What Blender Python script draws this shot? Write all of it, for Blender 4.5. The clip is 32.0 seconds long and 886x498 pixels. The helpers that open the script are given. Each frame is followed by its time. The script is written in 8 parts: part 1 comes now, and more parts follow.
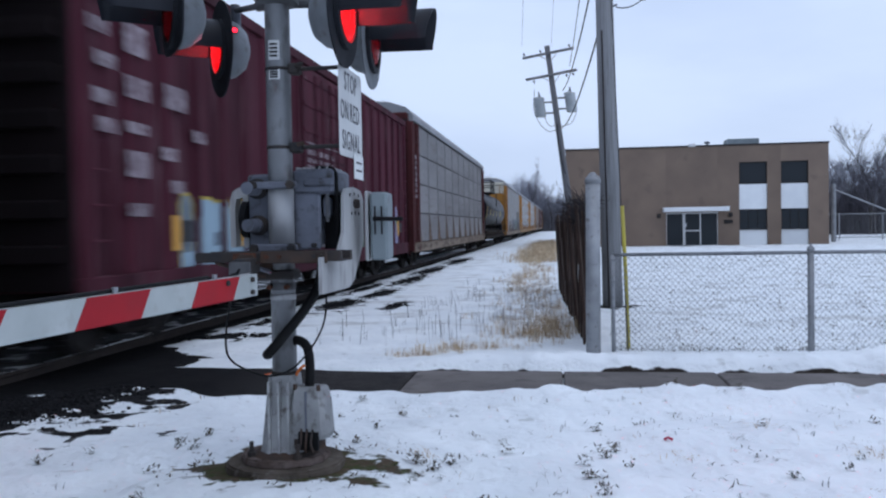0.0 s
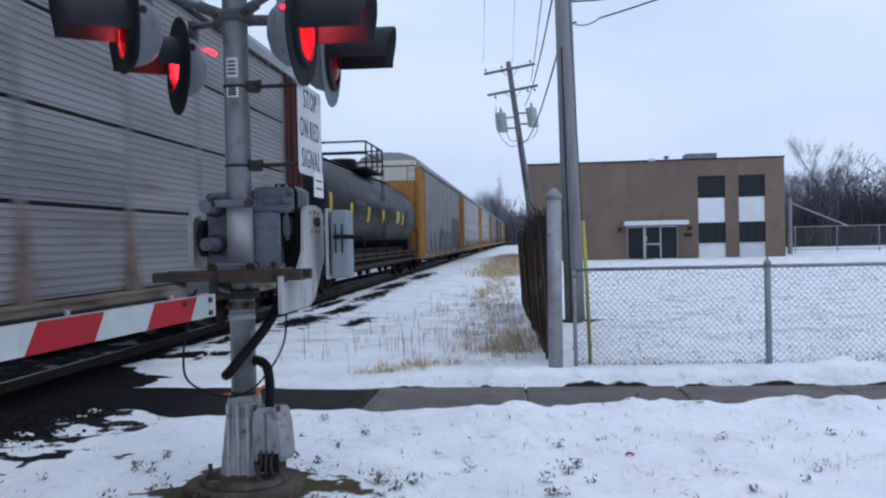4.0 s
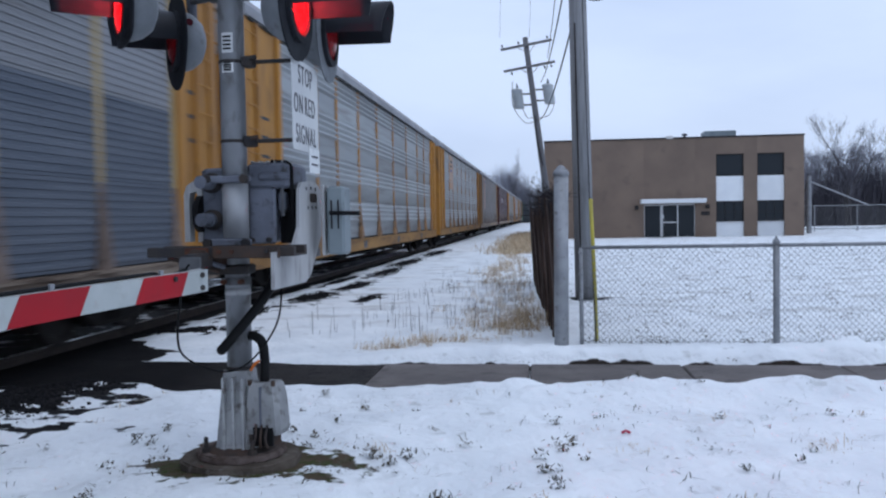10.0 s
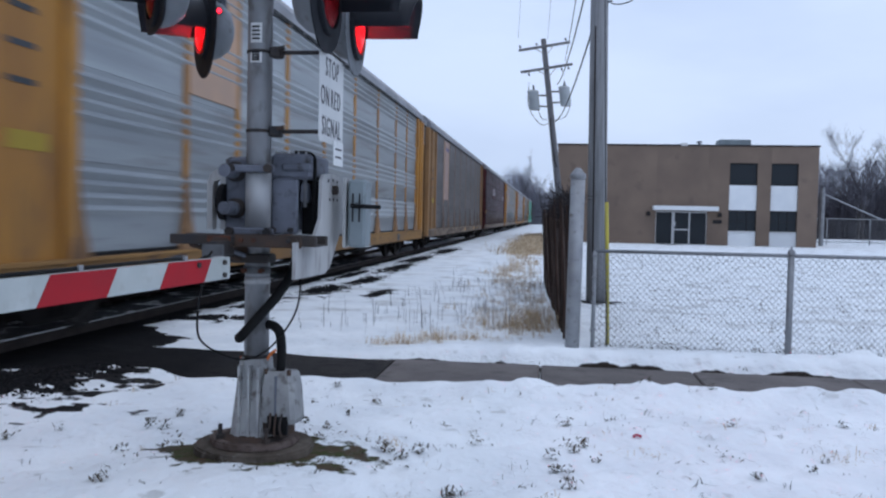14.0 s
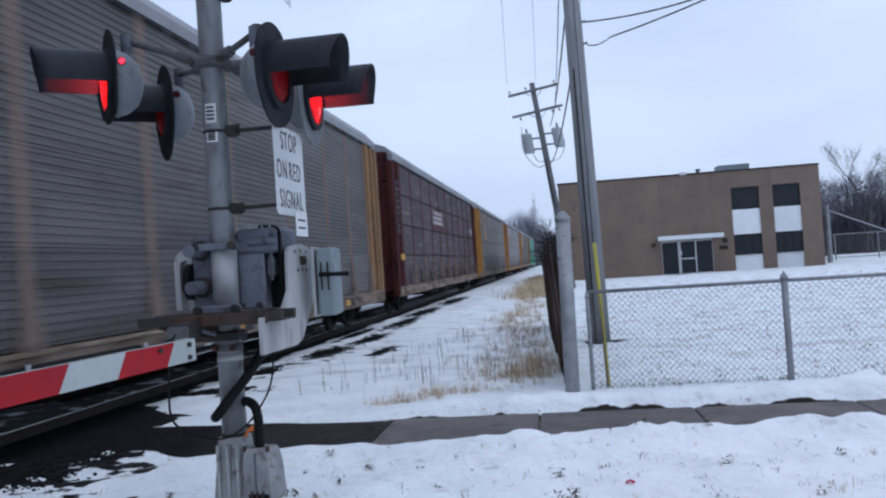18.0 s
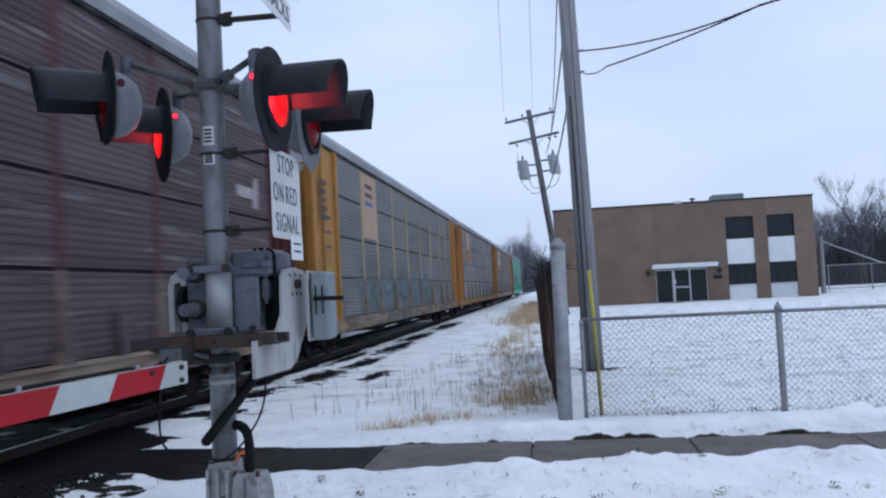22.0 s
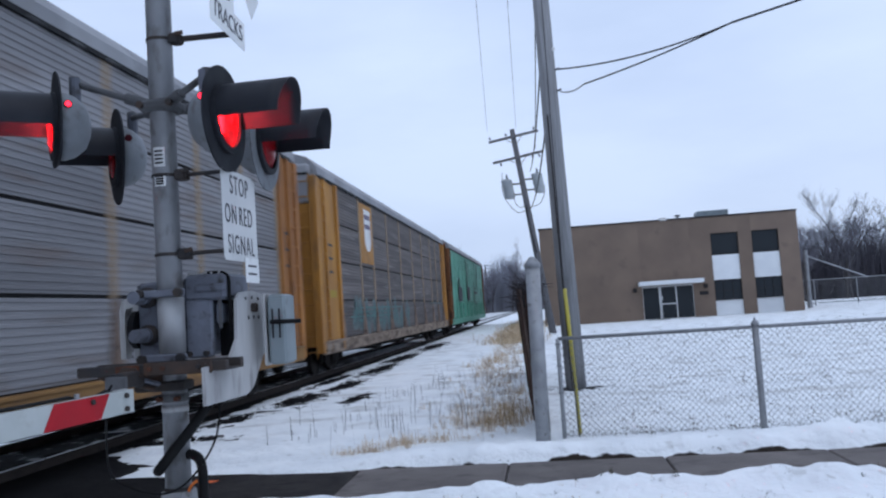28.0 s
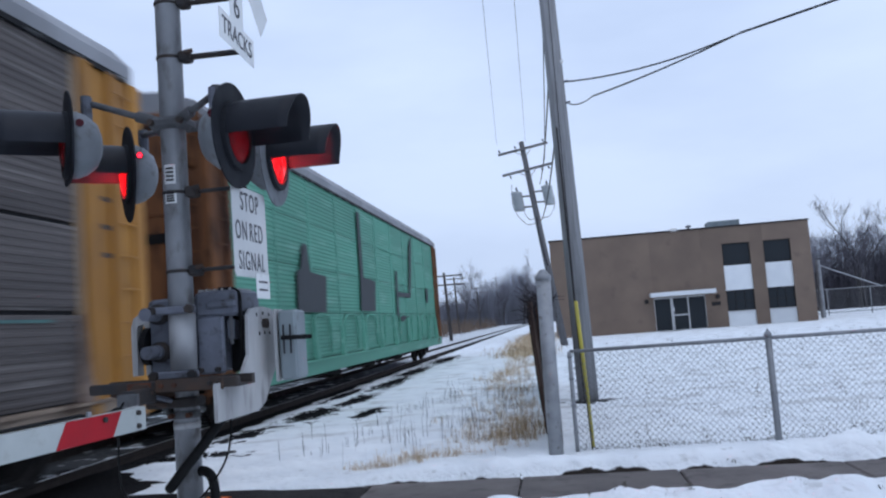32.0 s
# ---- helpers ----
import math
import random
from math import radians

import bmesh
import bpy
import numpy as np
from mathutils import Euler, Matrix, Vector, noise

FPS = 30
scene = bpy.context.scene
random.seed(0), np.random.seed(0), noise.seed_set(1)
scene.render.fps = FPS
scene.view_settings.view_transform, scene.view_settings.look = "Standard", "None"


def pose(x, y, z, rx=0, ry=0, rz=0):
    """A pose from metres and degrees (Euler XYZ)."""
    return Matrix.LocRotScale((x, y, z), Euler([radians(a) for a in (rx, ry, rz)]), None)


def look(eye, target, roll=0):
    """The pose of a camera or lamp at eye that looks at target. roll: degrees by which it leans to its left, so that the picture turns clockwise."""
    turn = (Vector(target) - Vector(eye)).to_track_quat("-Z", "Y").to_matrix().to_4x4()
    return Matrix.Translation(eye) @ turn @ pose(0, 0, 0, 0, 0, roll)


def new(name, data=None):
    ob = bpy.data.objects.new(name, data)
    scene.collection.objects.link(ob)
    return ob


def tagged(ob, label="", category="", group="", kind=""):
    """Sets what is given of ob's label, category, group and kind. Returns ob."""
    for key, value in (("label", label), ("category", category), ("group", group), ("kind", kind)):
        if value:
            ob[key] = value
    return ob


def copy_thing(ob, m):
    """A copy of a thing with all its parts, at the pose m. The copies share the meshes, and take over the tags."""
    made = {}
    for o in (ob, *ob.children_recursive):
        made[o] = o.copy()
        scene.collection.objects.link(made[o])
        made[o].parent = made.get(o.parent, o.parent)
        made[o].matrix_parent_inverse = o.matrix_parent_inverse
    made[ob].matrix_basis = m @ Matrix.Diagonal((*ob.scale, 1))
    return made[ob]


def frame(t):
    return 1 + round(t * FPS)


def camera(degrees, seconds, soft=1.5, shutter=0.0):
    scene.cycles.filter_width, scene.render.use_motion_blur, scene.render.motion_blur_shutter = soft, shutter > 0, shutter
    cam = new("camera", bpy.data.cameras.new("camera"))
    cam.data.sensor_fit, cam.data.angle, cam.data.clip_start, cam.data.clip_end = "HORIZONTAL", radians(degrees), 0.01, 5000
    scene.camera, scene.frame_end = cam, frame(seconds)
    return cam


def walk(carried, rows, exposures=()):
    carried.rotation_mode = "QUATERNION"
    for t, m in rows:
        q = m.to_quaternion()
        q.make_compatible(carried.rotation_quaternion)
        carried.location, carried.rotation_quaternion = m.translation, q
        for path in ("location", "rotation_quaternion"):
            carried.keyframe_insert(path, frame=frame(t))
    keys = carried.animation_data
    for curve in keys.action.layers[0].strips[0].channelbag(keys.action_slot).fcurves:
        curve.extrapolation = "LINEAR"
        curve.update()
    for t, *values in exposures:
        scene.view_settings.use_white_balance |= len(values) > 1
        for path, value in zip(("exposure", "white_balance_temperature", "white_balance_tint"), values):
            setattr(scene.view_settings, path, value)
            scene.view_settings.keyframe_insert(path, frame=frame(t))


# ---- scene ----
cam = camera(55.1, 32.0, 2.2, 0.9)
PATH = [
    (0, (-0.117, 0.615, 1.518), (-0.387, 2.596, 1.466), -1.0),
    (0.5, (-0.12, 0.613, 1.518), (-0.388, 2.594, 1.47), -0.9),
    (1, (-0.124, 0.609, 1.523), (-0.386, 2.591, 1.489), -0.9),
    (1.5, (-0.119, 0.609, 1.522), (-0.372, 2.593, 1.502), -1.3),
    (2, (-0.118, 0.612, 1.525), (-0.324, 2.601, 1.514), -1.0),
    (2.5, (-0.108, 0.607, 1.522), (-0.288, 2.599, 1.508), -0.8),
    (4.5, (-0.103, 0.629, 1.539), (-0.282, 2.621, 1.512), -1.6),
    (5, (-0.102, 0.607, 1.533), (-0.224, 2.603, 1.483), -2.0),
    (5.5, (-0.045, 0.622, 1.538), (-0.23, 2.613, 1.495), -1.6),
    (6, (0.038, 0.631, 1.543), (-0.248, 2.61, 1.527), -2.2),
    (6.5, (0.109, 0.627, 1.539), (-0.187, 2.605, 1.5), -2.1),
    (7, (0.083, 0.634, 1.551), (-0.114, 2.624, 1.539), -2.6),
    (7.5, (0.057, 0.634, 1.544), (-0.106, 2.627, 1.528), -2.1),
    (8, (0.031, 0.633, 1.528), (-0.174, 2.621, 1.467), -1.4),
    (8.5, (0.016, 0.647, 1.528), (-0.209, 2.632, 1.443), -0.9),
    (9, (0.021, 0.638, 1.531), (-0.199, 2.624, 1.455), -0.9),
    (9.5, (0.024, 0.643, 1.529), (-0.2, 2.629, 1.454), -0.9),
    (10, (0.024, 0.647, 1.533), (-0.202, 2.633, 1.46), -1.0),
    (10.5, (0.027, 0.642, 1.532), (-0.201, 2.628, 1.467), -1.2),
    (11, (0.028, 0.636, 1.531), (-0.212, 2.62, 1.466), -1.1),
    (11.5, (0.0, 0.638, 1.53), (-0.245, 2.622, 1.461), -0.7),
    (12, (-0.039, 0.626, 1.524), (-0.284, 2.61, 1.447), 0.0),
    (12.5, (-0.061, 0.615, 1.524), (-0.303, 2.598, 1.44), 0.7),
    (13, (-0.061, 0.606, 1.525), (-0.299, 2.59, 1.439), 1.1),
    (13.5, (-0.072, 0.614, 1.524), (-0.305, 2.599, 1.436), 1.6),
    (15.5, (0.157, 0.629, 1.539), (-0.145, 2.606, 1.524), -1.3),
    (16, (0.137, 0.627, 1.579), (-0.065, 2.616, 1.545), -2.9),
    (16.5, (0.122, 0.638, 1.582), (-0.04, 2.631, 1.593), -2.6),
    (17, (0.175, 0.663, 1.572), (-0.079, 2.646, 1.588), -3.3),
    (17.5, (0.205, 0.671, 1.578), (-0.077, 2.651, 1.598), -3.5),
    (18, (0.211, 0.661, 1.579), (-0.058, 2.642, 1.618), -3.8),
    (18.5, (0.213, 0.667, 1.576), (-0.046, 2.65, 1.615), -3.7),
    (19, (0.212, 0.672, 1.578), (-0.052, 2.654, 1.616), -3.8),
    (19.5, (0.21, 0.673, 1.583), (-0.05, 2.656, 1.633), -3.8),
    (20, (0.209, 0.666, 1.584), (-0.035, 2.65, 1.655), -3.5),
    (20.5, (0.212, 0.666, 1.581), (-0.031, 2.65, 1.657), -3.2),
    (21, (0.211, 0.669, 1.583), (-0.031, 2.653, 1.663), -3.1),
    (21.5, (0.208, 0.669, 1.58), (-0.042, 2.652, 1.667), -3.2),
    (22, (0.208, 0.661, 1.587), (-0.045, 2.642, 1.683), -2.9),
    (22.5, (0.21, 0.665, 1.582), (-0.043, 2.647, 1.68), -2.9),
    (23, (0.216, 0.674, 1.58), (-0.037, 2.656, 1.676), -3.4),
    (23.5, (0.221, 0.676, 1.587), (-0.027, 2.657, 1.697), -3.5),
    (24, (0.221, 0.67, 1.59), (-0.01, 2.653, 1.705), -3.2),
    (24.5, (0.217, 0.664, 1.589), (0.001, 2.649, 1.703), -3.0),
    (25, (0.187, 0.642, 1.583), (0.06, 2.636, 1.673), -3.2),
    (25.5, (0.216, 0.689, 1.58), (0.041, 2.679, 1.676), -3.0),
    (27.5, (0.364, 0.778, 1.581), (0.145, 2.762, 1.704), -3.8),
    (28, (0.367, 0.784, 1.58), (0.143, 2.766, 1.722), -3.8),
    (28.5, (0.369, 0.787, 1.585), (0.133, 2.768, 1.726), -3.9),
    (29, (0.368, 0.784, 1.578), (0.135, 2.766, 1.72), -3.8),
    (29.5, (0.369, 0.787, 1.578), (0.137, 2.768, 1.724), -3.9),
    (30, (0.371, 0.779, 1.574), (0.136, 2.759, 1.723), -3.9),
    (30.5, (0.368, 0.78, 1.582), (0.125, 2.759, 1.733), -4.0),
    (31, (0.372, 0.766, 1.579), (0.116, 2.744, 1.738), -4.0),
    (31.5, (0.369, 0.776, 1.585), (0.121, 2.753, 1.754), -4.1),
    (32, (0.369, 0.786, 1.587), (0.123, 2.763, 1.761), -4.3),
]
walk(cam, [(t, look(eye, target, roll)) for t, eye, target, roll in PATH])

# ---- light ----
world = bpy.data.worlds.new("overcast")
scene.world = world
world.use_nodes = True
wn, wl = world.node_tree.nodes, world.node_tree.links
wn.clear()
w_out, w_bg = wn.new("ShaderNodeOutputWorld"), wn.new("ShaderNodeBackground")
w_sky = wn.new("ShaderNodeTexSky")
w_sky.sky_type, w_sky.sun_disc = "NISHITA", False
w_sky.sun_elevation, w_sky.sun_rotation = radians(64), radians(124)
w_dim = wn.new("ShaderNodeMix"); w_dim.data_type = "RGBA"; w_dim.blend_type = "MULTIPLY"
w_dim.inputs[0].default_value = 1.0
w_dim.inputs[7].default_value = (0.1, 0.1, 0.1, 1)
w_co, w_map, w_noise, w_ramp = (wn.new(n) for n in ("ShaderNodeTexCoord", "ShaderNodeMapping", "ShaderNodeTexNoise", "ShaderNodeValToRGB"))
w_map.inputs["Scale"].default_value = (1.0, 1.0, 3.2)
w_noise.inputs["Scale"].default_value, w_noise.inputs["Detail"].default_value = 1.5, 6.0
w_ramp.color_ramp.elements[0].position, w_ramp.color_ramp.elements[0].color = 0.34, (0.525, 0.66, 0.945, 1)
w_ramp.color_ramp.elements[1].position, w_ramp.color_ramp.elements[1].color = 0.68, (0.725, 0.87, 1.16, 1)
w_mix = wn.new("ShaderNodeMix"); w_mix.data_type = "RGBA"
w_mix.inputs[0].default_value = 0.93
wl.new(w_sky.outputs[0], w_dim.inputs[6])
wl.new(w_co.outputs["Generated"], w_map.inputs[0])
wl.new(w_map.outputs[0], w_noise.inputs["Vector"])
wl.new(w_noise.outputs[0], w_ramp.inputs[0])
wl.new(w_dim.outputs[2], w_mix.inputs[6])
wl.new(w_ramp.outputs[0], w_mix.inputs[7])
w_sep, w_low = wn.new("ShaderNodeSeparateXYZ"), wn.new("ShaderNodeMapRange")
w_low.interpolation_type = "SMOOTHSTEP"
w_low.inputs[1].default_value, w_low.inputs[2].default_value = 0.0, 0.30
w_low.inputs[3].default_value, w_low.inputs[4].default_value = 0.91, 1.0
w_dull = wn.new("ShaderNodeVectorMath"); w_dull.operation = "SCALE"
wl.new(w_co.outputs["Generated"], w_sep.inputs[0])
wl.new(w_sep.outputs[2], w_low.inputs[0])
wl.new(w_mix.outputs[2], w_dull.inputs[0]); wl.new(w_low.outputs[0], w_dull.inputs["Scale"])
wl.new(w_dull.outputs[0], w_bg.inputs[0])
w_bg.inputs[1].default_value = 1.0
wl.new(w_bg.outputs[0], w_out.inputs[0])

sun_data = bpy.data.lights.new("sun", "SUN")
sun_data.energy, sun_data.angle, sun_data.color = 0.4, radians(60), (1.0, 0.97, 0.94)
sun = new("sun", sun_data)
sun.matrix_world = look((12, -8, 30), (0, 0, 0))


# ---- materials ----
def mat(name, c1, c2=None, scale=3.0, rough=0.6, metal=0.0, bump=0.15, fine=60.0, stretch=(1, 1, 1), vary=0.12, dirt_glint=None, dirt_glint_at=(0.55, 0.75), spec=0.35):
    """A worn surface: two colours mixed by a broad noise, dirty patches or painted glints by a second one, fine relief
    by a third.
    """
    m = bpy.data.materials.new(name)
    m.use_nodes = True
    n, l = m.node_tree.nodes, m.node_tree.links
    b = n["Principled BSDF"]
    b.inputs["Metallic"].default_value = metal
    b.inputs["Specular IOR Level"].default_value = spec
    c2 = c2 or tuple(v * 0.75 for v in c1)
    co, info, add = n.new("ShaderNodeTexCoord"), n.new("ShaderNodeObjectInfo"), n.new("ShaderNodeVectorMath")
    mul = n.new("ShaderNodeMath"); mul.operation = "MULTIPLY"; mul.inputs[1].default_value = 41.0
    l.new(info.outputs["Random"], mul.inputs[0])
    l.new(co.outputs["Object"], add.inputs[0]); l.new(mul.outputs[0], add.inputs[1])
    mp = n.new("ShaderNodeMapping"); mp.inputs["Scale"].default_value = stretch
    l.new(add.outputs[0], mp.inputs[0])
    big = n.new("ShaderNodeTexNoise"); big.inputs["Scale"].default_value = scale; big.inputs["Detail"].default_value = 6
    l.new(mp.outputs[0], big.inputs["Vector"])
    ramp = n.new("ShaderNodeValToRGB")
    ramp.color_ramp.elements[0].position, ramp.color_ramp.elements[0].color = 0.34, (*c2, 1)
    ramp.color_ramp.elements[1].position, ramp.color_ramp.elements[1].color = 0.66, (*c1, 1)
    l.new(big.outputs[0], ramp.inputs[0])
    last = ramp.outputs[0]
    fin = n.new("ShaderNodeTexNoise"); fin.inputs["Scale"].default_value = fine; fin.inputs["Detail"].default_value = 4
    l.new(add.outputs[0], fin.inputs["Vector"])
    if dirt_glint:
        dn = n.new("ShaderNodeTexNoise"); dn.inputs["Scale"].default_value = scale * 2.7; dn.inputs["Detail"].default_value = 8
        l.new(mp.outputs[0], dn.inputs["Vector"])
        dr = n.new("ShaderNodeMapRange"); dr.inputs[1].default_value, dr.inputs[2].default_value = dirt_glint_at
        l.new(dn.outputs[0], dr.inputs[0])
        mx = n.new("ShaderNodeMix"); mx.data_type = "RGBA"; mx.inputs[7].default_value = (*dirt_glint, 1)
        l.new(dr.outputs[0], mx.inputs[0]); l.new(last, mx.inputs[6]); last = mx.outputs[2]
    hs = n.new("ShaderNodeHueSaturation")
    vr = n.new("ShaderNodeMapRange"); vr.inputs[3].default_value, vr.inputs[4].default_value = 1 - vary, 1 + vary
    l.new(info.outputs["Random"], vr.inputs[0]); l.new(vr.outputs[0], hs.inputs["Value"]); l.new(last, hs.inputs["Color"])
    l.new(hs.outputs[0], b.inputs["Base Color"])
    rr = n.new("ShaderNodeMapRange"); rr.inputs[3].default_value, rr.inputs[4].default_value = max(0.05, rough - 0.12), min(1, rough + 0.12)
    l.new(big.outputs[0], rr.inputs[0]); l.new(rr.outputs[0], b.inputs["Roughness"])
    if bump:
        bp = n.new("ShaderNodeBump"); bp.inputs["Strength"].default_value = bump; bp.inputs["Distance"].default_value = 0.01
        l.new(fin.outputs[0], bp.inputs["Height"]); l.new(bp.outputs[0], b.inputs["Normal"])
    return m


def glow(name, colour, power):
    m = bpy.data.materials.new(name)
    m.use_nodes = True
    b = m.node_tree.nodes["Principled BSDF"]
    b.inputs["Base Color"].default_value = (*colour, 1)
    b.inputs["Emission Color"].default_value = (*colour, 1)
    b.inputs["Emission Strength"].default_value = power
    return m


def plain(name, colour, rough=0.4, metal=0.0, trans=0.0):
    m = bpy.data.materials.new(name)
    m.use_nodes = True
    b = m.node_tree.nodes["Principled BSDF"]
    b.inputs["Base Color"].default_value = (*colour, 1)
    b.inputs["Roughness"].default_value, b.inputs["Metallic"].default_value = rough, metal
    b.inputs["Transmission Weight"].default_value = trans
    b.inputs["Specular IOR Level"].default_value = 0.2
    return m


GALV = mat("galvanised_steel", (0.35, 0.36, 0.375), (0.25, 0.26, 0.275), 5, 0.55, 0.4, 0.1, 90, dirt_glint=(0.13, 0.115, 0.105), dirt_glint_at=(0.58, 0.8))
MAST = mat("aluminium_pipe", (0.31, 0.32, 0.335), (0.19, 0.197, 0.21), 4, 0.5, 0.35, 0.12, 70, stretch=(1, 1, 0.5), dirt_glint=(0.085, 0.078, 0.072), dirt_glint_at=(0.54, 0.76))
CAST = mat("grey_painted_casting", (0.165, 0.178, 0.215), (0.112, 0.121, 0.148), 6, 0.6, 0.1, 0.2, 60, dirt_glint=(0.05, 0.048, 0.046), spec=0.3)
HOUSING = mat("pale_grey_lamp_paint", (0.25, 0.27, 0.295), (0.17, 0.185, 0.20), 5, 0.55, 0.0, 0.1, 60, dirt_glint=(0.12, 0.12, 0.12))
BASE = mat("weathered_base_casting", (0.38, 0.385, 0.385), (0.25, 0.255, 0.26), 6, 0.7, 0.1, 0.3, 50, dirt_glint=(0.12, 0.11, 0.10), dirt_glint_at=(0.54, 0.74), spec=0.25)
CABINET = mat("pale_grey_cabinet", (0.25, 0.295, 0.31), (0.19, 0.225, 0.24), 3, 0.6, 0.0, 0.05, 60, dirt_glint=(0.12, 0.13, 0.135), dirt_glint_at=(0.58, 0.8))
WHITE_STEEL = mat("white_grey_plate", (0.44, 0.44, 0.435), (0.30, 0.30, 0.30), 4, 0.65, 0.0, 0.1, 60, stretch=(1, 1, 0.3), dirt_glint=(0.17, 0.16, 0.155), dirt_glint_at=(0.56, 0.78))
BRIGHT_PIPE = mat("bright_aluminium_sleeve", (0.47, 0.475, 0.48), (0.34, 0.345, 0.355), 5, 0.5, 0.2, 0.1, 70, stretch=(1, 1, 0.4), dirt_glint=(0.20, 0.185, 0.175), dirt_glint_at=(0.58, 0.8))
RUSTY = mat("dark_rusty_channel", (0.048, 0.044, 0.042), (0.085, 0.052, 0.038), 7, 0.85, 0.1, 0.3, 60, spec=0.2)
PIPE = mat("dull_grey_pipe", (0.125, 0.128, 0.135), (0.075, 0.077, 0.082), 6, 0.65, 0.1, 0.15, 60, dirt_glint=(0.04, 0.038, 0.036), spec=0.2)
DARK_STEEL = mat("dark_steel_bracket", (0.035, 0.036, 0.04), (0.055, 0.044, 0.038), 8, 0.7, 0.1, 0.2, 60, spec=0.2)
BLACK = mat("black_paint", (0.006, 0.006, 0.007), (0.010, 0.010, 0.011), 5, 0.6, 0.0, 0.06, 60, spec=0.15)
RUBBER = mat("black_rubber", (0.005, 0.005, 0.006), (0.009, 0.009, 0.009), 9, 0.6, 0.0, 0.1, 90, spec=0.15)
REFL_RED = mat("red_sheeting", (0.44, 0.010, 0.020), (0.36, 0.009, 0.018), 5, 0.5, 0, 0.03, 120, dirt_glint=(0.30, 0.012, 0.02), dirt_glint_at=(0.6, 0.8), spec=0.2)
REFL_WHITE = mat("white_sheeting", (0.48, 0.51, 0.495), (0.39, 0.42, 0.405), 5, 0.4, 0, 0.03, 120, dirt_glint=(0.36, 0.36, 0.34), dirt_glint_at=(0.58, 0.8))
SIGN_WHITE = mat("white_sign_face", (0.70, 0.71, 0.70), (0.60, 0.61, 0.61), 3, 0.45, 0, 0.03, 90, dirt_glint=(0.42, 0.42, 0.4), dirt_glint_at=(0.64, 0.85))
INK = plain("black_lettering", (0.015, 0.015, 0.018), 0.5)
CONCRETE = mat("old_concrete", (0.19, 0.172, 0.15), (0.115, 0.103, 0.09), 4, 0.95, 0, 0.6, 50, dirt_glint=(0.055, 0.052, 0.036), dirt_glint_at=(0.5, 0.7), spec=0.15)
FLANGE = mat("rust_stained_flange", (0.19, 0.15, 0.135), (0.10, 0.072, 0.06), 9, 0.9, 0.1, 0.5, 60, dirt_glint=(0.05, 0.035, 0.028), dirt_glint_at=(0.52, 0.7), spec=0.12)
FOOTING = mat("mossy_footing_concrete", (0.118, 0.098, 0.080), (0.055, 0.044, 0.035), 7, 0.95, 0, 0.7, 50, dirt_glint=(0.15, 0.135, 0.12), dirt_glint_at=(0.56, 0.76), spec=0.12)
RED_RUST = mat("red_rust", (0.13, 0.052, 0.03), (0.06, 0.032, 0.024), 14, 0.9, 0, 0.4, 80, spec=0.12)
SLAB = mat("wet_concrete_slab", (0.175, 0.155, 0.146), (0.115, 0.101, 0.096), 1.7, 0.8, 0, 0.4, 80, dirt_glint=(0.055, 0.049, 0.046), dirt_glint_at=(0.54, 0.82), spec=0.2)
ASPHALT = mat("wet_asphalt", (0.036, 0.032, 0.031), (0.019, 0.0175, 0.0175), 2.2, 0.75, 0, 0.7, 120, dirt_glint=(0.011, 0.0105, 0.011), dirt_glint_at=(0.52, 0.72), spec=0.15)
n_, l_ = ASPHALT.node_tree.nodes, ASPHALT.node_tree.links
# the base colour falls to near-black towards the rails, with a ragged edge
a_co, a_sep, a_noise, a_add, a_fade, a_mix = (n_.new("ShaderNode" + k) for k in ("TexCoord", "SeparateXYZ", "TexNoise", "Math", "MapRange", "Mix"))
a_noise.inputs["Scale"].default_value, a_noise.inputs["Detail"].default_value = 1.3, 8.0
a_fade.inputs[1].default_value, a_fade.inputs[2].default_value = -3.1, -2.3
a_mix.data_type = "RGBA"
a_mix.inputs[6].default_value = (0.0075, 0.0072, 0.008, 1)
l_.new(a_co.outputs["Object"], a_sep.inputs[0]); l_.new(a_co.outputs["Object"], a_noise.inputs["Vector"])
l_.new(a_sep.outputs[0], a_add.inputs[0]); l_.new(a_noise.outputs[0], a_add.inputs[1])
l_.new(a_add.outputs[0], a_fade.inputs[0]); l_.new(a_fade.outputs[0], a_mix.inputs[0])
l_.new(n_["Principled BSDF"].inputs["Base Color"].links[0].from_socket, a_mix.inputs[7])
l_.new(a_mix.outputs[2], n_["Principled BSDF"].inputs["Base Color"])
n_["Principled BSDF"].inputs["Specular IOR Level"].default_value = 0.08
STONE = mat("dark_ballast_stone", (0.016, 0.0155, 0.017), (0.008, 0.008, 0.009), 8, 0.9, 0, 0.4, 60, vary=0.3, spec=0.12)
RAIL = mat("rusty_rail", (0.05, 0.04, 0.035), (0.03, 0.024, 0.022), 6, 0.7, 0.2, 0.2, 60, spec=0.2)
RAIL_TOP = mat("polished_rail_head", (0.5, 0.5, 0.5), (0.4, 0.4, 0.4), 6, 0.3, 0.9, 0.05, 60)
TIE = mat("dark_timber_tie", (0.03, 0.026, 0.023), (0.018, 0.016, 0.015), 6, 0.9, 0, 0.5, 30, stretch=(0.3, 3, 1), spec=0.15)
POLE_WOOD = mat("weathered_pole_wood", (0.285, 0.29, 0.30), (0.20, 0.20, 0.205), 3, 0.9, 0, 0.5, 40, stretch=(9, 9, 0.35), dirt_glint=(0.12, 0.115, 0.115), dirt_glint_at=(0.6, 0.8), spec=0.2)
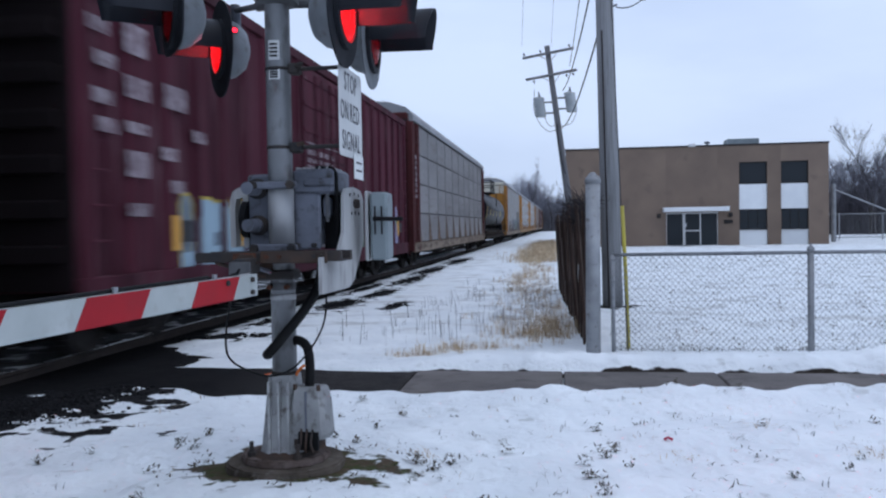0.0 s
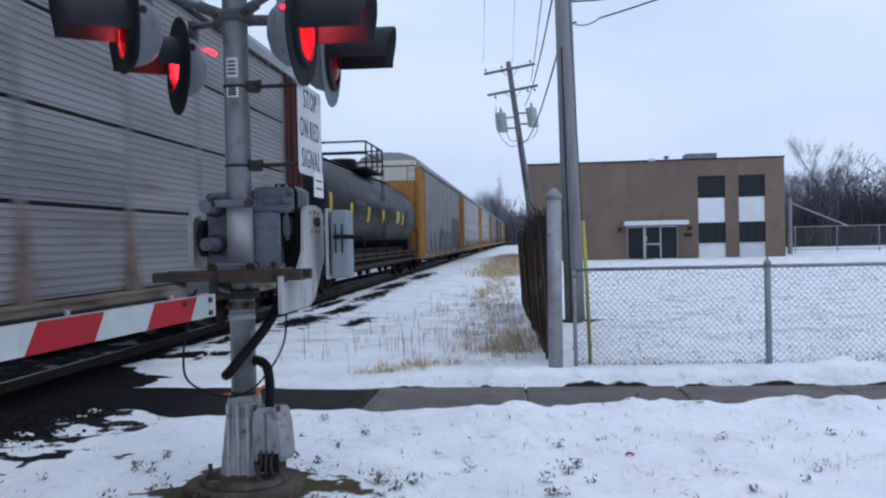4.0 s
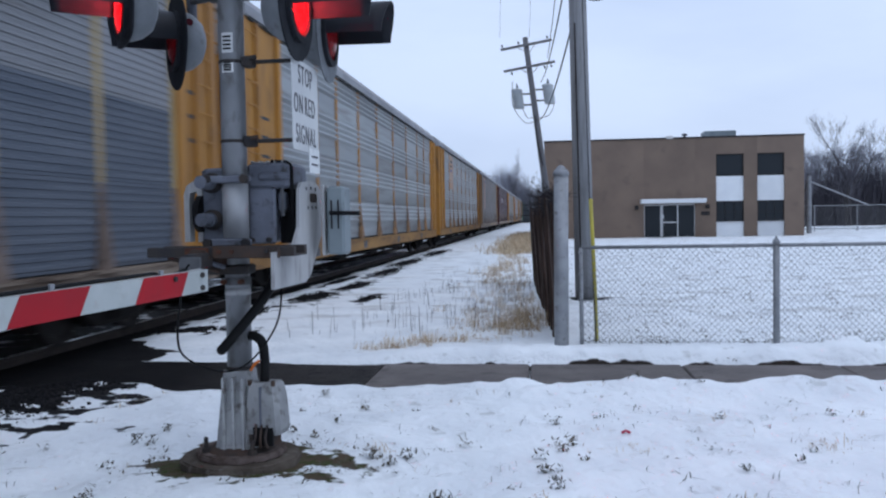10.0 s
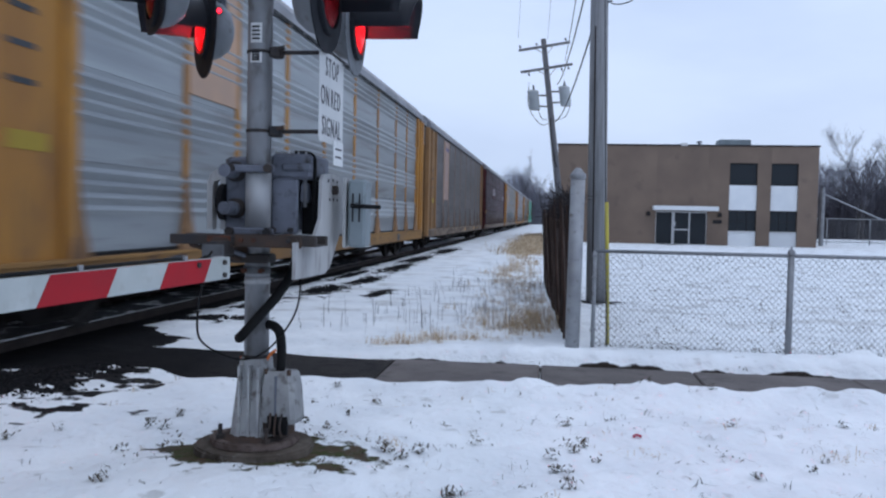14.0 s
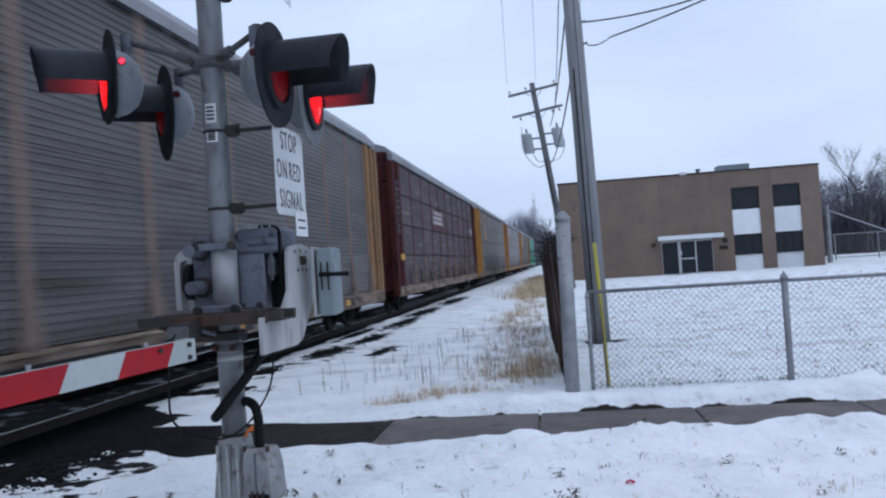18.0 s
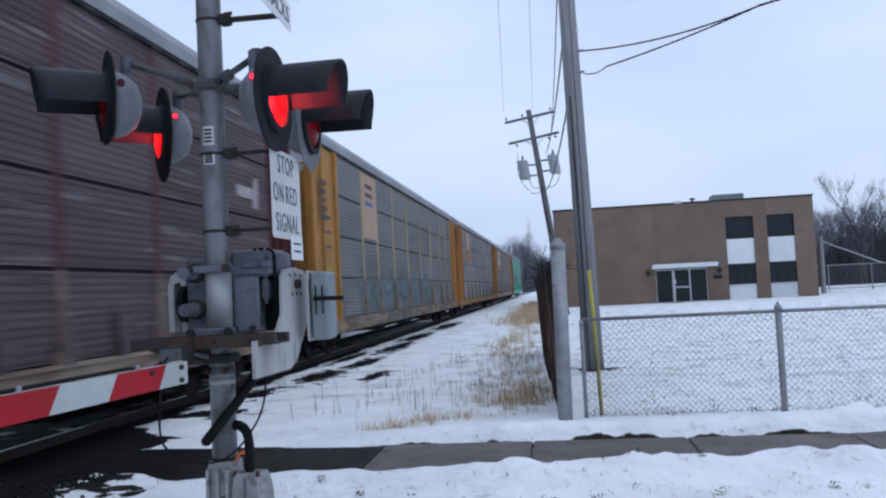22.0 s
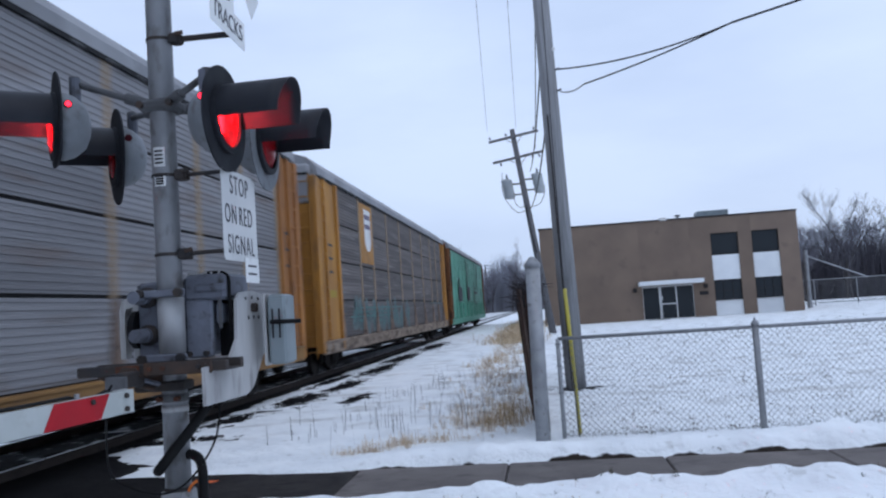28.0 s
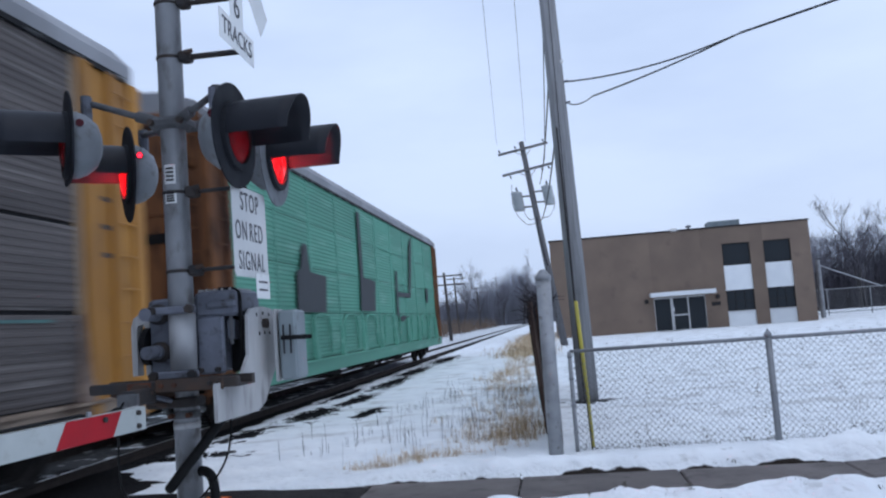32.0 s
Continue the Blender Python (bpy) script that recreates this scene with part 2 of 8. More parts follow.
FENCE_WOOD = mat("dark_brown_boards", (0.072, 0.047, 0.038), (0.036, 0.025, 0.021), 4, 0.9, 0, 0.5, 30, stretch=(4, 4, 0.5), vary=0.3, dirt_glint=(0.13, 0.09, 0.065), dirt_glint_at=(0.6, 0.8), spec=0.15)
BRICK = mat("brown_brick_wall", (0.215, 0.158, 0.122), (0.17, 0.125, 0.098), 0.5, 0.9, 0, 0.3, 14, dirt_glint=(0.125, 0.095, 0.078), dirt_glint_at=(0.6, 0.85))
COPING = mat("dark_coping", (0.04, 0.034, 0.034), (0.025, 0.022, 0.022), 2, 0.6, 0.2, 0.1, 20, spec=0.25)
WHITE_PANEL = mat("white_infill_panel", (0.72, 0.74, 0.75), (0.66, 0.68, 0.70), 1.2, 0.5, 0, 0.05, 20)
ALU_FRAME = mat("pale_door_frame", (0.55, 0.55, 0.55), (0.48, 0.48, 0.48), 2, 0.4, 0.3, 0.05, 20)
DARK_FRAME = mat("dark_window_frame", (0.018, 0.018, 0.02), (0.012, 0.012, 0.013), 2, 0.4, 0.1, 0.05, 20, spec=0.25)
PANE = plain("dark_window_glass", (0.02, 0.025, 0.03), 0.06)
YELLOW_PLASTIC = mat("yellow_guy_marker", (0.52, 0.44, 0.07), (0.42, 0.36, 0.07), 4, 0.5, 0, 0.05, 60)
WIRE = plain("dark_wire", (0.03, 0.03, 0.033), 0.6)
FENCE_WIRE = plain("zinc_wire", (0.22, 0.225, 0.235), 0.5, 0.4)
POWER_POLE = mat("dark_power_pole_wood", (0.165, 0.165, 0.175), (0.11, 0.108, 0.112), 3, 0.9, 0, 0.5, 40, stretch=(9, 9, 0.35), spec=0.15)
CAN_PAINT = mat("pale_transformer_paint", (0.46, 0.49, 0.50), (0.36, 0.385, 0.395), 2, 0.5, 0, 0.05, 30, dirt_glint=(0.22, 0.22, 0.22), dirt_glint_at=(0.6, 0.8))
BARK = mat("grey_bark", (0.075, 0.068, 0.068), (0.045, 0.04, 0.04), 4, 0.95, 0, 0.5, 20, vary=0.2)
TWIG = mat("frosted_twigs", (0.195, 0.19, 0.215), (0.11, 0.105, 0.122), 0.3, 0.95, 0, 0, 20, vary=0.25, spec=0.05)
BRUSH = mat("dark_winter_brush", (0.055, 0.048, 0.05), (0.032, 0.028, 0.031), 0.3, 0.95, 0, 0, 20, vary=0.2, spec=0.1)
LAWN = mat("grey_green_lawn", (0.175, 0.165, 0.135), (0.12, 0.108, 0.09), 3, 0.9, 0, 0, 20, spec=0.1)
WEED = mat("dark_winter_weeds", (0.085, 0.088, 0.075), (0.135, 0.11, 0.082), 3, 0.9, 0, 0, 20, spec=0.1)
# pale both for frost and for distance haze put into the colour
FROST_HAZE = mat("frost_haze_woods", (0.25, 0.255, 0.29), (0.15, 0.152, 0.175), 0.06, 0.95, 0, 0, 20, spec=0.05)
# far woods lightened in colour for haze as well as frost
WOODS = mat("frost_haze_far_woods", (0.115, 0.108, 0.125), (0.062, 0.058, 0.068), 0.12, 0.95, 0, 0, 20, spec=0.05)
DISC = mat("dark_disc_paint", (0.013, 0.0145, 0.018), (0.021, 0.023, 0.028), 5, 0.65, 0.0, 0.06, 60, spec=0.12)
GREY_DISC = mat("weathered_grey_disc", (0.17, 0.185, 0.20), (0.11, 0.12, 0.13), 4, 0.6, 0.0, 0.06, 60, dirt_glint=(0.06, 0.06, 0.065), spec=0.2)
RED_LITTER = plain("red_litter", (0.42, 0.03, 0.07), 0.4)


GRAVEL = ((-4.65, 6.95, 1.25, 1.0), (-4.60, 6.80, 0.80, 0.80), (-4.15, 7.0, 0.55, 0.65), (-4.2, 7.62, 0.95, 0.30), (-5.1, 7.75, 0.7, 0.5), (-4.85, 12.05, 0.85, 0.32), (-4.40, 16.9, 0.42, 1.5), (-4.15, 19.4, 0.30, 1.6),
          (-3.2, 16.6, 0.24, 0.9), (-4.3, 24.2, 0.34, 2.6), (-4.75, 14.2, 0.3, 0.9), (-4.5, 29.5, 0.4, 3.4), (-4.4, 37.0, 0.45, 4.0), (-4.9, 21.5, 0.25, 2.0))


def snow_material():
    """Snow with bare gravel by the rails, moss round the mast's foot and soil at the edge of the path."""
    m = bpy.data.materials.new("trodden_snow")
    m.use_nodes = True
    n, l = m.node_tree.nodes, m.node_tree.links
    b = n["Principled BSDF"]
    co, sep = n.new("ShaderNodeTexCoord"), n.new("ShaderNodeSeparateXYZ")
    l.new(co.outputs["Object"], sep.inputs[0])

    def tex(scale, detail=6):
        t = n.new("ShaderNodeTexNoise")
        t.inputs["Scale"].default_value, t.inputs["Detail"].default_value = scale, detail
        l.new(co.outputs["Object"], t.inputs["Vector"])
        return t.outputs[0]

    def op(kind, a, bb):
        q = n.new("ShaderNodeMath"); q.operation = kind
        for i, v in enumerate((a, bb)):
            if isinstance(v, (int, float)):
                q.inputs[i].default_value = v
            else:
                l.new(v, q.inputs[i])
        return q.outputs[0]

    def step(v, lo, hi):
        q = n.new("ShaderNodeMapRange"); q.interpolation_type = "SMOOTHSTEP"
        q.inputs[1].default_value, q.inputs[2].default_value = lo, hi
        l.new(v, q.inputs[0])
        return q.outputs[0]

    def mix(f, a, colour):
        q = n.new("ShaderNodeMix"); q.data_type = "RGBA"
        l.new(f, q.inputs[0]); l.new(a, q.inputs[6]); q.inputs[7].default_value = (*colour, 1)
        return q.outputs[2]

    x, y = sep.outputs[0], sep.outputs[1]
    ramp = n.new("ShaderNodeValToRGB")
    ramp.color_ramp.elements[0].position, ramp.color_ramp.elements[0].color = 0.35, (0.79, 0.82, 0.84, 1)
    ramp.color_ramp.elements[1].position, ramp.color_ramp.elements[1].color = 0.65, (0.90, 0.925, 0.935, 1)
    l.new(tex(1.6), ramp.inputs[0])
    c = ramp.outputs[0]
    # thin snow: grass showing through
    thin = op("MULTIPLY", step(tex(7, 8), 0.60, 0.72), step(tex(0.55, 3), 0.42, 0.60))
    c = mix(op("MULTIPLY", thin, 0.38), c, (0.20, 0.19, 0.15))
    # far field: thin snow too
    far = op("MULTIPLY", step(y, 10.8, 14.0), step(tex(1.3, 9), 0.50, 0.70))
    c = mix(op("MULTIPLY", far, 0.45), c, (0.30, 0.28, 0.25))
    # grass tips through the far lawn
    tips = op("MULTIPLY", op("MULTIPLY", step(y, 10.5, 11.5), step(x, 0.2, 1.0)), op("MULTIPLY", step(tex(34, 3), 0.60, 0.68), step(tex(0.6, 5), 0.40, 0.62)))
    c = mix(op("MULTIPLY", tips, 0.75), c, (0.16, 0.155, 0.14))
    # dark strip of fine ballast beside the near rail, grimy snow with painted train shade between the rails
    edge = op("ADD", x, op("MULTIPLY", op("SUBTRACT", tex(1.1, 8), 0.5), 1.1))
    ballast = op("MULTIPLY", op("SUBTRACT", 1.0, step(edge, -5.32, -5.24)), step(edge, -6.0, -5.9))
    c = mix(ballast, c, (0.012, 0.0115, 0.0125))
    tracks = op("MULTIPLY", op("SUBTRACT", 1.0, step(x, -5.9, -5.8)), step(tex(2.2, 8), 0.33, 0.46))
    # the darkening stands for shade under the train and eases off with distance
    grime_shade = op("ADD", op("MULTIPLY", op("SUBTRACT", 1.0, step(y, 26.0, 42.0)), 0.66), 0.30)
    c = mix(op("MULTIPLY", tracks, grime_shade), c, (0.016, 0.0155, 0.016))
    # bare gravel patches in the snow
    rag = op("MULTIPLY", op("SUBTRACT", tex(3.4, 10), 0.5), 4.2)
    for cx, cy, rx, ry in GRAVEL + ((0.85, 16.2, 0.5, 0.4),):
        px, py = op("MULTIPLY", op("ADD", x, -cx), 1 / rx), op("MULTIPLY", op("ADD", y, -cy), 1 / ry)
        rr = op("SQRT", op("ADD", op("MULTIPLY", px, px), op("MULTIPLY", py, py)), 0)
        c = mix(op("SUBTRACT", 1.0, step(op("ADD", rr, rag), 0.80, 0.95)), c, (0.012, 0.0115, 0.0125))
    # moss round the mast
    dx, dy = op("ADD", x, 1.69), op("ADD", y, -5.30)
    r = op("SQRT", op("ADD", op("MULTIPLY", op("MULTIPLY", dx, dx), 0.45), op("MULTIPLY", op("MULTIPLY", dy, dy), 1.25)), 0)
    moss = op("SUBTRACT", 1.0, step(op("ADD", r, op("MULTIPLY", op("SUBTRACT", tex(5, 8), 0.5), 0.95)), 0.36, 0.42))
    mosscol = n.new("ShaderNodeValToRGB")
    mosscol.color_ramp.elements[0].position, mosscol.color_ramp.elements[0].color = 0.4, (0.050, 0.060, 0.020, 1)
    mosscol.color_ramp.elements[1].position, mosscol.color_ramp.elements[1].color = 0.56, (0.080, 0.058, 0.038, 1)
    l.new(tex(12, 5), mosscol.inputs[0])
    q = n.new("ShaderNodeMix"); q.data_type = "RGBA"
    l.new(moss, q.inputs[0]); l.new(c, q.inputs[6]); l.new(mosscol.outputs[0], q.inputs[7]); c = q.outputs[2]
    # soil along the path's far edge
    ey = op("ADD", y, op("MULTIPLY", op("SUBTRACT", tex(2.6, 10), 0.5), 0.26))
    soil = op("MULTIPLY", step(ey, 9.39, 9.41), op("SUBTRACT", 1.0, step(ey, 9.525, 9.545)))
    c = mix(soil, c, (0.028, 0.022, 0.018))
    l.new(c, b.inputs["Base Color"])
    b.inputs["Roughness"].default_value, b.inputs["Specular IOR Level"].default_value = 0.8, 0.1
    bp = n.new("ShaderNodeBump"); bp.inputs["Strength"].default_value, bp.inputs["Distance"].default_value = 0.85, 0.06
    l.new(tex(6.5, 7), bp.inputs["Height"]); l.new(bp.outputs[0], b.inputs["Normal"])
    return m


SNOW = snow_material()


# ---- mesh helpers ----
def box(bm, x0, x1, y0, y1, z0, z1, m=None):
    v = [Vector((x, y, z)) for z in (z0, z1) for y in (y0, y1) for x in (x0, x1)]
    v = [bm.verts.new(m @ p if m else p) for p in v]
    for f in ((0, 2, 3, 1), (4, 5, 7, 6), (0, 1, 5, 4), (2, 6, 7, 3), (0, 4, 6, 2), (1, 3, 7, 5)):
        bm.faces.new([v[i] for i in f])
    return bm


def soft_box(bm, x0, x1, y0, y1, z0, z1, r=0.01, m=None):
    """A box with chamfered vertical and top edges."""
    rings = []
    for z, e in ((z0, r), (z0 + r, 0), (z1 - r, 0), (z1, r)):
        pts = [(x0 + e + r, y0 + e), (x1 - e - r, y0 + e), (x1 - e, y0 + e + r), (x1 - e, y1 - e - r), (x1 - e - r, y1 - e), (x0 + e + r, y1 - e), (x0 + e, y1 - e - r), (x0 + e, y0 + e + r)]
        rings.append([bm.verts.new(m @ Vector((x, y, z)) if m else (x, y, z)) for x, y in pts])
    for a, b in zip(rings, rings[1:]):
        for i in range(8):
            bm.faces.new((a[i], a[(i + 1) % 8], b[(i + 1) % 8], b[i]))
    bm.faces.new(rings[0][::-1]); bm.faces.new(rings[-1])
    return bm


def rod(bm, p0, p1, r0, r1=None, n=10, caps=True):
    p0, p1 = Vector(p0), Vector(p1)
    r1 = r0 if r1 is None else r1
    d = (p1 - p0).normalized()
    u = d.orthogonal().normalized(); w = d.cross(u)
    rings = [[bm.verts.new(p + r * (math.cos(a) * u + math.sin(a) * w)) for a in [2 * math.pi * i / n for i in range(n)]] for p, r in ((p0, r0), (p1, r1))]
    for i in range(n):
        bm.faces.new((rings[0][i], rings[0][(i + 1) % n], rings[1][(i + 1) % n], rings[1][i]))
    if caps:
        bm.faces.new(rings[0][::-1]); bm.faces.new(rings[1])
    return bm


def tube(bm, pts, r, n=8, caps=True):
    """A bent pipe through the points."""
    pts = [Vector(p) for p in pts]
    rad = r if isinstance(r, (list, tuple)) else [r] * len(pts)
    rings, u = [], None
    for i, p in enumerate(pts):
        d = (pts[min(i + 1, len(pts) - 1)] - pts[max(i - 1, 0)]).normalized()
        u = d.orthogonal().normalized() if u is None else (u - d * u.dot(d)).normalized()
        w = d.cross(u)
        rings.append([bm.verts.new(p + rad[i] * (math.cos(a) * u + math.sin(a) * w)) for a in [2 * math.pi * k / n for k in range(n)]])
    for a, b in zip(rings, rings[1:]):
        for i in range(n):
            bm.faces.new((a[i], a[(i + 1) % n], b[(i + 1) % n], b[i]))
    if caps:
        bm.faces.new(rings[0][::-1]); bm.faces.new(rings[-1])
    return bm


def bend(pts, steps=6):
    """A smooth curve through the points (Catmull-Rom)."""
    p = [Vector(q) for q in pts]
    p = [2 * p[0] - p[1], *p, 2 * p[-1] - p[-2]]
    out = []
    for a, b, c, d in zip(p, p[1:], p[2:], p[3:]):
        for k in range(steps):
            t = k / steps
            out.append(0.5 * ((2 * b) + (c - a) * t + (2 * a - 5 * b + 4 * c - d) * t * t + (3 * b - a - 3 * c + d) * t ** 3))
    return [*out, p[-2]]


def lathe(bm, profile, n=20, m=None):
    """A turned shape about z: rows of (radius, height)."""
    rings = [[bm.verts.new((m or Matrix()) @ Vector((max(r, 1e-4) * math.cos(a), max(r, 1e-4) * math.sin(a), z))) for a in [2 * math.pi * i / n for i in range(n)]] for r, z in profile]
    for a, b in zip(rings, rings[1:]):
        for i in range(n):
            bm.faces.new((a[i], a[(i + 1) % n], b[(i + 1) % n], b[i]))
    bm.faces.new(rings[0][::-1]); bm.faces.new(rings[-1])
    return bm


def lathe_ring(bm, profile, n=20, m=None):
    """A turned closed ring about z: the profile's last row joins its first."""
    rings = [[bm.verts.new((m or Matrix()) @ Vector((r * math.cos(a), r * math.sin(a), z))) for a in [2 * math.pi * i / n for i in range(n)]] for r, z in profile]
    for a, b in zip(rings, rings[1:] + rings[:1]):
        for i in range(n):
            bm.faces.new((a[i], a[(i + 1) % n], b[(i + 1) % n], b[i]))
    return bm


def prism(bm, outline, d0, d1, m):
    """An outline in a plane (u, v), pushed from depth d0 to d1; m maps (u, v, depth)."""
    a = [bm.verts.new(m @ Vector((u, v, d0))) for u, v in outline]
    b = [bm.verts.new(m @ Vector((u, v, d1))) for u, v in outline]
    k = len(a)
    for i in range(k):
        bm.faces.new((a[i], a[(i + 1) % k], b[(i + 1) % k], b[i]))
    bm.faces.new(a[::-1]); bm.faces.new(b)
    return bm


def part(name, bm, material, parent=None, label="", smooth=False):
    me = bpy.data.meshes.new(name)
    bmesh.ops.recalc_face_normals(bm, faces=bm.faces)
    bm.to_mesh(me); bm.free()
    me.materials.append(material)
    if smooth:
        me.shade_smooth()
    return piece(name, me, parent, label=label)


def piece(name, me, parent=None, at=None, label=""):
    ob = new(name, me)
    if parent:
        ob.parent = parent
    if at is not None:
        ob.matrix_basis = at
    if label:
        ob["label"] = label
    return ob


def thing(name, at, label, category, group="", kind=""):
    ob = new(name)
    ob.empty_display_size = 0.2
    ob.matrix_basis = at
    return tagged(ob, label, category, group, kind)


def lettering(text, size, m, parent, name="lettering", material=None, spread=1.0):
    cu = bpy.data.curves.new(name, "FONT")
    cu.body, cu.size, cu.align_x, cu.align_y, cu.extrude = text, size, "CENTER", "CENTER", 0.0012
    cu.space_character = spread
    tmp = new("text_source", cu)
    dg = bpy.context.evaluated_depsgraph_get()
    me = bpy.data.meshes.new_from_object(tmp.evaluated_get(dg))
    bpy.data.objects.remove(tmp); bpy.data.curves.remove(cu)
    me.materials.clear(); me.materials.append(material or INK)
    return piece(name, me, parent, m)


V = Vector
B = bmesh.new


# ---- ground ----
MX, MY = -1.69, 5.32
PATH_NEAR, PATH_FAR = 8.05, 9.45
TRACK_X, RAIL_Z = -6.5, 0.10
LEAN = 0.0045  # the line bears slightly to the right as it goes


def on_rails(y):
    return pose(TRACK_X + LEAN * (y - 12.0), y, RAIL_Z, 0, 0, -math.degrees(LEAN))




def smooth01(v, lo, hi):
    t = min(1.0, max(0.0, (v - lo) / (hi - lo)))
    return t * t * (3 - 2 * t)


def ground_height(x, y):
    fine = 1 - smooth01(y, 15, 19)
    lump = noise.noise(V((x * 1.1, y * 1.1, 0.3))) * 0.5 + fine * ( noise.noise(V((x * 3.1, y * 3.1, 4.3))) * 0.42 + noise.noise(V((x * 8.0, y * 8.0, 7.7))) * 0.24)
    near = 1 - smooth01(y, 7.55 + 0.35 * noise.noise(V((x * 0.9, 3.3, 0))) + 0.12 * noise.noise(V((x * 4.1, 8.3, 0))), 8.06 + 0.10 * noise.noise(V((x * 1.7, 1.3, 0))))
    swell = noise.noise(V((x * 0.9, y * 2.1, 9.1))) + 0.6 * noise.noise(V((x * 2.0, y * 4.6, 2.2)))
    h = near * (0.12 + 0.030 * lump + 0.036 * swell)
    bank = math.exp(-((y - 7.45) / 0.33) ** 2) * smooth01(x, -1.4, -0.2)
    h += near * bank * (0.075 + 0.12 * max(0.0, lump))
    far = smooth01(y, 9.45 + 0.06 * noise.noise(V((x * 2.3, 5.1, 0))), 9.66)
    edge = math.exp(-((y - 9.85) / 0.38) ** 2) * smooth01(x, -2.2, -1.0)
    h += far * (0.03 + 0.022 * lump + edge * (0.09 + 0.17 * max(0.0, lump)))
    h -= (1 - near) * (1 - far) * 0.06
    left = 1 - smooth01(x, -5.6, -4.7)
    if y < 12:
        h = h * (1 - 0.85 * left) - 0.03 * left
    else:
        h -= 0.06 * left
    crossing = (1 - smooth01(x, -5.4, -1.3)) * smooth01(y, 8.2, 8.8) * (1 - smooth01(y, 10.3, 11.8))
    h -= 0.05 * crossing
    foot = math.hypot(x - MX, y - MY)
    h += 0.03 * math.exp(-(foot / 0.9) ** 2)
    fade = 1 - smooth01(math.hypot(x, y - 8), 60, 140)
    return h * fade - 0.0006 * max(0.0, math.hypot(x, y) - 150)


def axis(dense, step, far, growth=1.22):
    lo, hi = dense
    out = list(np.arange(lo, hi + 1e-6, step))
    s, v = step, hi
    while v < far:
        s *= growth; v += s; out.append(v)
    s, v = step, lo
    while v > -far:
        s *= growth; v -= s; out.insert(0, v)
    return out


def build_ground():
    xs, ys = axis((-8.6, 7.5), 0.05, 2500), axis((4.2, 18.0), 0.06, 2500, 1.10)
    verts = [(x, y, ground_height(x, y)) for y in ys for x in xs]
    k = len(xs)
    faces = [(j * k + i, j * k + i + 1, (j + 1) * k + i + 1, (j + 1) * k + i) for j in range(len(ys) - 1) for i in range(k - 1)]
    me = bpy.data.meshes.new("ground")
    me.from_pydata(verts, [], faces)
    me.materials.append(SNOW)
    me.shade_smooth()
    return tagged(new("ground", me), "snow-covered lawn and field with weeds showing through", "ground", kind="structure")


ground = build_ground()


# ---- the path ----
def build_path():
    walk_ob = thing("pavement", pose(0, 0, 0), "wet grey concrete footpath cleared of snow", "pavement", kind="structure")
    for i in range(10):
        x0 = -1.62 + i * 1.53
        bm = soft_box(B(), x0 + 0.008, x0 + 1.522, PATH_NEAR - 0.15, PATH_FAR, -0.12, 0.0 + random.uniform(-0.006, 0.006), 0.012)
        part("slab", bm, SLAB, walk_ob)
    road = thing("crossing_apron", pose(0, 0, 0), "dark wet asphalt apron beside the rails", "pavement", kind="structure")
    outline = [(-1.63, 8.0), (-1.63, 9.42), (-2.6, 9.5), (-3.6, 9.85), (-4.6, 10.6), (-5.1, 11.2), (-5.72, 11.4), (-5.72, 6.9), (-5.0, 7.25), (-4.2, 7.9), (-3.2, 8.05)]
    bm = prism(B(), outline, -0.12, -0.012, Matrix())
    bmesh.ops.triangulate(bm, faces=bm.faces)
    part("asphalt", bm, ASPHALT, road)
    bm = prism(B(), [(-5.84, 3.5), (-5.84, 11.4), (-7.16, 11.4), (-7.16, 3.5)], -0.1, 0.055, Matrix())
    part("crossing_panel", bm, SNOW, road, "crossing panel under grimy packed snow with train shade painted in")
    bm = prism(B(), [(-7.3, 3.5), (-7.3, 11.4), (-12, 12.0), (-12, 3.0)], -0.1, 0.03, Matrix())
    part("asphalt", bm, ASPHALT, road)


build_path()


# ---- track ----
def build_track():
    track = thing("railway_track", pose(TRACK_X - 12.0 * LEAN, 0, 0, 0, 0, -math.degrees(LEAN)), "single railway track of rusty steel rails on timber ties", "track", kind="structure")
    prof = [(-0.07, -0.08), (0.07, -0.08), (0.07, -0.06), (0.012, -0.04), (0.012, 0.055), (0.036, 0.065), (0.036, 0.1), (-0.036, 0.1), (-0.036, 0.065), (-0.012, 0.055), (-0.012, -0.04), (-0.07, -0.06)]
    for side in (-0.7535, 0.7535):
        m = Matrix(((1, 0, 0, side), (0, 0, 1, 0), (0, 1, 0, 0), (0, 0, 0, 1)))
        rail = part("rail", prism(B(), prof, -120, 420, m), RAIL, track)
        part("rail_head", box(B(), side - 0.03, side + 0.03, -120, 420, 0.098, 0.1025), RAIL_TOP, rail, "polished rail head")
    tie = bpy.data.meshes.new("tie")
    bm = soft_box(B(), -1.3, 1.3, -0.11, 0.11, -0.20, -0.06, 0.012)
    bm.to_mesh(tie); bm.free(); tie.materials.append(TIE)
    for i in range(180):
        y = -8 + i * 0.53
        if not 3.0 < y < 11.6:
            piece("tie", tie, track, pose(random.uniform(-0.03, 0.03), y, random.uniform(-0.01, 0.01), 0, 0, random.uniform(-1, 1)))
    bm = B()
    for i in range(400):
        box(bm, -1.3, 1.3, 87.5 + i * 0.8, 87.75 + i * 0.8, -0.2, -0.06)
    tagged(part("distant_ties", bm, TIE, track), kind="stuff")


build_track()


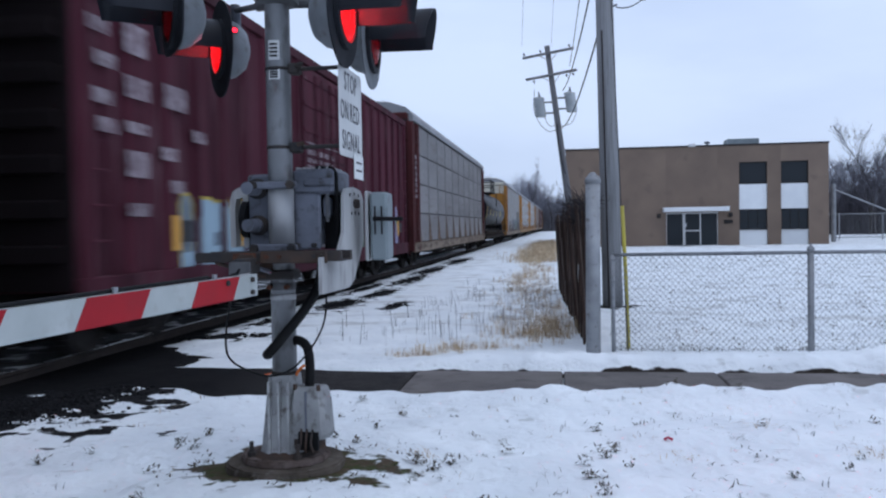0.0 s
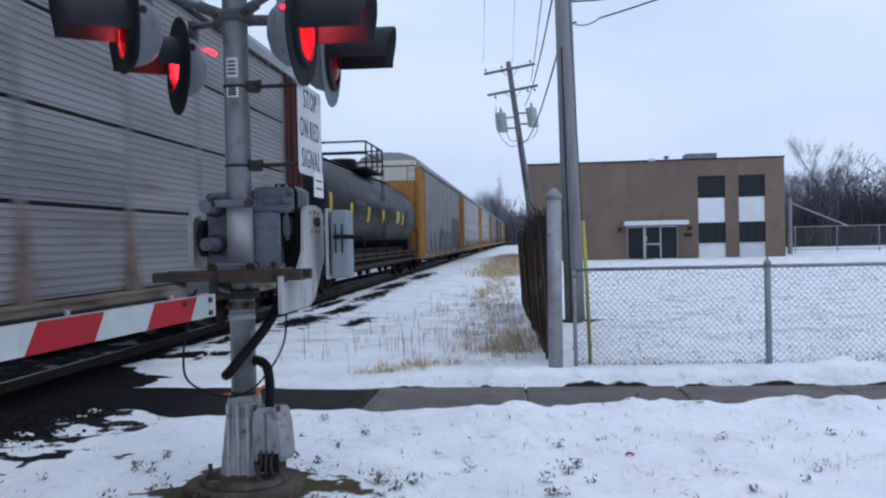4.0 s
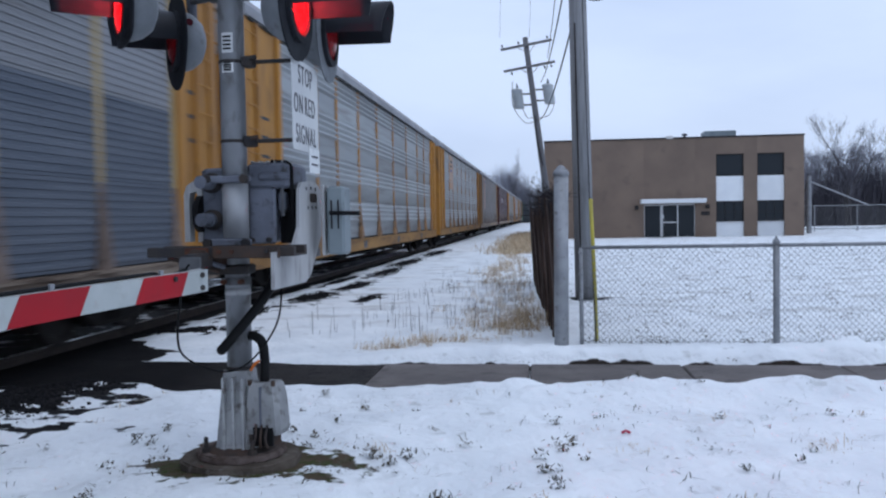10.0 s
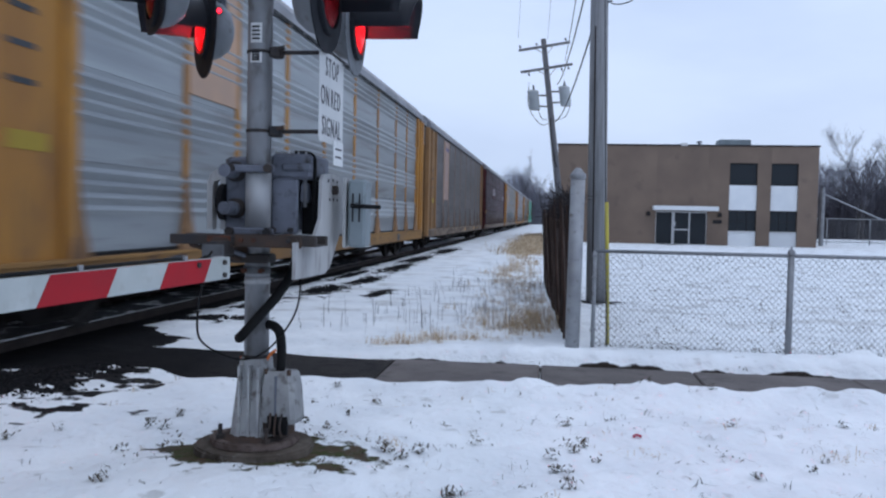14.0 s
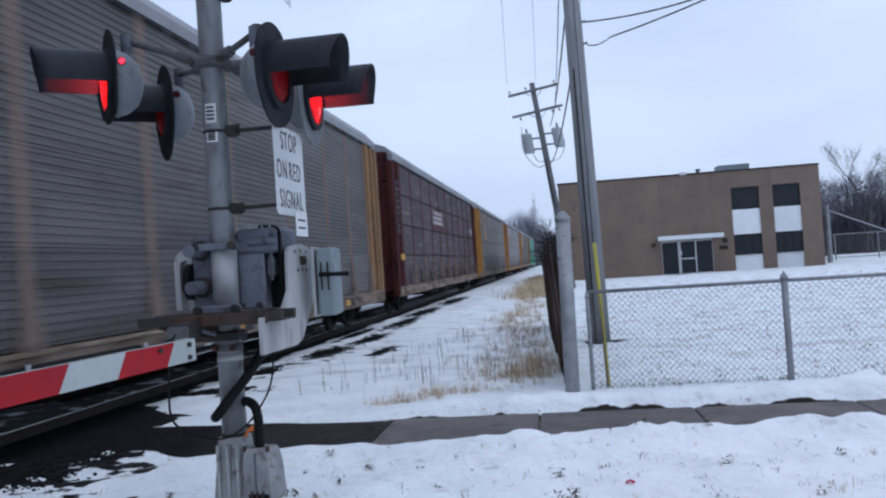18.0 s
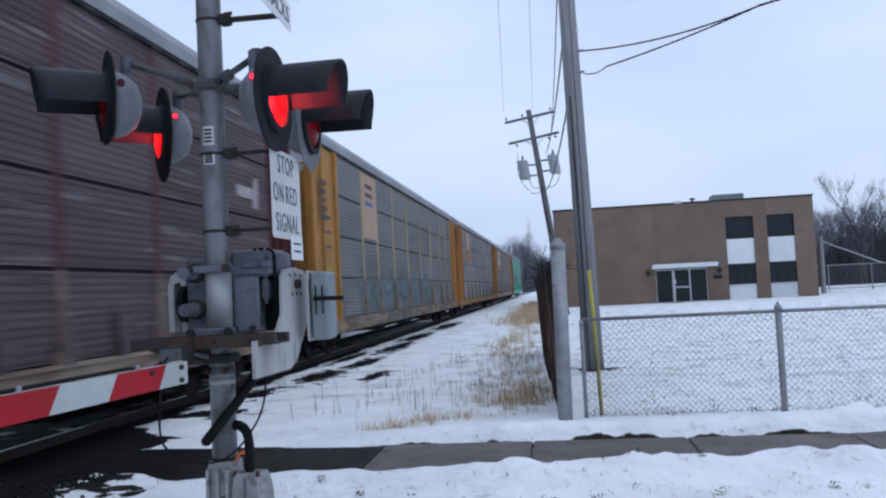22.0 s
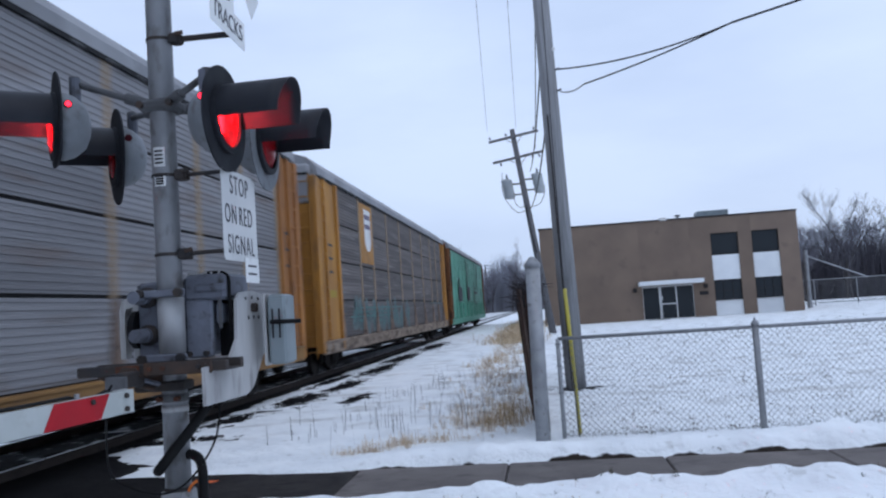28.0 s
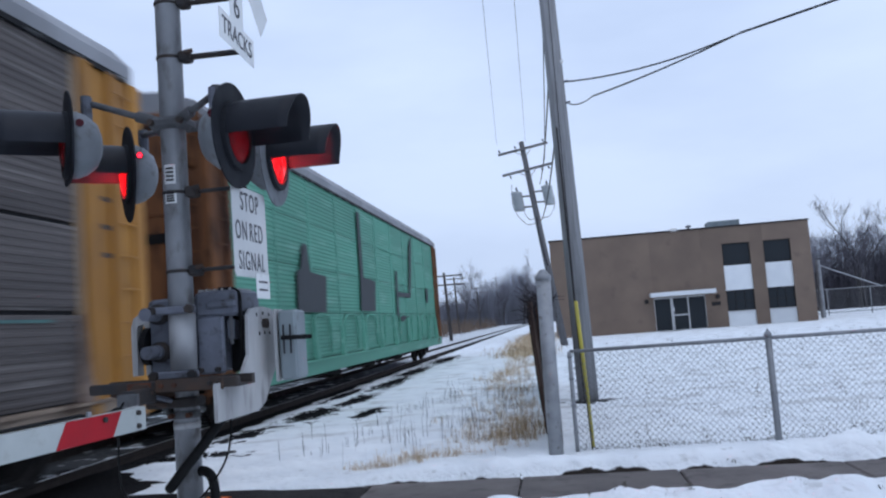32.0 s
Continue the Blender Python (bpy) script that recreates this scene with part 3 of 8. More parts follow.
def stone_template(k):
    rng = random.Random(k)
    bm = B()
    bmesh.ops.create_icosphere(bm, subdivisions=1, radius=1.0)
    for v in bm.verts:
        v.co *= rng.uniform(0.7, 1.15)
    bm.verts.ensure_lookup_table()
    out = [v.co.copy() for v in bm.verts], [[v.index for v in f.verts] for f in bm.faces]
    bm.free()
    return out


def scatter_stones():
    kinds = [stone_template(k) for k in range(5)]
    rng = random.Random(5)
    verts, faces = [], []

    def put(x, y, z, s):
        co, fs = rng.choice(kinds)
        rot = Euler([rng.uniform(0, 6) for _ in range(3)]).to_matrix()
        base = len(verts)
        verts.extend(V((x, y, z)) + rot @ (V((c.x * s, c.y * s, c.z * s * 0.55))) for c in co)
        faces.extend([base + i for i in f] for f in fs)

    for _ in range(6000):
        y = rng.triangular(11.4, 60, 11.4)
        put(rng.uniform(-5.78, -5.34) + rng.gauss(0, 0.03), y, rng.uniform(-0.075, -0.045), rng.uniform(0.012, 0.03))
    for cx, cy, rx, ry in GRAVEL:
        for _ in range(int(min(1500, 500 * rx * ry / 0.25 + 150))):
            u, v = rng.gauss(0, 0.42), rng.gauss(0, 0.42)
            if u * u + v * v + 1.6 * noise.noise(V((u * 2.2 + cx, v * 2.2 + cy, 1.0))) < 0.75:
                x, y = cx + u * rx, cy + v * ry
                put(x, y, ground_height(x, y) + rng.uniform(-0.012, 0.006), rng.uniform(0.008, 0.024))
    me = bpy.data.meshes.new("ballast")
    me.from_pydata(verts, [], faces)
    me.materials.append(STONE)
    tagged(new("ballast", me), "black crushed ballast stones along the rails", "gravel", kind="stuff")


scatter_stones()


# ---- crossing signal ----
PAINT_TIE = plain("orange_plastic_tie", (0.55, 0.14, 0.03), 0.5)


def lamp_head(parent, at, facing, disc, broken=0.4, peep=1, size=0.312):
    """One flasher: a black backing ring, a hollow grey housing, a red glass lens, a long black hood, and inside it an
    added lamp disc, lit on one face only, that turns to the lens and away in place of switching. facing: degrees about
    z from +x. Returns the lamp and its place."""
    m = Matrix.Translation(at) @ Matrix.Rotation(radians(facing), 4, "Z") @ Matrix(((0, 0, 1, 0), (1, 0, 0, 0), (0, 1, 0, 0), (0, 0, 0, 1)))
    # in m: u across, v up, depth along the facing
    bm = lathe_ring(B(), [(0.156, -0.008), (size, -0.008), (size, 0.0), (0.156, 0.0)], 40)
    for v in bm.verts:  # a broken lower rim
        if v.co.y < -broken:
            v.co.y = -broken - 0.25 * (-v.co.y - broken)
        v.co.z += 0.05 * max(0.0, abs(v.co.y) - 0.2) * (1 if v.co.y > 0 else -1)
    bm.transform(m)
    head = part("backing_disc", bm, disc, parent, "round backing disc")
    turned = m @ Matrix.Diagonal((1, 1, -1, 1))
    part("housing", lathe_ring(B(), [(0.16, 0.009), (0.190, 0.012), (0.190, 0.05), (0.172, 0.10), (0.125, 0.155), (0.06, 0.180), (0.003, 0.183), (0.003, 0.172), (0.055, 0.168), (0.115, 0.147), (0.158, 0.095), (0.16, 0.05)], 24, turned), HOUSING, head, "pale grey lamp housing", True)
    # added black liner, keeps the turned-away glow from lighting the lens
    part("reflector_cup", lathe_ring(B(), [(0.150, -0.004), (0.154, -0.004), (0.154, 0.09), (0.110, 0.140), (0.055, 0.160), (0.003, 0.164), (0.003, 0.160), (0.052, 0.156), (0.106, 0.137), (0.150, 0.088)], 24, turned), BLACK, head, "black liner added inside the lamp against stray glow")
    part("bezel", lathe_ring(B(), [(0.19, 0.001), (0.19, 0.025), (0.155, 0.028), (0.155, 0.002)], 24, m), DISC, head, "dark lens ring")
    lens = part("lens", lathe_ring(B(), [(0.154, 0.004), (0.15, 0.014), (0.11, 0.032), (0.05, 0.042), (0.003, 0.044), (0.003, 0.040), (0.05, 0.038), (0.108, 0.028), (0.146, 0.010), (0.15, 0.004)], 24, m), LENS, head, "red glass lens", True)
    lens.visible_shadow = False
    bm = B()
    arc = [radians(a) for a in range(-8, 189, 14)]
    tip = 0.40
    rows = [[(rr, dd, a) for a in arc] for rr, dd in ((0.182, 0.002), (0.184, 0.15), (0.184, 0.30), (0.184, tip))]
    cut = lambda d, a: d if d < tip else tip - 0.045 * (1 - max(0, math.sin(a)))
    outer = [[bm.verts.new(m @ V((r * math.cos(a), r * math.sin(a), cut(d, a)))) for r, d, a in row] for row in rows]
    inner = [[bm.verts.new(m @ V(((r - 0.006) * math.cos(a), (r - 0.006) * math.sin(a), cut(d, a)))) for r, d, a in row] for row in rows]
    for grid in (outer, inner):
        for p, q in zip(grid, grid[1:]):
            for i in range(len(arc) - 1):
                bm.faces.new((p[i], p[i + 1], q[i + 1], q[i]))
    for i in range(len(arc) - 1):
        bm.faces.new((outer[-1][i], outer[-1][i + 1], inner[-1][i + 1], inner[-1][i]))
    part("hood", bm, HOOD, head, "long black half-round hood", True)
    for s in (-1, 1):
        part("peep_lens", rod(B(), m @ V((s * 0.12, 0.09, -0.05)), m @ V((s * 0.180, 0.09, -0.05)), 0.022, n=12), PEEP, head, "small red side lens")
    part("bracket", rod(B(), m @ V((0, 0.12, -0.11)), m @ V((0, 0.28, -0.11)), 0.03, n=10), CAST, head)
    # added disc, glowing on one face only; its turning stands in for switching
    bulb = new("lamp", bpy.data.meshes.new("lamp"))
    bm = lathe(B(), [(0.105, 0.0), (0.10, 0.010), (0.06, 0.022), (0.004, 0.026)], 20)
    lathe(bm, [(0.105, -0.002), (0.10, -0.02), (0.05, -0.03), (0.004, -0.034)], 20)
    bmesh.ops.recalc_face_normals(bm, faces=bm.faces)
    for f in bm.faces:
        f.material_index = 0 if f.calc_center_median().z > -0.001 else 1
    rod(bm, (peep * 0.150, 0.10, 0.012), (peep * 0.184, 0.10, 0.012), 0.016, n=10)  # an added glowing nub for the lit look of the side lens
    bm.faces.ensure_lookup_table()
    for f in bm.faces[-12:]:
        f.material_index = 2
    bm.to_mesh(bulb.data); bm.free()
    for material in (BULB, BLACK, PEEP_GLOW):
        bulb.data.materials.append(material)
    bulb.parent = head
    bulb["label"] = "red disc lit on one face, turned about to make the lamp blink"
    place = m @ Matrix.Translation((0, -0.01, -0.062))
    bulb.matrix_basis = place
    return bulb, place


def red_glass():
    m = bpy.data.materials.new("red_lens_glass")
    m.use_nodes = True
    n, l = m.node_tree.nodes, m.node_tree.links
    b = n["Principled BSDF"]
    b.inputs["Base Color"].default_value = (0.55, 0.02, 0.035, 1)
    b.inputs["Roughness"].default_value, b.inputs["Transmission Weight"].default_value = 0.25, 0.82
    b.inputs["IOR"].default_value = 1.15
    return m


LENS = red_glass()
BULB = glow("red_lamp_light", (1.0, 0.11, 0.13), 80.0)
# glow added for the small side lens, which has no lamp of its own
PEEP_GLOW = glow("peep_glow", (1.0, 0.02, 0.05), 3.0)
HOOD = mat("black_hood", (0.010, 0.0115, 0.017), (0.015, 0.017, 0.023), 5, 0.5, 0.0, 0.04, 60, spec=0.22)


PEEP = plain("dull_red_glass", (0.07, 0.006, 0.012), 0.3)
GREY_INK = plain("faded_lettering", (0.07, 0.07, 0.08), 0.6)
FLASHERS = {}


def build_signal():
    s = thing("crossing_signal", pose(MX, MY, 0), "aluminium level-crossing mast with flashing red lamps, gate machine and signs", "crossing signal")
    # foot
    n = 22
    chip = random.Random(4)
    ring = [((0.345 + chip.uniform(-0.014, 0.008)) * math.cos(a), (0.325 + chip.uniform(-0.014, 0.008)) * math.sin(a)) for a in [2 * math.pi * i / n for i in range(n)]]
    bm = prism(B(), ring, 0.05, 0.20, Matrix())
    bmesh.ops.bevel(bm, geom=[e for e in bm.edges if e.calc_length() < 0.12], offset=0.012, segments=2, affect="EDGES")
    part("concrete_base", bm, FOOTING, s, "round weathered concrete footing")
    ring = [((0.262 + chip.uniform(-0.012, 0.008)) * math.cos(t), (0.245 + chip.uniform(-0.012, 0.008)) * math.sin(t)) for t in [2 * math.pi * (i + 0.5) / 12 for i in range(12)]]
    bm = prism(B(), ring, 0.198, 0.238, Matrix())
    bmesh.ops.bevel(bm, geom=[e for e in bm.edges if e.calc_length() > 0.05], offset=0.008, segments=2, affect="EDGES")
    flange = part("flange", bm, FLANGE, s, "rust-stained bolted flange")
    part("rust_crust", lathe(B(), [(0.20, 0.236), (0.17, 0.252), (0.13, 0.262), (0.02, 0.264)], 14), RUSTY, flange, "dark flaking rust")
    for a in (35, 125, 215, 305):
        p = V((0.205 * math.cos(radians(a)), 0.195 * math.sin(radians(a)), 0.236))
        bm = rod(B(), p, p + V((0, 0, 0.028)), 0.026, n=6)
        rod(bm, p + V((0, 0, 0.028)), p + V((0, 0, 0.085)), 0.013, n=8)
        part("anchor_bolt", bm, DARK_STEEL, s)
    bm = B()
    rings = []
    for z, w in ((0.245, 0.128), (0.28, 0.120), (0.62, 0.086), (0.665, 0.082), (0.69, 0.080)):
        rings.append([bm.verts.new((x * w, y * w, z)) for x, y in ((-1, -0.62), (-0.62, -1), (0.62, -1), (1, -0.62), (1, 0.62), (0.62, 1), (-0.62, 1), (-1, 0.62))])
    for a, b in zip(rings, rings[1:]):
        for i in range(8):
            bm.faces.new((a[i], a[(i + 1) % 8], b[(i + 1) % 8], b[i]))
    bm.faces.new(rings[-1])
    for x in (-0.055, 0.0, 0.055):
        box(bm, x - 0.007, x + 0.007, -0.135, -0.08, 0.25, 0.66)
    part("base_casting", bm, BASE, s, "tapered ribbed base casting")
    m = pose(0.17, -0.05, 0, 0, 0, -8)
    bm = B()
    rings = []
    for z, w, d in ((0.34, 0.100, 0.07), (0.37, 0.112, 0.08), (0.54, 0.098, 0.08), (0.615, 0.085, 0.07), (0.63, 0.075, 0.06)):
        rings.append([bm.verts.new(m @ V((x * w, y * d, z))) for x, y in ((-1, -0.75), (-0.8, -1), (0.8, -1), (1, -0.75), (1, 0.75), (0.8, 1), (-0.8, 1), (-1, 0.75))])
    for a, b in zip(rings, rings[1:]):
        for i in range(8):
            bm.faces.new((a[i], a[(i + 1) % 8], b[(i + 1) % 8], b[i]))
    bm.faces.new(rings[0][::-1]); bm.faces.new(rings[-1])
    jb = part("junction_box", bm, BASE, s, "grey cast junction box")
    part("cover_seam", box(B(), -0.006, 0.006, -0.084, -0.07, 0.36, 0.61, m), CAST, jb)
    # solid black block takes the place of the dark hollow
    part("cable_opening", box(B(), -0.045, 0.075, -0.088, -0.07, 0.285, 0.385, m), BLACK, jb, "black block standing in for the dark open bottom")
    for k in range(3):
        part("loose_wire", tube(B(), [m @ V(p) for p in bend([(-0.03 + 0.035 * k, -0.08, 0.40), (-0.02 + 0.03 * k, -0.11, 0.33), (-0.04 + 0.045 * k, -0.10, 0.275)])], 0.007, 5), RUSTY, jb)
    part("door_gap", box(B(), -0.08, 0.06, -0.07, 0.05, 0.275, 0.345, m), RUSTY, jb, "rusty open bottom")
    for x in (-0.07, 0.07):
        part("bolt", rod(B(), m @ V((x, -0.06, 0.615)), m @ V((x, -0.06, 0.645)), 0.013, n=6), RUSTY, jb)
    # pipe
    part("mast_pipe", lathe(B(), [(0.0705, 0.60), (0.0705, 5.2), (0.05, 5.23), (0.01, 5.25)], 24), MAST, s, "round aluminium pipe mast", True)
    for z in (0.70, 1.245, 1.985, 2.43, 2.825, 3.21, 3.53):
        part("band", lathe(B(), [(0.072, z - 0.009), (0.0755, z - 0.007), (0.0755, z + 0.007), (0.072, z + 0.009)], 24), DARK_STEEL, s, "dark steel band")
    for z0, z1 in ((2.475, 2.585), (2.365, 2.435)):
        bm = B()
        for k in range(6):
            a0, a1 = radians(-118 + k * 9), radians(-109 + k * 9)
            q = [V((0.0722 * math.cos(a), 0.0722 * math.sin(a), z)) for a, z in ((a0, z0), (a1, z0), (a1, z1), (a0, z1))]
            bm.faces.new([bm.verts.new(p) for p in q])
        sticker = part("sticker", bm, SIGN_WHITE, s, "white printed sticker")
        for j in range(4):
            zz = z0 + (z1 - z0) * (0.2 + 0.2 * j)
            p = V((0.0735 * math.cos(radians(-91)), 0.0735 * math.sin(radians(-91)), zz))
            part("print_bar", box(B(), p.x - 0.022, p.x + 0.022, p.y - 0.001, p.y + 0.004, zz - 0.005, zz + 0.005), INK, sticker)
    # gate machine
    g = 0.12
    part("mechanism_case", soft_box(B(), -0.20, 0.198, 0.075, 0.42, 1.41, 1.845, 0.02), CAST, s, "grey cast gate machine case")
    part("case_lid", soft_box(B(), 0.045, 0.29, 0.066, 0.46, 1.72, 1.868, 0.018), CAST, s, "grey ribbed case half")
    part("case_lip", soft_box(B(), 0.115, 0.296, 0.046, 0.09, 1.765, 1.812, 0.012), CAST, s, "grey lip over the case opening")
    part("case_front", soft_box(B(), 0.052, 0.212, 0.060, 0.09, 1.40, 1.725, 0.012), CAST, s)
    # black block put behind the opening so that the recess reads dark
    part("case_liner", box(B(), 0.199, 0.294, 0.20, 0.44, 1.40, 1.72), BLACK, s, "black backing that darkens the case opening")
    latch = part("latch", soft_box(B(), 0.215, 0.255, 0.10, 0.20, 1.585, 1.70, 0.01), CAST, s, "small grey latch in the case opening")
    part("lock_pin", rod(B(), (0.24, 0.11, 1.56), (0.24, 0.11, 1.72), 0.013, n=8), PIPE, latch)
    part("case_side", soft_box(B(), -0.21, -0.045, 0.02, 0.30, 1.41, 1.84, 0.015), CAST, s)
    for k in range(5):
        part("lid_rib", box(B(), 0.065 + 0.045 * k, 0.075 + 0.045 * k, 0.084, 0.42, 1.866, 1.880), WHITE_STEEL, s)
    for x in (0.075, 0.175):
        part("case_bolt", rod(B(), (x, 0.03, 1.425), (x, 0.065, 1.425), 0.016, n=6), DARK_STEEL, s)
    part("mast_sleeve", rod(B(), (0, 0, 1.44), (0, 0, 1.748), 0.0735, n=24), BRIGHT_PIPE, s, "brighter aluminium sleeve on the mast", True)
    part("worn_band", rod(B(), (0, 0, 1.118), (0, 0, 1.152), 0.0735, n=24), BRIGHT_PIPE, s, "pale worn band", True)
    part("case_seal", tube(B(), bend([(0.294, 0.11, 1.48), (0.299, 0.11, 1.75), (0.285, 0.11, 1.86), (0.18, 0.10, 1.876)]), 0.011, 6), RUBBER, s)
    for z in (1.545, 1.755):
        part("shaft_flange", rod(B(), (-0.14, -0.012, z), (-0.14, 0.05, z), 0.058, n=20), DARK_STEEL, s, "dark flange ring", True)
        bm = rod(B(), (-0.145, -0.05, z), (-0.145, 0.0, z), 0.040, n=20)
        rod(bm, (-0.155, -0.13, z), (-0.15, -0.03, z), 0.036, 0.040, n=20)
        part("shaft_end", bm, CAST, s, "round grey shaft end", False)
    prof = [(-0.02, 0.0), (-0.02, 0.27), (-0.005, 0.32), (0.03, 0.345), (0.075, 0.35), (0.09, 0.35), (0.09, 0.0), (0.06, 0.0), (0.06, 0.29), (0.02, 0.28), (0.012, 0.24), (0.012, 0.0)]
    m = Matrix(((1, 0, 0, -0.295), (0, 0, 1, 0), (0, 1, 0, 1.42), (0, 0, 0, 1)))
    part("crank_guard", prism(B(), prof, 0.02, 0.09, m), WHITE_STEEL, s, "pale curved crank guard")
    part("crank_disc", rod(B(), (-0.235, 0.05, 1.58), (-0.20, 0.05, 1.58), 0.11, n=20), BLACK, s, "dark crank disc")
    # clamps
    for z, h in ((1.77, 0.042), (1.415, 0.045)):
        bm = soft_box(B(), -0.155, 0.115, -0.095, -0.06, z - h / 2, z + h / 2, 0.008)
        clamp = part("clamp_bar", bm, CAST, s, "grey bolted pipe clamp")
        for x in (-0.13, 0.09):
            part("nut", rod(B(), (x, -0.125, z), (x, -0.09, z), 0.026, n=6), DARK_STEEL, clamp)
    # support channel
    bm = soft_box(B(), -0.38, 0.43, -0.33, -0.28, 1.346, 1.40, 0.006)
    box(bm, -0.38, 0.43, -0.29, -0.10, 1.346, 1.356)
    box(bm, -0.38, 0.43, -0.12, -0.075, 1.346, 1.40)
    ch = part("support_channel", bm, DARK_STEEL, s, "dark rusty steel channel")
    part("gusset", prism(B(), [(-0.17, 1.335), (-0.02, 1.335), (-0.05, 1.385), (-0.12, 1.39)], -0.35, -0.33, Matrix(((1, 0, 0, 0), (0, 0, 1, 0), (0, 1, 0, 0), (0, 0, 0, 1)))), RUSTY, ch)
    part("rust_patch", soft_box(B(), -0.165, -0.035, -0.336, -0.33, 1.35, 1.396, 0.002), RED_RUST, ch, "patch of red rust")
    part("splice_plate", soft_box(B(), -0.01, 0.36, -0.345, -0.331, 1.338, 1.408, 0.006), RUSTY, ch, "rusty splice plate")
    for x in (0.03, 0.10, 0.29, 0.33):
        part("bolt", rod(B(), (x, -0.365, 1.375), (x, -0.34, 1.375), 0.012, n=6), RED_RUST if x < 0.2 else DARK_STEEL, ch)
    part("brace", rod(B(), (-0.27, -0.31, 1.345), (-0.06, -0.12, 1.255), 0.012, n=6), RUSTY, ch, "thin rusty brace")
    part("brace", rod(B(), (-0.14, -0.31, 1.35), (-0.04, -0.10, 1.28), 0.014, n=6), CAST, ch)
    bm = rod(B(), (0, 0, 1.175), (0, 0, 1.215), 0.077, n=20)
    collar = part("collar", bm, PIPE, s, "dark grey clamp collar")
    for x in (-0.05, 0.05):
        part("nut", rod(B(), (x, -0.105, 1.195), (x, -0.06, 1.195), 0.014, n=6), RED_RUST, collar)
    part("lower_bracket", soft_box(B(), -0.20, 0.085, -0.08, 0.08, 1.235, 1.29, 0.01), DARK_STEEL, s)
    part("side_bracket", prism(B(), [(-0.19, 1.29), (0.0, 1.29), (0.0, 1.325), (-0.24, 1.325)], -0.06, 0.06, Matrix(((1, 0, 0, 0), (0, 0, 1, 0), (0, 1, 0, 0), (0, 0, 0, 1)))), RUSTY, s)
    # counterweight plate and weight
    prof = [(0.0, 0.0), (0.165, -0.005), (0.20, 0.03), (0.275, 0.27), (0.275, 0.56), (0.255, 0.60), (0.21, 0.615), (0.155, 0.60), (0.14, 0.56), (0.135, 0.33), (0.10, 0.22), (0.0, 0.20)]
    m = Matrix(((0, 0, 1, 0.345), (3.55, 0, 0, -0.40), (0, 0.965, 0, 1.175), (0, 0, 0, 1)))
    plate = part("counterweight_arm", prism(B(), prof, -0.018, 0.0, m), WHITE_STEEL, s, "pale steel counterweight arm")
    for u, v in ((0.18, 0.565), (0.21, 0.572), (0.24, 0.565), (0.19, 0.45), (0.215, 0.452), (0.24, 0.45)):
        part("hole", rod(B(), m @ V((u, v, -0.002)), m @ V((u, v, 0.003)), 0.011, n=8), INK, plate)
    part("nut", rod(B(), m @ V((0.21, 0.51, 0.0)), m @ V((0.21, 0.51, 0.03)), 0.028, n=6), RUSTY, plate)
    m = pose(0.495, 0.40, 0, 0, 0, 4)
    bm = soft_box(B(), -0.05, 0.055, -0.10, 0.16, 1.325, 1.735, 0.014, m)
    w = part("counterweight", bm, CABINET, s, "pale grey counterweight block")
    for x in (-0.02, 0.02):
        part("slot", box(B(), x - 0.005, x + 0.005, -0.104, -0.098, 1.48, 1.65, m), INK, w)
    part("weight_bolt", rod(B(), m @ V((-0.03, -0.12, 1.575)), m @ V((0.15, -0.12, 1.57)), 0.013, n=8), BLACK, w)
    bm = soft_box(B(), -0.085, -0.065, -0.08, 0.10, 1.32, 1.745, 0.006, m)
    part("weight_plate", bm, WHITE_STEEL, w)
    # gate arm, held down across the road
    a0, a1 = V((0.055, -0.62, 1.245)), V((-0.16, -3.85, 1.245))
    d = (a1 - a0).normalized()
    side = d.cross(V((0, 0, 1))).normalized(); up = side.cross(d)
    m = Matrix((( d.x, up.x, side.x, a0.x), (d.y, up.y, side.y, a0.y), (d.z, up.z, side.z, a0.z), (0, 0, 0, 1)))
    L = (a1 - a0).length
    arm = part("gate_arm", prism(B(), [(0, -0.054), (L, -0.052), (L, 0.052), (0, 0.054)], -0.02, 0.02, m), REFL_WHITE, s, "white gate arm with red stripes")
    for u, v in ((0.07, 0.03), (0.07, -0.032), (0.34, 0.03)):
        part("arm_bolt", rod(B(), m @ V((u, v, -0.034)), m @ V((u, v, 0.034)), 0.013, n=6), DARK_STEEL, arm)
    u = 0.205
    while u < L - 0.3:
        k = 0.072
        for dep in ((0.02, 0.0225), (-0.0225, -0.02)):
            part("red_stripe", prism(B(), [(u, 0.0535 - 0.0006 * u), (u + 0.40, 0.0535 - 0.0006 * u), (u + 0.40 + k, -0.0535 + 0.0006 * u), (u + k, -0.0535 + 0.0006 * u)], *dep, m), REFL_RED, arm)
        u += 0.79
    part("end_plate", prism(B(), [(-0.015, -0.058), (0.10, -0.058), (0.10, 0.058), (-0.015, 0.058)], 0.0235, 0.029, m), WHITE_STEEL, arm)
    for uu in (0.42, 1.2, 2.0):
        part("clip", rod(B(), m @ V((uu, 0.05, 0.0)), m @ V((uu, 0.075, 0.0)), 0.012, n=6), GALV, arm)
    for uu, vv in ((0.015, 0.038), (0.015, -0.038), (0.08, 0.038), (0.08, -0.038)):
        part("bolt", rod(B(), m @ V((uu, vv, 0.028)), m @ V((uu, vv, 0.042)), 0.012, n=6), RUSTY, arm)
    part("arm_hanger", soft_box(B(), -0.075, -0.03, -0.58, -0.28, 1.29, 1.37, 0.008), DARK_STEEL, s, "dark arm hanger")
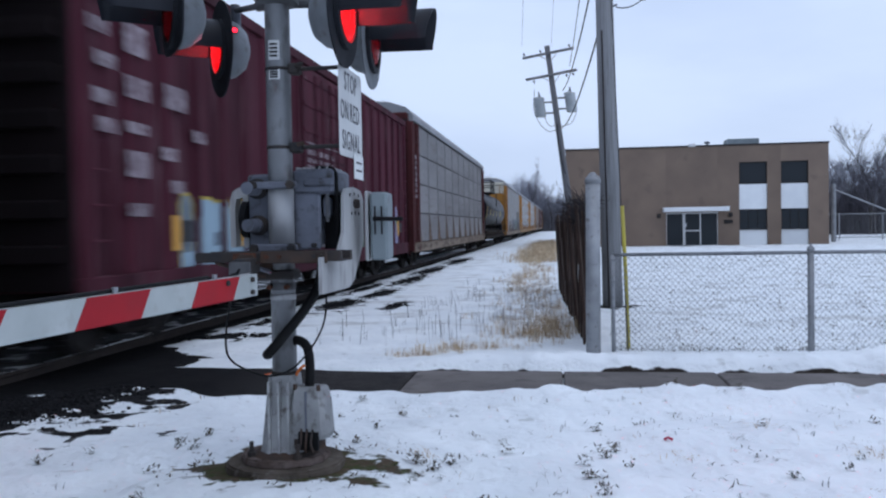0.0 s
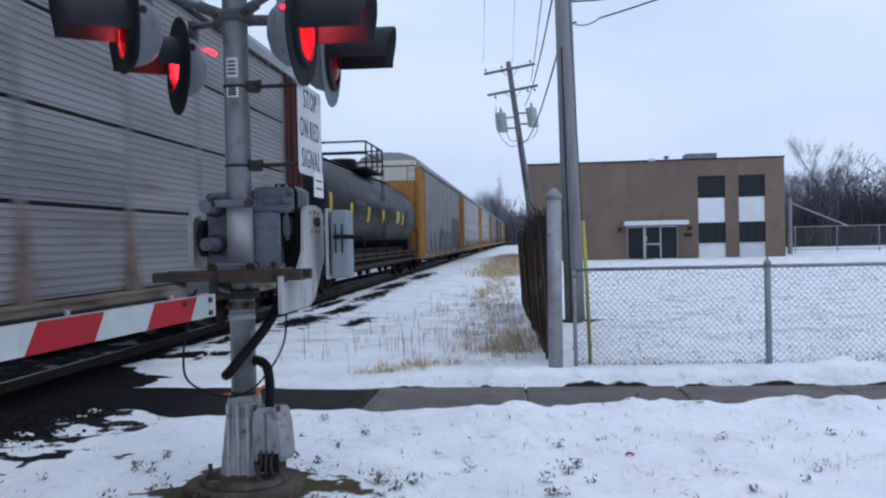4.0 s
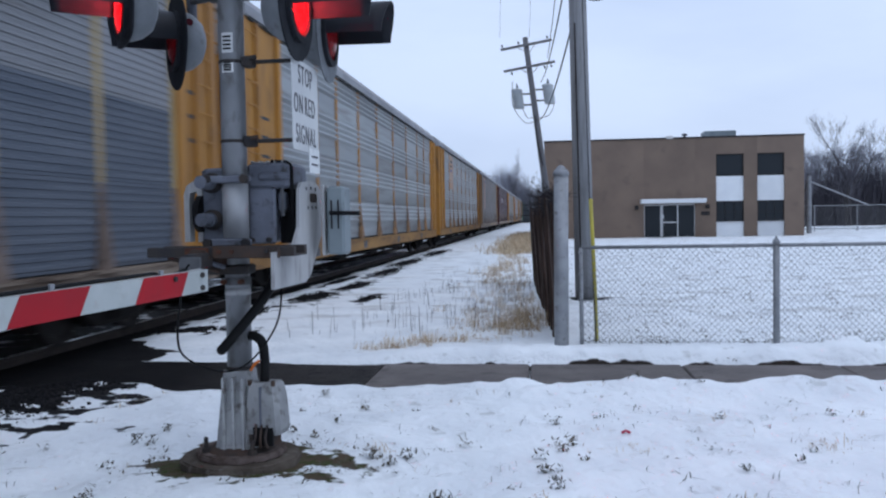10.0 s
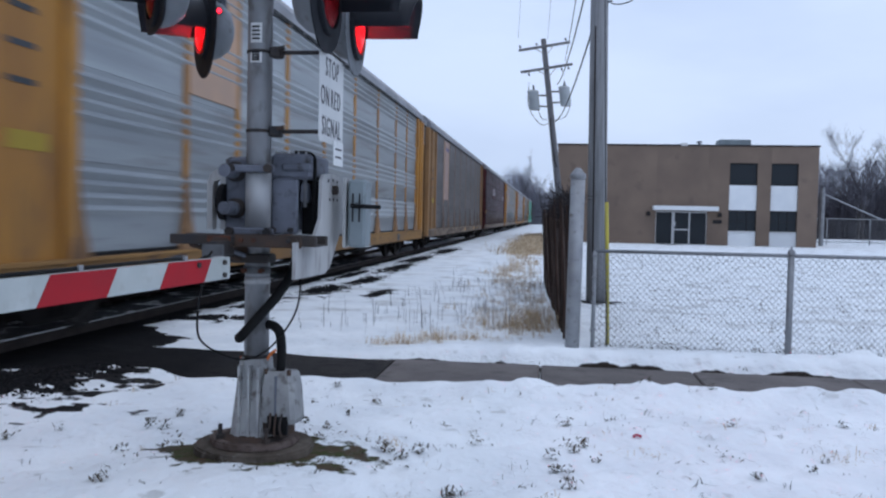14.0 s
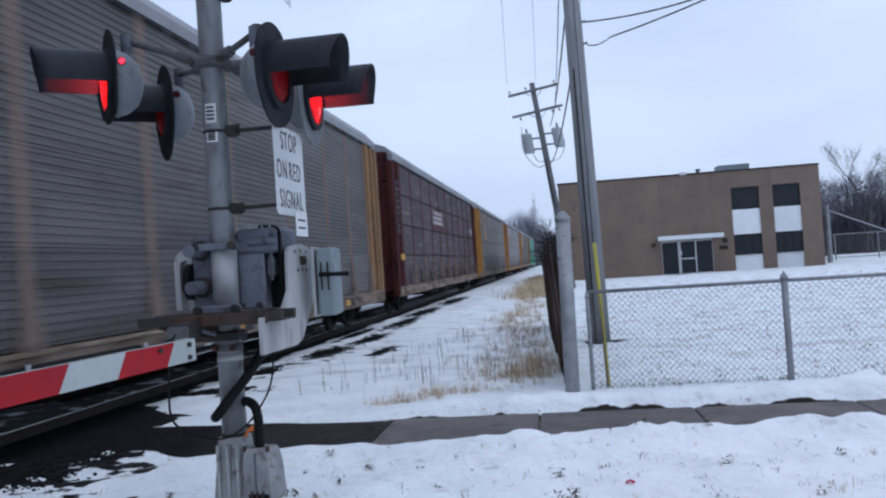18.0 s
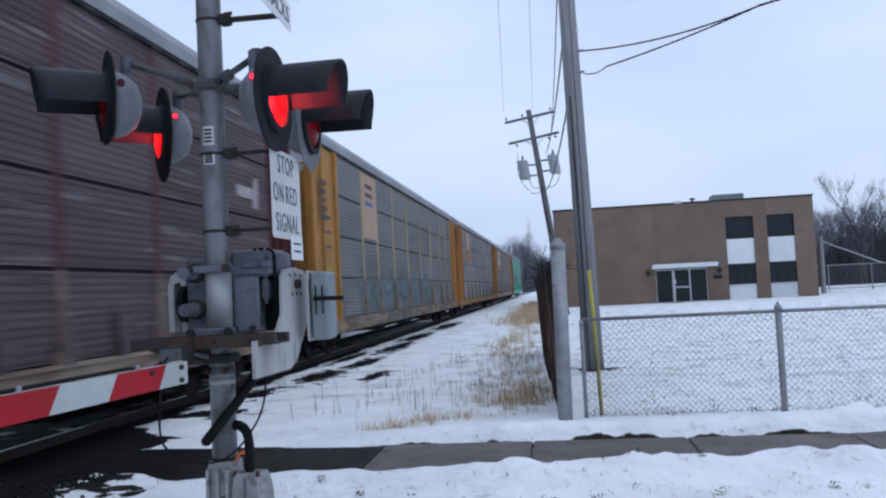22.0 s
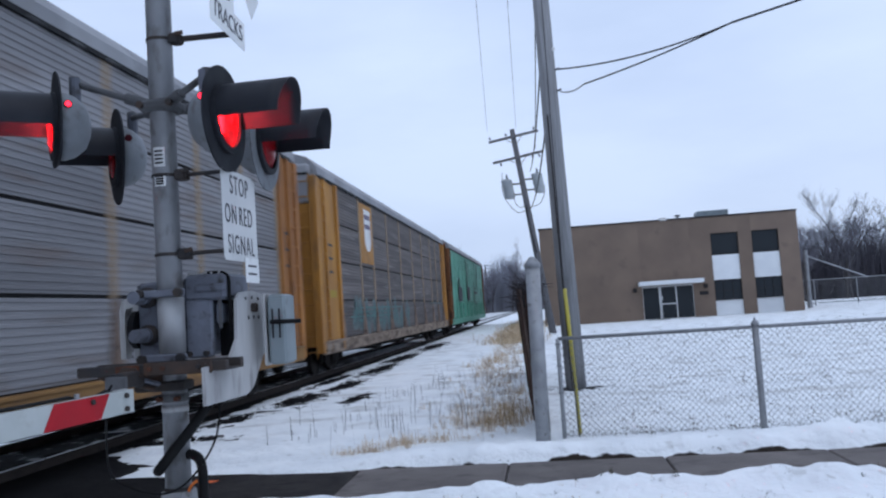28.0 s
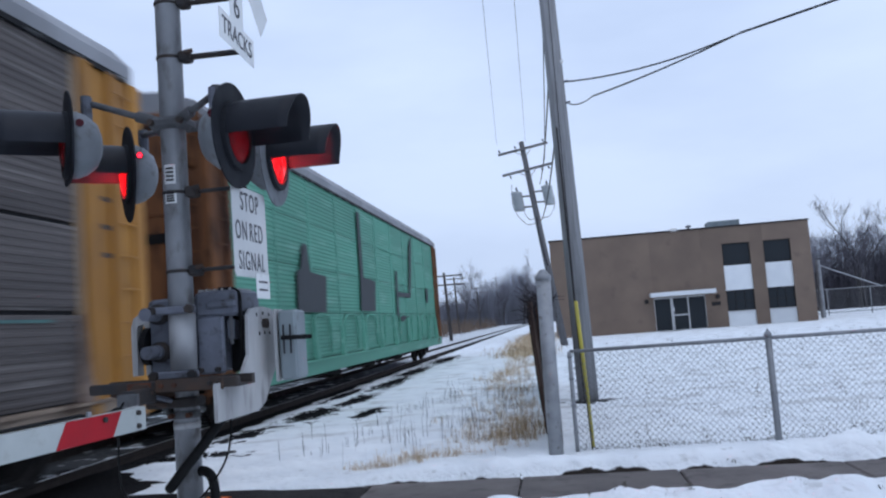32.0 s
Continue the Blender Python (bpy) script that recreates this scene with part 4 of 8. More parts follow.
    part("hanger_plate", soft_box(B(), -0.085, 0.03, -0.598, -0.582, 1.285, 1.36, 0.006), PIPE, s, "grey steel hanger plate")
    part("cable_tie", tube(B(), bend([(0.10, -0.10, 0.70), (0.125, -0.115, 0.735), (0.15, -0.10, 0.755)]), 0.008, 6), PAINT_TIE, s, "orange cable tie")
    part("arm_cable", tube(B(), [m @ V(p) for p in [(0.05, 0.03, 0.03), (0.16, 0.062, 0.03), (0.30, 0.03, 0.032), (0.45, 0.064, 0.02), (1.4, 0.062, 0.01), (2.6, 0.060, 0.01)]], 0.008, 6), RUBBER, arm)
    # cables
    part("conduit_hose", tube(B(), bend([(0.21, 0.10, 1.36), (0.20, 0.04, 1.20), (0.14, -0.06, 1.06), (0.035, -0.12, 0.92), (-0.045, -0.12, 0.83), (-0.075, -0.06, 0.815), (-0.04, 0.06, 0.87)]), 0.029, 10), RUBBER, s, "black flexible conduit", True)
    part("conduit_hose", tube(B(), bend([(0.16, -0.05, 0.62), (0.165, -0.05, 0.74), (0.15, -0.05, 0.85), (0.09, -0.02, 0.885), (0.05, 0.0, 0.87)]), 0.027, 10), RUBBER, s, "black flexible conduit", True)
    part("loose_cable", tube(B(), bend([(0.22, 0.06, 1.30), (0.26, -0.02, 1.1), (0.23, -0.06, 0.93), (0.11, -0.11, 0.76), (-0.02, -0.14, 0.70), (-0.14, -0.22, 0.745), (-0.20, -0.34, 0.84), (-0.16, -0.46, 1.0), (-0.08, -0.60, 1.14), (-0.03, -0.72, 1.25), (0.03, -0.74, 1.33)]), 0.006, 6), RUBBER, s, "thin black loose cable", True)
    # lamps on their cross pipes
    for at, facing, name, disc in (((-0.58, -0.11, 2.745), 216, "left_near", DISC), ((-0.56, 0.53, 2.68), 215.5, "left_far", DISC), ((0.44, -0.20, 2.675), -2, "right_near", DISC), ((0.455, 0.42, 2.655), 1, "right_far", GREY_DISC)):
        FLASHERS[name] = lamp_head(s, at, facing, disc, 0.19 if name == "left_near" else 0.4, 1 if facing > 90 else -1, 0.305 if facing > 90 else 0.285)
    for p0, p1 in (((-0.06, -0.01, 2.84), (-0.50, -0.04, 3.0)), ((-0.05, 0.05, 2.82), (-0.48, 0.60, 2.94)), ((0.06, -0.04, 2.84), (0.345, -0.19, 2.93)), ((0.05, 0.05, 2.82), (0.365, 0.43, 2.905))):
        a, b = V(p0), V(p1)
        pipe = part("cross_pipe", rod(B(), a, b, 0.019, n=12), PIPE, s, "dull grey cross pipe", True)
        part("pipe_sleeve", rod(B(), a, a.lerp(b, 0.32), 0.032, n=12), PIPE, pipe)
        part("pipe_elbow", rod(B(), b - V((0, 0, 0.06)), b + V((0, 0, 0.035)), 0.03, n=12), PIPE, pipe)
    part("pipe_hub", soft_box(B(), -0.11, 0.11, -0.09, 0.09, 2.79, 2.86, 0.02), PIPE, s, "bolted clamp holding the cross pipes")
    for x in (-0.085, 0.085):
        part("nut", rod(B(), (x, -0.115, 2.825), (x, -0.085, 2.825), 0.02, n=6), RUSTY, s)
    # signs, all facing the road
    m = pose(0.41, 0.04, 2.17, 90, 0, 90)
    r = 0.02
    out = [(-0.265 + r, -0.25), (0.265 - r, -0.25), (0.265, -0.25 + r), (0.265, 0.25 - r), (0.265 - r, 0.25), (-0.265 + r, 0.25), (-0.265, 0.25 - r), (-0.265, -0.25 + r)]
    sign = part("stop_sign_plate", prism(B(), out, -0.003, 0.0, m), SIGN_WHITE, s, "white plate lettered stop on red signal")
    for text, u, v in (("STOP", 0, 0.165), ("ON", -0.145, 0.0), ("RED", 0.085, 0.0), ("SIGNAL", 0, -0.165)):
        lettering(text, 0.15, m @ pose(u, v, 0.001) @ Matrix.Diagonal((0.70, 1.0, 1, 1)), sign, spread=1.22, material=GREY_INK)
    m2 = pose(0.418, 0.18, 1.875, 90, 0, 90)
    tag = part("number_tag", prism(B(), [(-0.11, -0.07), (0.11, -0.07), (0.11, 0.07), (-0.11, 0.07)], -0.003, 0.0, m2), SIGN_WHITE, s, "small white tag")
    for v in (0.025, -0.02):
        part("print_bar", box(B(), -0.07, 0.07, v - 0.006, v + 0.006, 0.0, 0.001, m2), GREY_INK, tag)
    for z, y, bar in ((2.43, 0.0, 0.012), (1.985, 0.0, 0.012), (3.21, 0.0, 0.018), (3.53, 0.0, 0.018)):
        bracket = part("sign_bracket", rod(B(), (0.06, 0.0, z), (0.406, 0.02, z + 0.005), bar, n=8), DARK_STEEL, s, "dark sign bracket")
        part("bracket_block", soft_box(B(), 0.07, 0.135, -0.05, 0.03, z - 0.032, z + 0.028, 0.008), DARK_STEEL, bracket)
        part("bolt", rod(B(), (0.12, -0.065, z + 0.01), (0.16, -0.05, z + 0.02), 0.012, n=6), RUSTY, bracket)
    m3 = pose(0.41, 0.0, 3.285, 90, 0, 90) @ pose(0, 0, 0, 0, 0, -3)
    tee = part("tracks_plate", prism(B(), [(-0.265, -0.085), (0.265, -0.085), (0.265, 0.085), (0.10, 0.085), (0.10, 0.30), (-0.10, 0.30), (-0.10, 0.085), (-0.265, 0.085)], -0.003, 0, m3), SIGN_WHITE, s, "white plate lettered tracks")
    lettering("TRACKS", 0.14, m3 @ pose(0, 0.0, 0.001) @ Matrix.Diagonal((0.88, 1.0, 1, 1)), tee, material=GREY_INK)
    lettering("6", 0.2, m3 @ pose(0, 0.185, 0.001), tee, material=GREY_INK)
    m4 = pose(0.425, -0.01, 3.90, 90, 0, 90)
    for ang, word in ((45, "CROSSING"), (-42, "RAILROAD")):
        mm = m4 @ pose(0, 0, 0.004 if ang > 0 else 0.0, 0, 0, ang)
        blade = part("crossbuck_blade", prism(B(), [(-0.61, -0.105), (0.61, -0.105), (0.61, 0.105), (-0.61, 0.105)], -0.002, 0.0, mm), SIGN_WHITE, s, "white crossbuck blade")
        lettering(word, 0.17, mm @ pose(0, 0, 0.001) @ Matrix.Diagonal((0.9, 1, 1, 1)), blade, material=GREY_INK)
    return s


signal = build_signal()


# ---- fences, poles ----
def build_post():
    p = thing("gate_post", pose(0.258, 10.45, 0), "stout galvanised steel gate post with a domed cap in snow", "post")
    part("pipe", rod(B(), (0, 0, -0.1), (0.02, 0, 2.0), 0.083, 0.083, 20), GALV, p, "", True)
    part("cap", lathe(B(), [(0.09, 1.985), (0.093, 2.02), (0.085, 2.04), (0.03, 2.105), (0.01, 2.11)], 20, pose(0.02, 0, 0)), GALV, p, "domed steel cap", False)


def build_chain_link():
    y, top = 10.63, 1.16
    f = thing("chain_link_fence", pose(0, y, 0), "galvanised chain-link fence with a top rail", "fence")
    xs = [0.50, 2.69, 5.12, 7.55, 9.98]
    for i, x in enumerate(xs):
        post = part("terminal_post" if i == 0 else "line_post", rod(B(), (x, 0, -0.1), (x, 0, 1.16 if i == 0 else 1.19), 0.024 if i == 0 else 0.036, n=12), GALV, f, "", True)
        if i:
            part("post_cap", lathe(B(), [(0.042, 1.17), (0.045, 1.2), (0.03, 1.225), (0.012, 1.24), (0.012, 1.26), (0.004, 1.265)], 12, pose(x, 0, 0)), GALV, post)
        else:
            for z in (0.25, 0.55, 0.85, 1.1):
                part("tie_band", box(B(), x - 0.03, x + 0.03, -0.03, 0.03, z - 0.012, z + 0.012), GALV, post)
    part("top_rail", rod(B(), (xs[0], 0, top), (xs[-1], 0, top), 0.021, n=10), GALV, f, "", True)
    bm = B()
    w, h, r = 0.070, 1.10, 0.0024
    x0, x1 = xs[0], xs[-1]
    x = x0 - h * 0.94
    while x < x1:
        for s in (1, -1):
            a, b = (V((x, 0.006 * s, 0.05)), V((x + h * 0.94, 0.006 * s, 0.05 + h)))
            if s < 0:
                a, b = V((x + h * 0.94, a.y, a.z)), V((x, b.y, b.z))
            lo, hi = (a, b) if a.x < b.x else (b, a)
            if hi.x > x0 and lo.x < x1:
                if lo.x < x0:
                    lo = lo.lerp(hi, (x0 - lo.x) / (hi.x - lo.x))
                if hi.x > x1:
                    hi = lo.lerp(hi, (x1 - lo.x) / (hi.x - lo.x))
                rod(bm, lo, hi, r, n=3, caps=False)
        x += w
    tagged(part("wire_mesh", bm, FENCE_WIRE, f, "diamond wire mesh"), kind="stuff")


def build_board_fence():
    f = thing("board_fence", pose(0.0, 0, 0), "old dark brown board fence overgrown at the top", "fence")
    rng = random.Random(3)
    y = 10.75
    line = lambda yy: 0.20 - 0.032 * (yy - 10.75)
    while y < 20.6:
        w = rng.uniform(0.12, 0.16)
        h = 1.74 - 0.012 * (y - 10.7) + rng.uniform(-0.09, 0.10)
        lift = max(0.0, 0.5 * noise.noise(V((y * 0.8, 0.0, 3.0)))) + rng.uniform(0, 0.12)
        m = pose(line(y) + rng.uniform(-0.02, 0.02), y, 0, rng.uniform(-2, 2), rng.uniform(-4, 2.5), rng.uniform(-8, 8))
        part("board", soft_box(B(), -0.011, 0.011, 0, w, lift - 0.1, h, 0.004, m), FENCE_WOOD, f)
        y += w + rng.choice((0.005, 0.01, 0.03, 0.06))
    for z in (0.45, 1.40):
        bm = prism(B(), [(10.8, z), (20.5, z), (20.5, z + 0.09), (10.8, z + 0.09)], 0.025, 0.07, Matrix(((-0.032, 0, 1, 0.20 + 0.032 * 10.75), (1, 0, 0, 0), (0, 1, 0, 0), (0, 0, 0, 1))))
        part("rail", bm, FENCE_WOOD, f)
    for yy in (11.2, 13.6, 16.0, 18.4, 20.4):
        part("fence_post", soft_box(B(), line(yy) + 0.07, line(yy) + 0.16, yy - 0.045, yy + 0.045, -0.2, 1.62, 0.008), FENCE_WOOD, f)
    bm = B()
    for _ in range(380):
        yy = rng.triangular(10.7, 16, 11)
        p = V((line(yy) + rng.gauss(0, 0.05), yy, 1.62 + rng.uniform(-0.1, 0.2)))
        q = p + V((rng.gauss(0, 0.12), rng.gauss(0, 0.3), rng.uniform(-0.05, 0.22)))
        rod(bm, p, q, 0.006, 0.003, 3, False)
    tagged(part("dead_vines", bm, BRUSH, f, "tangle of dead vines"), kind="stuff")


def build_pole():
    p = thing("utility_pole", pose(0.85, 16.3, 0), "weathered grey wooden utility pole with a cable riser", "utility pole")
    top = V((-0.16, 0.2, 10.5))
    part("pole", rod(B(), (0, 0, -0.2), top, 0.185, 0.135, 20), POLE_WOOD, p, "", True)
    lean = top / 10.5
    part("riser", soft_box(B(), -0.09, -0.065, -0.178, -0.13, 0.0, 5.0, 0.006, Matrix(((1, 0, lean.x * 0.95, 0), (0, 1, lean.y, 0), (0, 0, 1, 0), (0, 0, 0, 1)))), COPING, p, "dark cable riser cover")
    for z in (5.44, 5.84):
        c = lean * z
        bm = rod(B(), (c.x + 0.12, c.y - 0.05, z), (c.x + 0.22, c.y - 0.08, z + 0.03), 0.02, n=8)
        part("cable_hook", bm, CAST, p)
    part("pole_tag", box(B(), 0.02, 0.07, -0.185, -0.17, 6.15, 6.2), SIGN_WHITE, p)
    return p


def sag(a, b, drop, n=14):
    a, b = V(a), V(b)
    return [a.lerp(b, t) - V((0, 0, 4 * drop * t * (1 - t))) for t in [i / n for i in range(n + 1)]]


def build_transformer_pole():
    p = thing("transformer_pole", pose(0.80, 44.0, 0), "leaning wooden power pole with crossarms and two transformers", "utility pole")
    top = V((-1.37, 0.3, 10.6))
    part("pole", rod(B(), (0, 0, -0.3), top, 0.19, 0.13, 16), POWER_POLE, p, "", True)
    lean = top / top.z
    sh = Matrix(((1, 0, lean.x, 0), (0, 1, lean.y, 0), (0, 0, 1, 0), (0, 0, 0, 1)))
    tilt = Matrix.Rotation(radians(-9), 4, "Y")
    for z, pins in ((10.2, True), (9.1, False)):
        m = sh @ pose(0, -0.16, z) @ tilt
        arm = part("crossarm", soft_box(B(), -1.33, 1.33, -0.05, 0.05, -0.06, 0.06, 0.008, m), POWER_POLE, p, "weathered wooden crossarm")
        for x in (-1.2, -0.35, 1.15) if pins else (-0.95, 0.75, 1.1):
            d = 1 if pins else -1
            bm = lathe(B(), [(0.02, 0), (0.02, 0.06 ), (0.055, 0.08), (0.06, 0.13), (0.03, 0.17), (0.01, 0.2)], 10, m @ pose(x, 0, 0.06 * d) @ Matrix.Diagonal((1, 1, d, 1)))
            part("insulator", bm, CAST, arm, "grey insulator", True)
        for x in (-0.45, 0.45):
            part("brace", rod(B(), m @ V((x, 0.06, -0.05)), m @ V((0, 0.06, -0.42)), 0.02, n=6), GALV, arm)
    for x, z in ((-0.80, 7.0), (0.78, 7.2)):
        m = sh @ pose(x, -0.1, z)
        can = part("transformer", lathe(B(), [(0.24, 0), (0.27, 0.03), (0.27, 0.86), (0.285, 0.88), (0.285, 0.95), (0.2, 1.0), (0.02, 1.02)], 20, m), CAN_PAINT, p, "pale grey transformer can", True)
        part("bushing", lathe(B(), [(0.04, 0), (0.06, 0.05), (0.04, 0.1), (0.06, 0.16), (0.035, 0.2), (0.02, 0.28)], 10, m @ pose(0.05, 0, 1.0)), CAST, can)
        for zz in (0.2, 0.75):
            part("hanger", box(B(), min(0, -x), max(0, -x), 0.1, 0.16, zz - 0.04, zz + 0.04, m), POWER_POLE, can)
    for pts in ([(-0.95, 0, 8.4), (-1.1, 0, 7.2), (-0.6, 0, 6.3), (0, 0, 6.4)], [(0.75, 0, 8.3), (1.05, 0, 7.5), (0.7, 0, 6.7), (0.1, 0, 6.5)], [(-0.7, 0, 7.6), (-0.5, 0, 6.6), (0.0, 0, 6.6)]):
        part("jumper_wire", tube(B(), [sh @ v for v in bend(pts)], 0.016, 5), WIRE, p)
    part("riser_cable", tube(B(), [sh @ v for v in bend([(-0.05, -0.2, 6.6), (-0.12, -0.25, 5.6), (-0.05, -0.25, 4.4), (0, -0.2, 4.1)])], 0.03, 6), WIRE, p)
    return p


def build_wires():
    """Service drops and line wires, each a wire of its own."""
    DROP = V((3.75, 14.8, 5.92))
    k = 0
    pole_at = lambda z: V((0.85 - 0.0152 * z, 16.3 + 0.019 * z, z))
    spans = [
        (pole_at(5.84) + V((0.2, -0.1, 0)), DROP, 0.13, 0.015),
        (pole_at(5.44) + V((0.62, -0.28, 0.03)), DROP, 0.04, 0.015),
        (pole_at(5.44) + V((0.2, -0.1, -0.02)), pole_at(5.44) + V((0.62, -0.28, 0.03)), 0.06, 0.011),
        (DROP, DROP + V((13.0, -8.1, 1.05)), 0.0, 0.020),
        (V((-1.83, 44.1, 10.6)), V((0.25, 0.5, 10.9)), 0.4, 0.007),
        (V((-0.35, 44.1, 10.55)), V((0.4, 2.0, 11.5)), 0.4, 0.007),
        (V((0.55, 44.1, 9.5)), pole_at(8.6), 0.3, 0.016),
        (V((0.2, 44.1, 8.3)), pole_at(6.8), 0.5, 0.02),
        (V((0.0, 44.0, 6.4)), pole_at(5.4), 0.6, 0.02),
        (pole_at(8.6), V((1.5, -8.0, 9.5)), 0.3, 0.012),
    ]
    for a, b, d, r in spans:
        w = part("overhead_wire", tube(B(), sag(a, b, d), r, 5, False), WIRE)
        tagged(w, "thin dark overhead cable slung between poles", "wire", "overhead wires")
        k += 1
    bm = tube(B(), [(0.67, 10.7, 0.0), (0.62, 10.85, 1.75), (0.75, 16.2, 8.9)], 0.007, 5)
    tagged(part("guy_wire", bm, WIRE), "steel guy wire staying the wooden pole", "wire")
    mk = part("guy_marker", tube(B(), [(0.68, 10.75, 0.05), (0.66, 10.78, 0.9), (0.63, 10.82, 1.73)], 0.023, 10), YELLOW_PLASTIC, None, "", True)
    tagged(mk, "yellow plastic guy-wire marker standing in the snow", "guy marker")


build_post(); build_chain_link(); build_board_fence(); build_pole(); build_transformer_pole(); build_wires()


# ---- the building ----
def build_building():
    b = thing("office_building", pose(0.43, 57.15, 0, 0, 0, -1.4), "two-storey flat-roofed brown brick office building", "building")
    W, H, D, T = 16.3, 6.37, 18.0, 0.35
    wins = [(10.91, 12.62), (13.45, 15.10)]
    door = (6.37, 9.58, 2.16)
    cols = [(0, door[0], 0, H), (door[0], door[1], door[2], H), (door[1], wins[0][0], 0, H), (wins[0][0], wins[0][1], 5.32, H), (wins[0][1], wins[1][0], 0, H), (wins[1][0], wins[1][1], 5.32, H), (wins[1][1], W, 0, H)]
    for x0, x1, z0, z1 in cols:
        part("front_wall", box(B(), x0, x1, 0, T, z0 - (0.5 if z0 == 0 else 0), z1), BRICK, b, "brown brick front wall")
    part("side_wall", box(B(), 0, T, T, D, -0.5, H), BRICK, b)
    part("side_wall", box(B(), W - T, W, T, D, -0.5, H), BRICK, b)
    part("rear_wall", box(B(), T, W - T, D - T, D, -0.5, H), BRICK, b)
    part("roof", box(B(), T, W - T, T, D - T, H - 0.5, H - 0.25), COPING, b)
    part("floor_slab", box(B(), T, W - T, T, D - T, -0.3, 0.0), CONCRETE, b)
    part("coping", soft_box(B(), -0.05, W + 0.05, -0.05, T + 0.05, H, H + 0.10, 0.01), COPING, b, "dark roof coping")
    part("coping", soft_box(B(), W - T - 0.05, W + 0.05, T + 0.05, D, H, H + 0.10, 0.01), COPING, b)
    part("coping", soft_box(B(), -0.05, T + 0.05, T + 0.05, D, H, H + 0.10, 0.01), COPING, b)
    for x0, x1 in wins:
        w = part("window", box(B(), x0, x1, 0.16, 0.22, 3.9, 3.98), DARK_FRAME, b)
        for z0, z1 in ((3.95, 5.32), (0.96, 2.31)):
            rows = [(x0, x0 + 0.06, z0, z1), (x1 - 0.06, x1, z0, z1), (x0 + 0.06, x1 - 0.06, z0, z0 + 0.06), (x0 + 0.06, x1 - 0.06, z1 - 0.06, z1)]
            if z0 < 2:
                rows += [(x0 + 0.55, x0 + 0.59, z0 + 0.06, z1 - 0.06), (x1 - 0.59, x1 - 0.55, z0 + 0.06, z1 - 0.06), (x0 + 0.06, x0 + 0.55, z0 + 0.62, z0 + 0.66), (x0 + 0.59, x1 - 0.59, z0 + 0.62, z0 + 0.66), (x1 - 0.55, x1 - 0.06, z0 + 0.62, z0 + 0.66)]
            for xa, xb, za, zb in rows:
                part("window_frame", box(B(), xa, xb, 0.12, 0.18, za, zb), DARK_FRAME, w)
            part("pane", box(B(), x0 + 0.06, x1 - 0.06, 0.15, 0.16, z0 + 0.06, z1 - 0.06), PANE, w, "dark glass")
        for z0, z1 in ((2.31, 3.9), (0.0, 0.96)):
            part("infill_panel", soft_box(B(), x0, x1, 0.10, 0.2, z0, z1, 0.01), WHITE_PANEL, w, "white infill panel")
        part("sill", soft_box(B(), x0, x1, 0.02, 0.12, 0.93, 0.985, 0.01), ALU_FRAME, w)
    d = part("entrance", box(B(), door[0], door[1], 0.05, 0.15, 0.0, 0.06), ALU_FRAME, b)
    e = [6.37, 7.44, 8.50, 9.58]
    for x in e:
        part("door_frame", box(B(), max(e[0], x - 0.04), min(e[-1], x + 0.04), 0.04, 0.16, 0.06, 2.16), ALU_FRAME, d)
    part("door_frame", box(B(), e[0] + 0.04, e[-1] - 0.04, 0.04, 0.16, 2.09, 2.16), ALU_FRAME, d)
    for x0, x1 in zip(e, e[1:]):
        part("pane", box(B(), x0 + 0.05, x1 - 0.05, 0.09, 0.10, 0.07, 2.08), PANE, d, "dark door glass")
    part("push_bar", box(B(), e[1] + 0.06, e[2] - 0.06, 0.03, 0.08, 0.95, 1.04), ALU_FRAME, d)
    part("door_stile", box(B(), e[1] + 0.045, e[1] + 0.13, 0.05, 0.12, 0.07, 2.08), ALU_FRAME, d)
    part("door_pull", rod(B(), (e[1] + 0.16, 0.0, 1.25), (e[1] + 0.16, 0.0, 1.5), 0.03, n=8), WHITE_PANEL, d)
    part("canopy", soft_box(B(), 6.13, 10.17, -0.9, 0.0, 2.22, 2.50, 0.02), WHITE_PANEL, b, "white flat entrance canopy")
    for x in (5.9, 10.35):
        part("wall_lamp", soft_box(B(), x - 0.12, x + 0.12, -0.2, 0.0, 1.85, 2.12, 0.02), COPING, b, "dark wall lamp")
    pl = part("name_plate", box(B(), 9.95, 10.5, -0.03, 0.0, 1.42, 1.66), DARK_FRAME, b, "dark wall plate")
    for k in range(4):
        part("plate_bar", box(B(), 10.0 + 0.125 * k, 10.09 + 0.125 * k, -0.038, -0.03, 1.47, 1.61), COPING, pl)
    part("step", soft_box(B(), 6.2, 9.8, -1.2, -0.0, -0.2, 0.03, 0.02), CONCRETE, b)
    part("roof_unit", soft_box(B(), 10.45, 12.45, 1.5, 3.0, H - 0.1, H + 0.58, 0.03), CABINET, b, "grey rooftop unit")
    v = part("roof_vent", rod(B(), (9.1, 1.0, H), (9.1, 1.0, H + 0.32), 0.08, n=10), CAST, b)
    part("vent_cap", lathe(B(), [(0.19, H + 0.28), (0.19, H + 0.37), (0.05, H + 0.42)], 12, pose(9.1, 1.0, 0)), CAST, v)
    part("flood_light", soft_box(B(), 7.8, 8.25, -0.1, 0.15, H + 0.0, H + 0.2, 0.03), ALU_FRAME, b, "pale roof-edge lamp")


build_building()


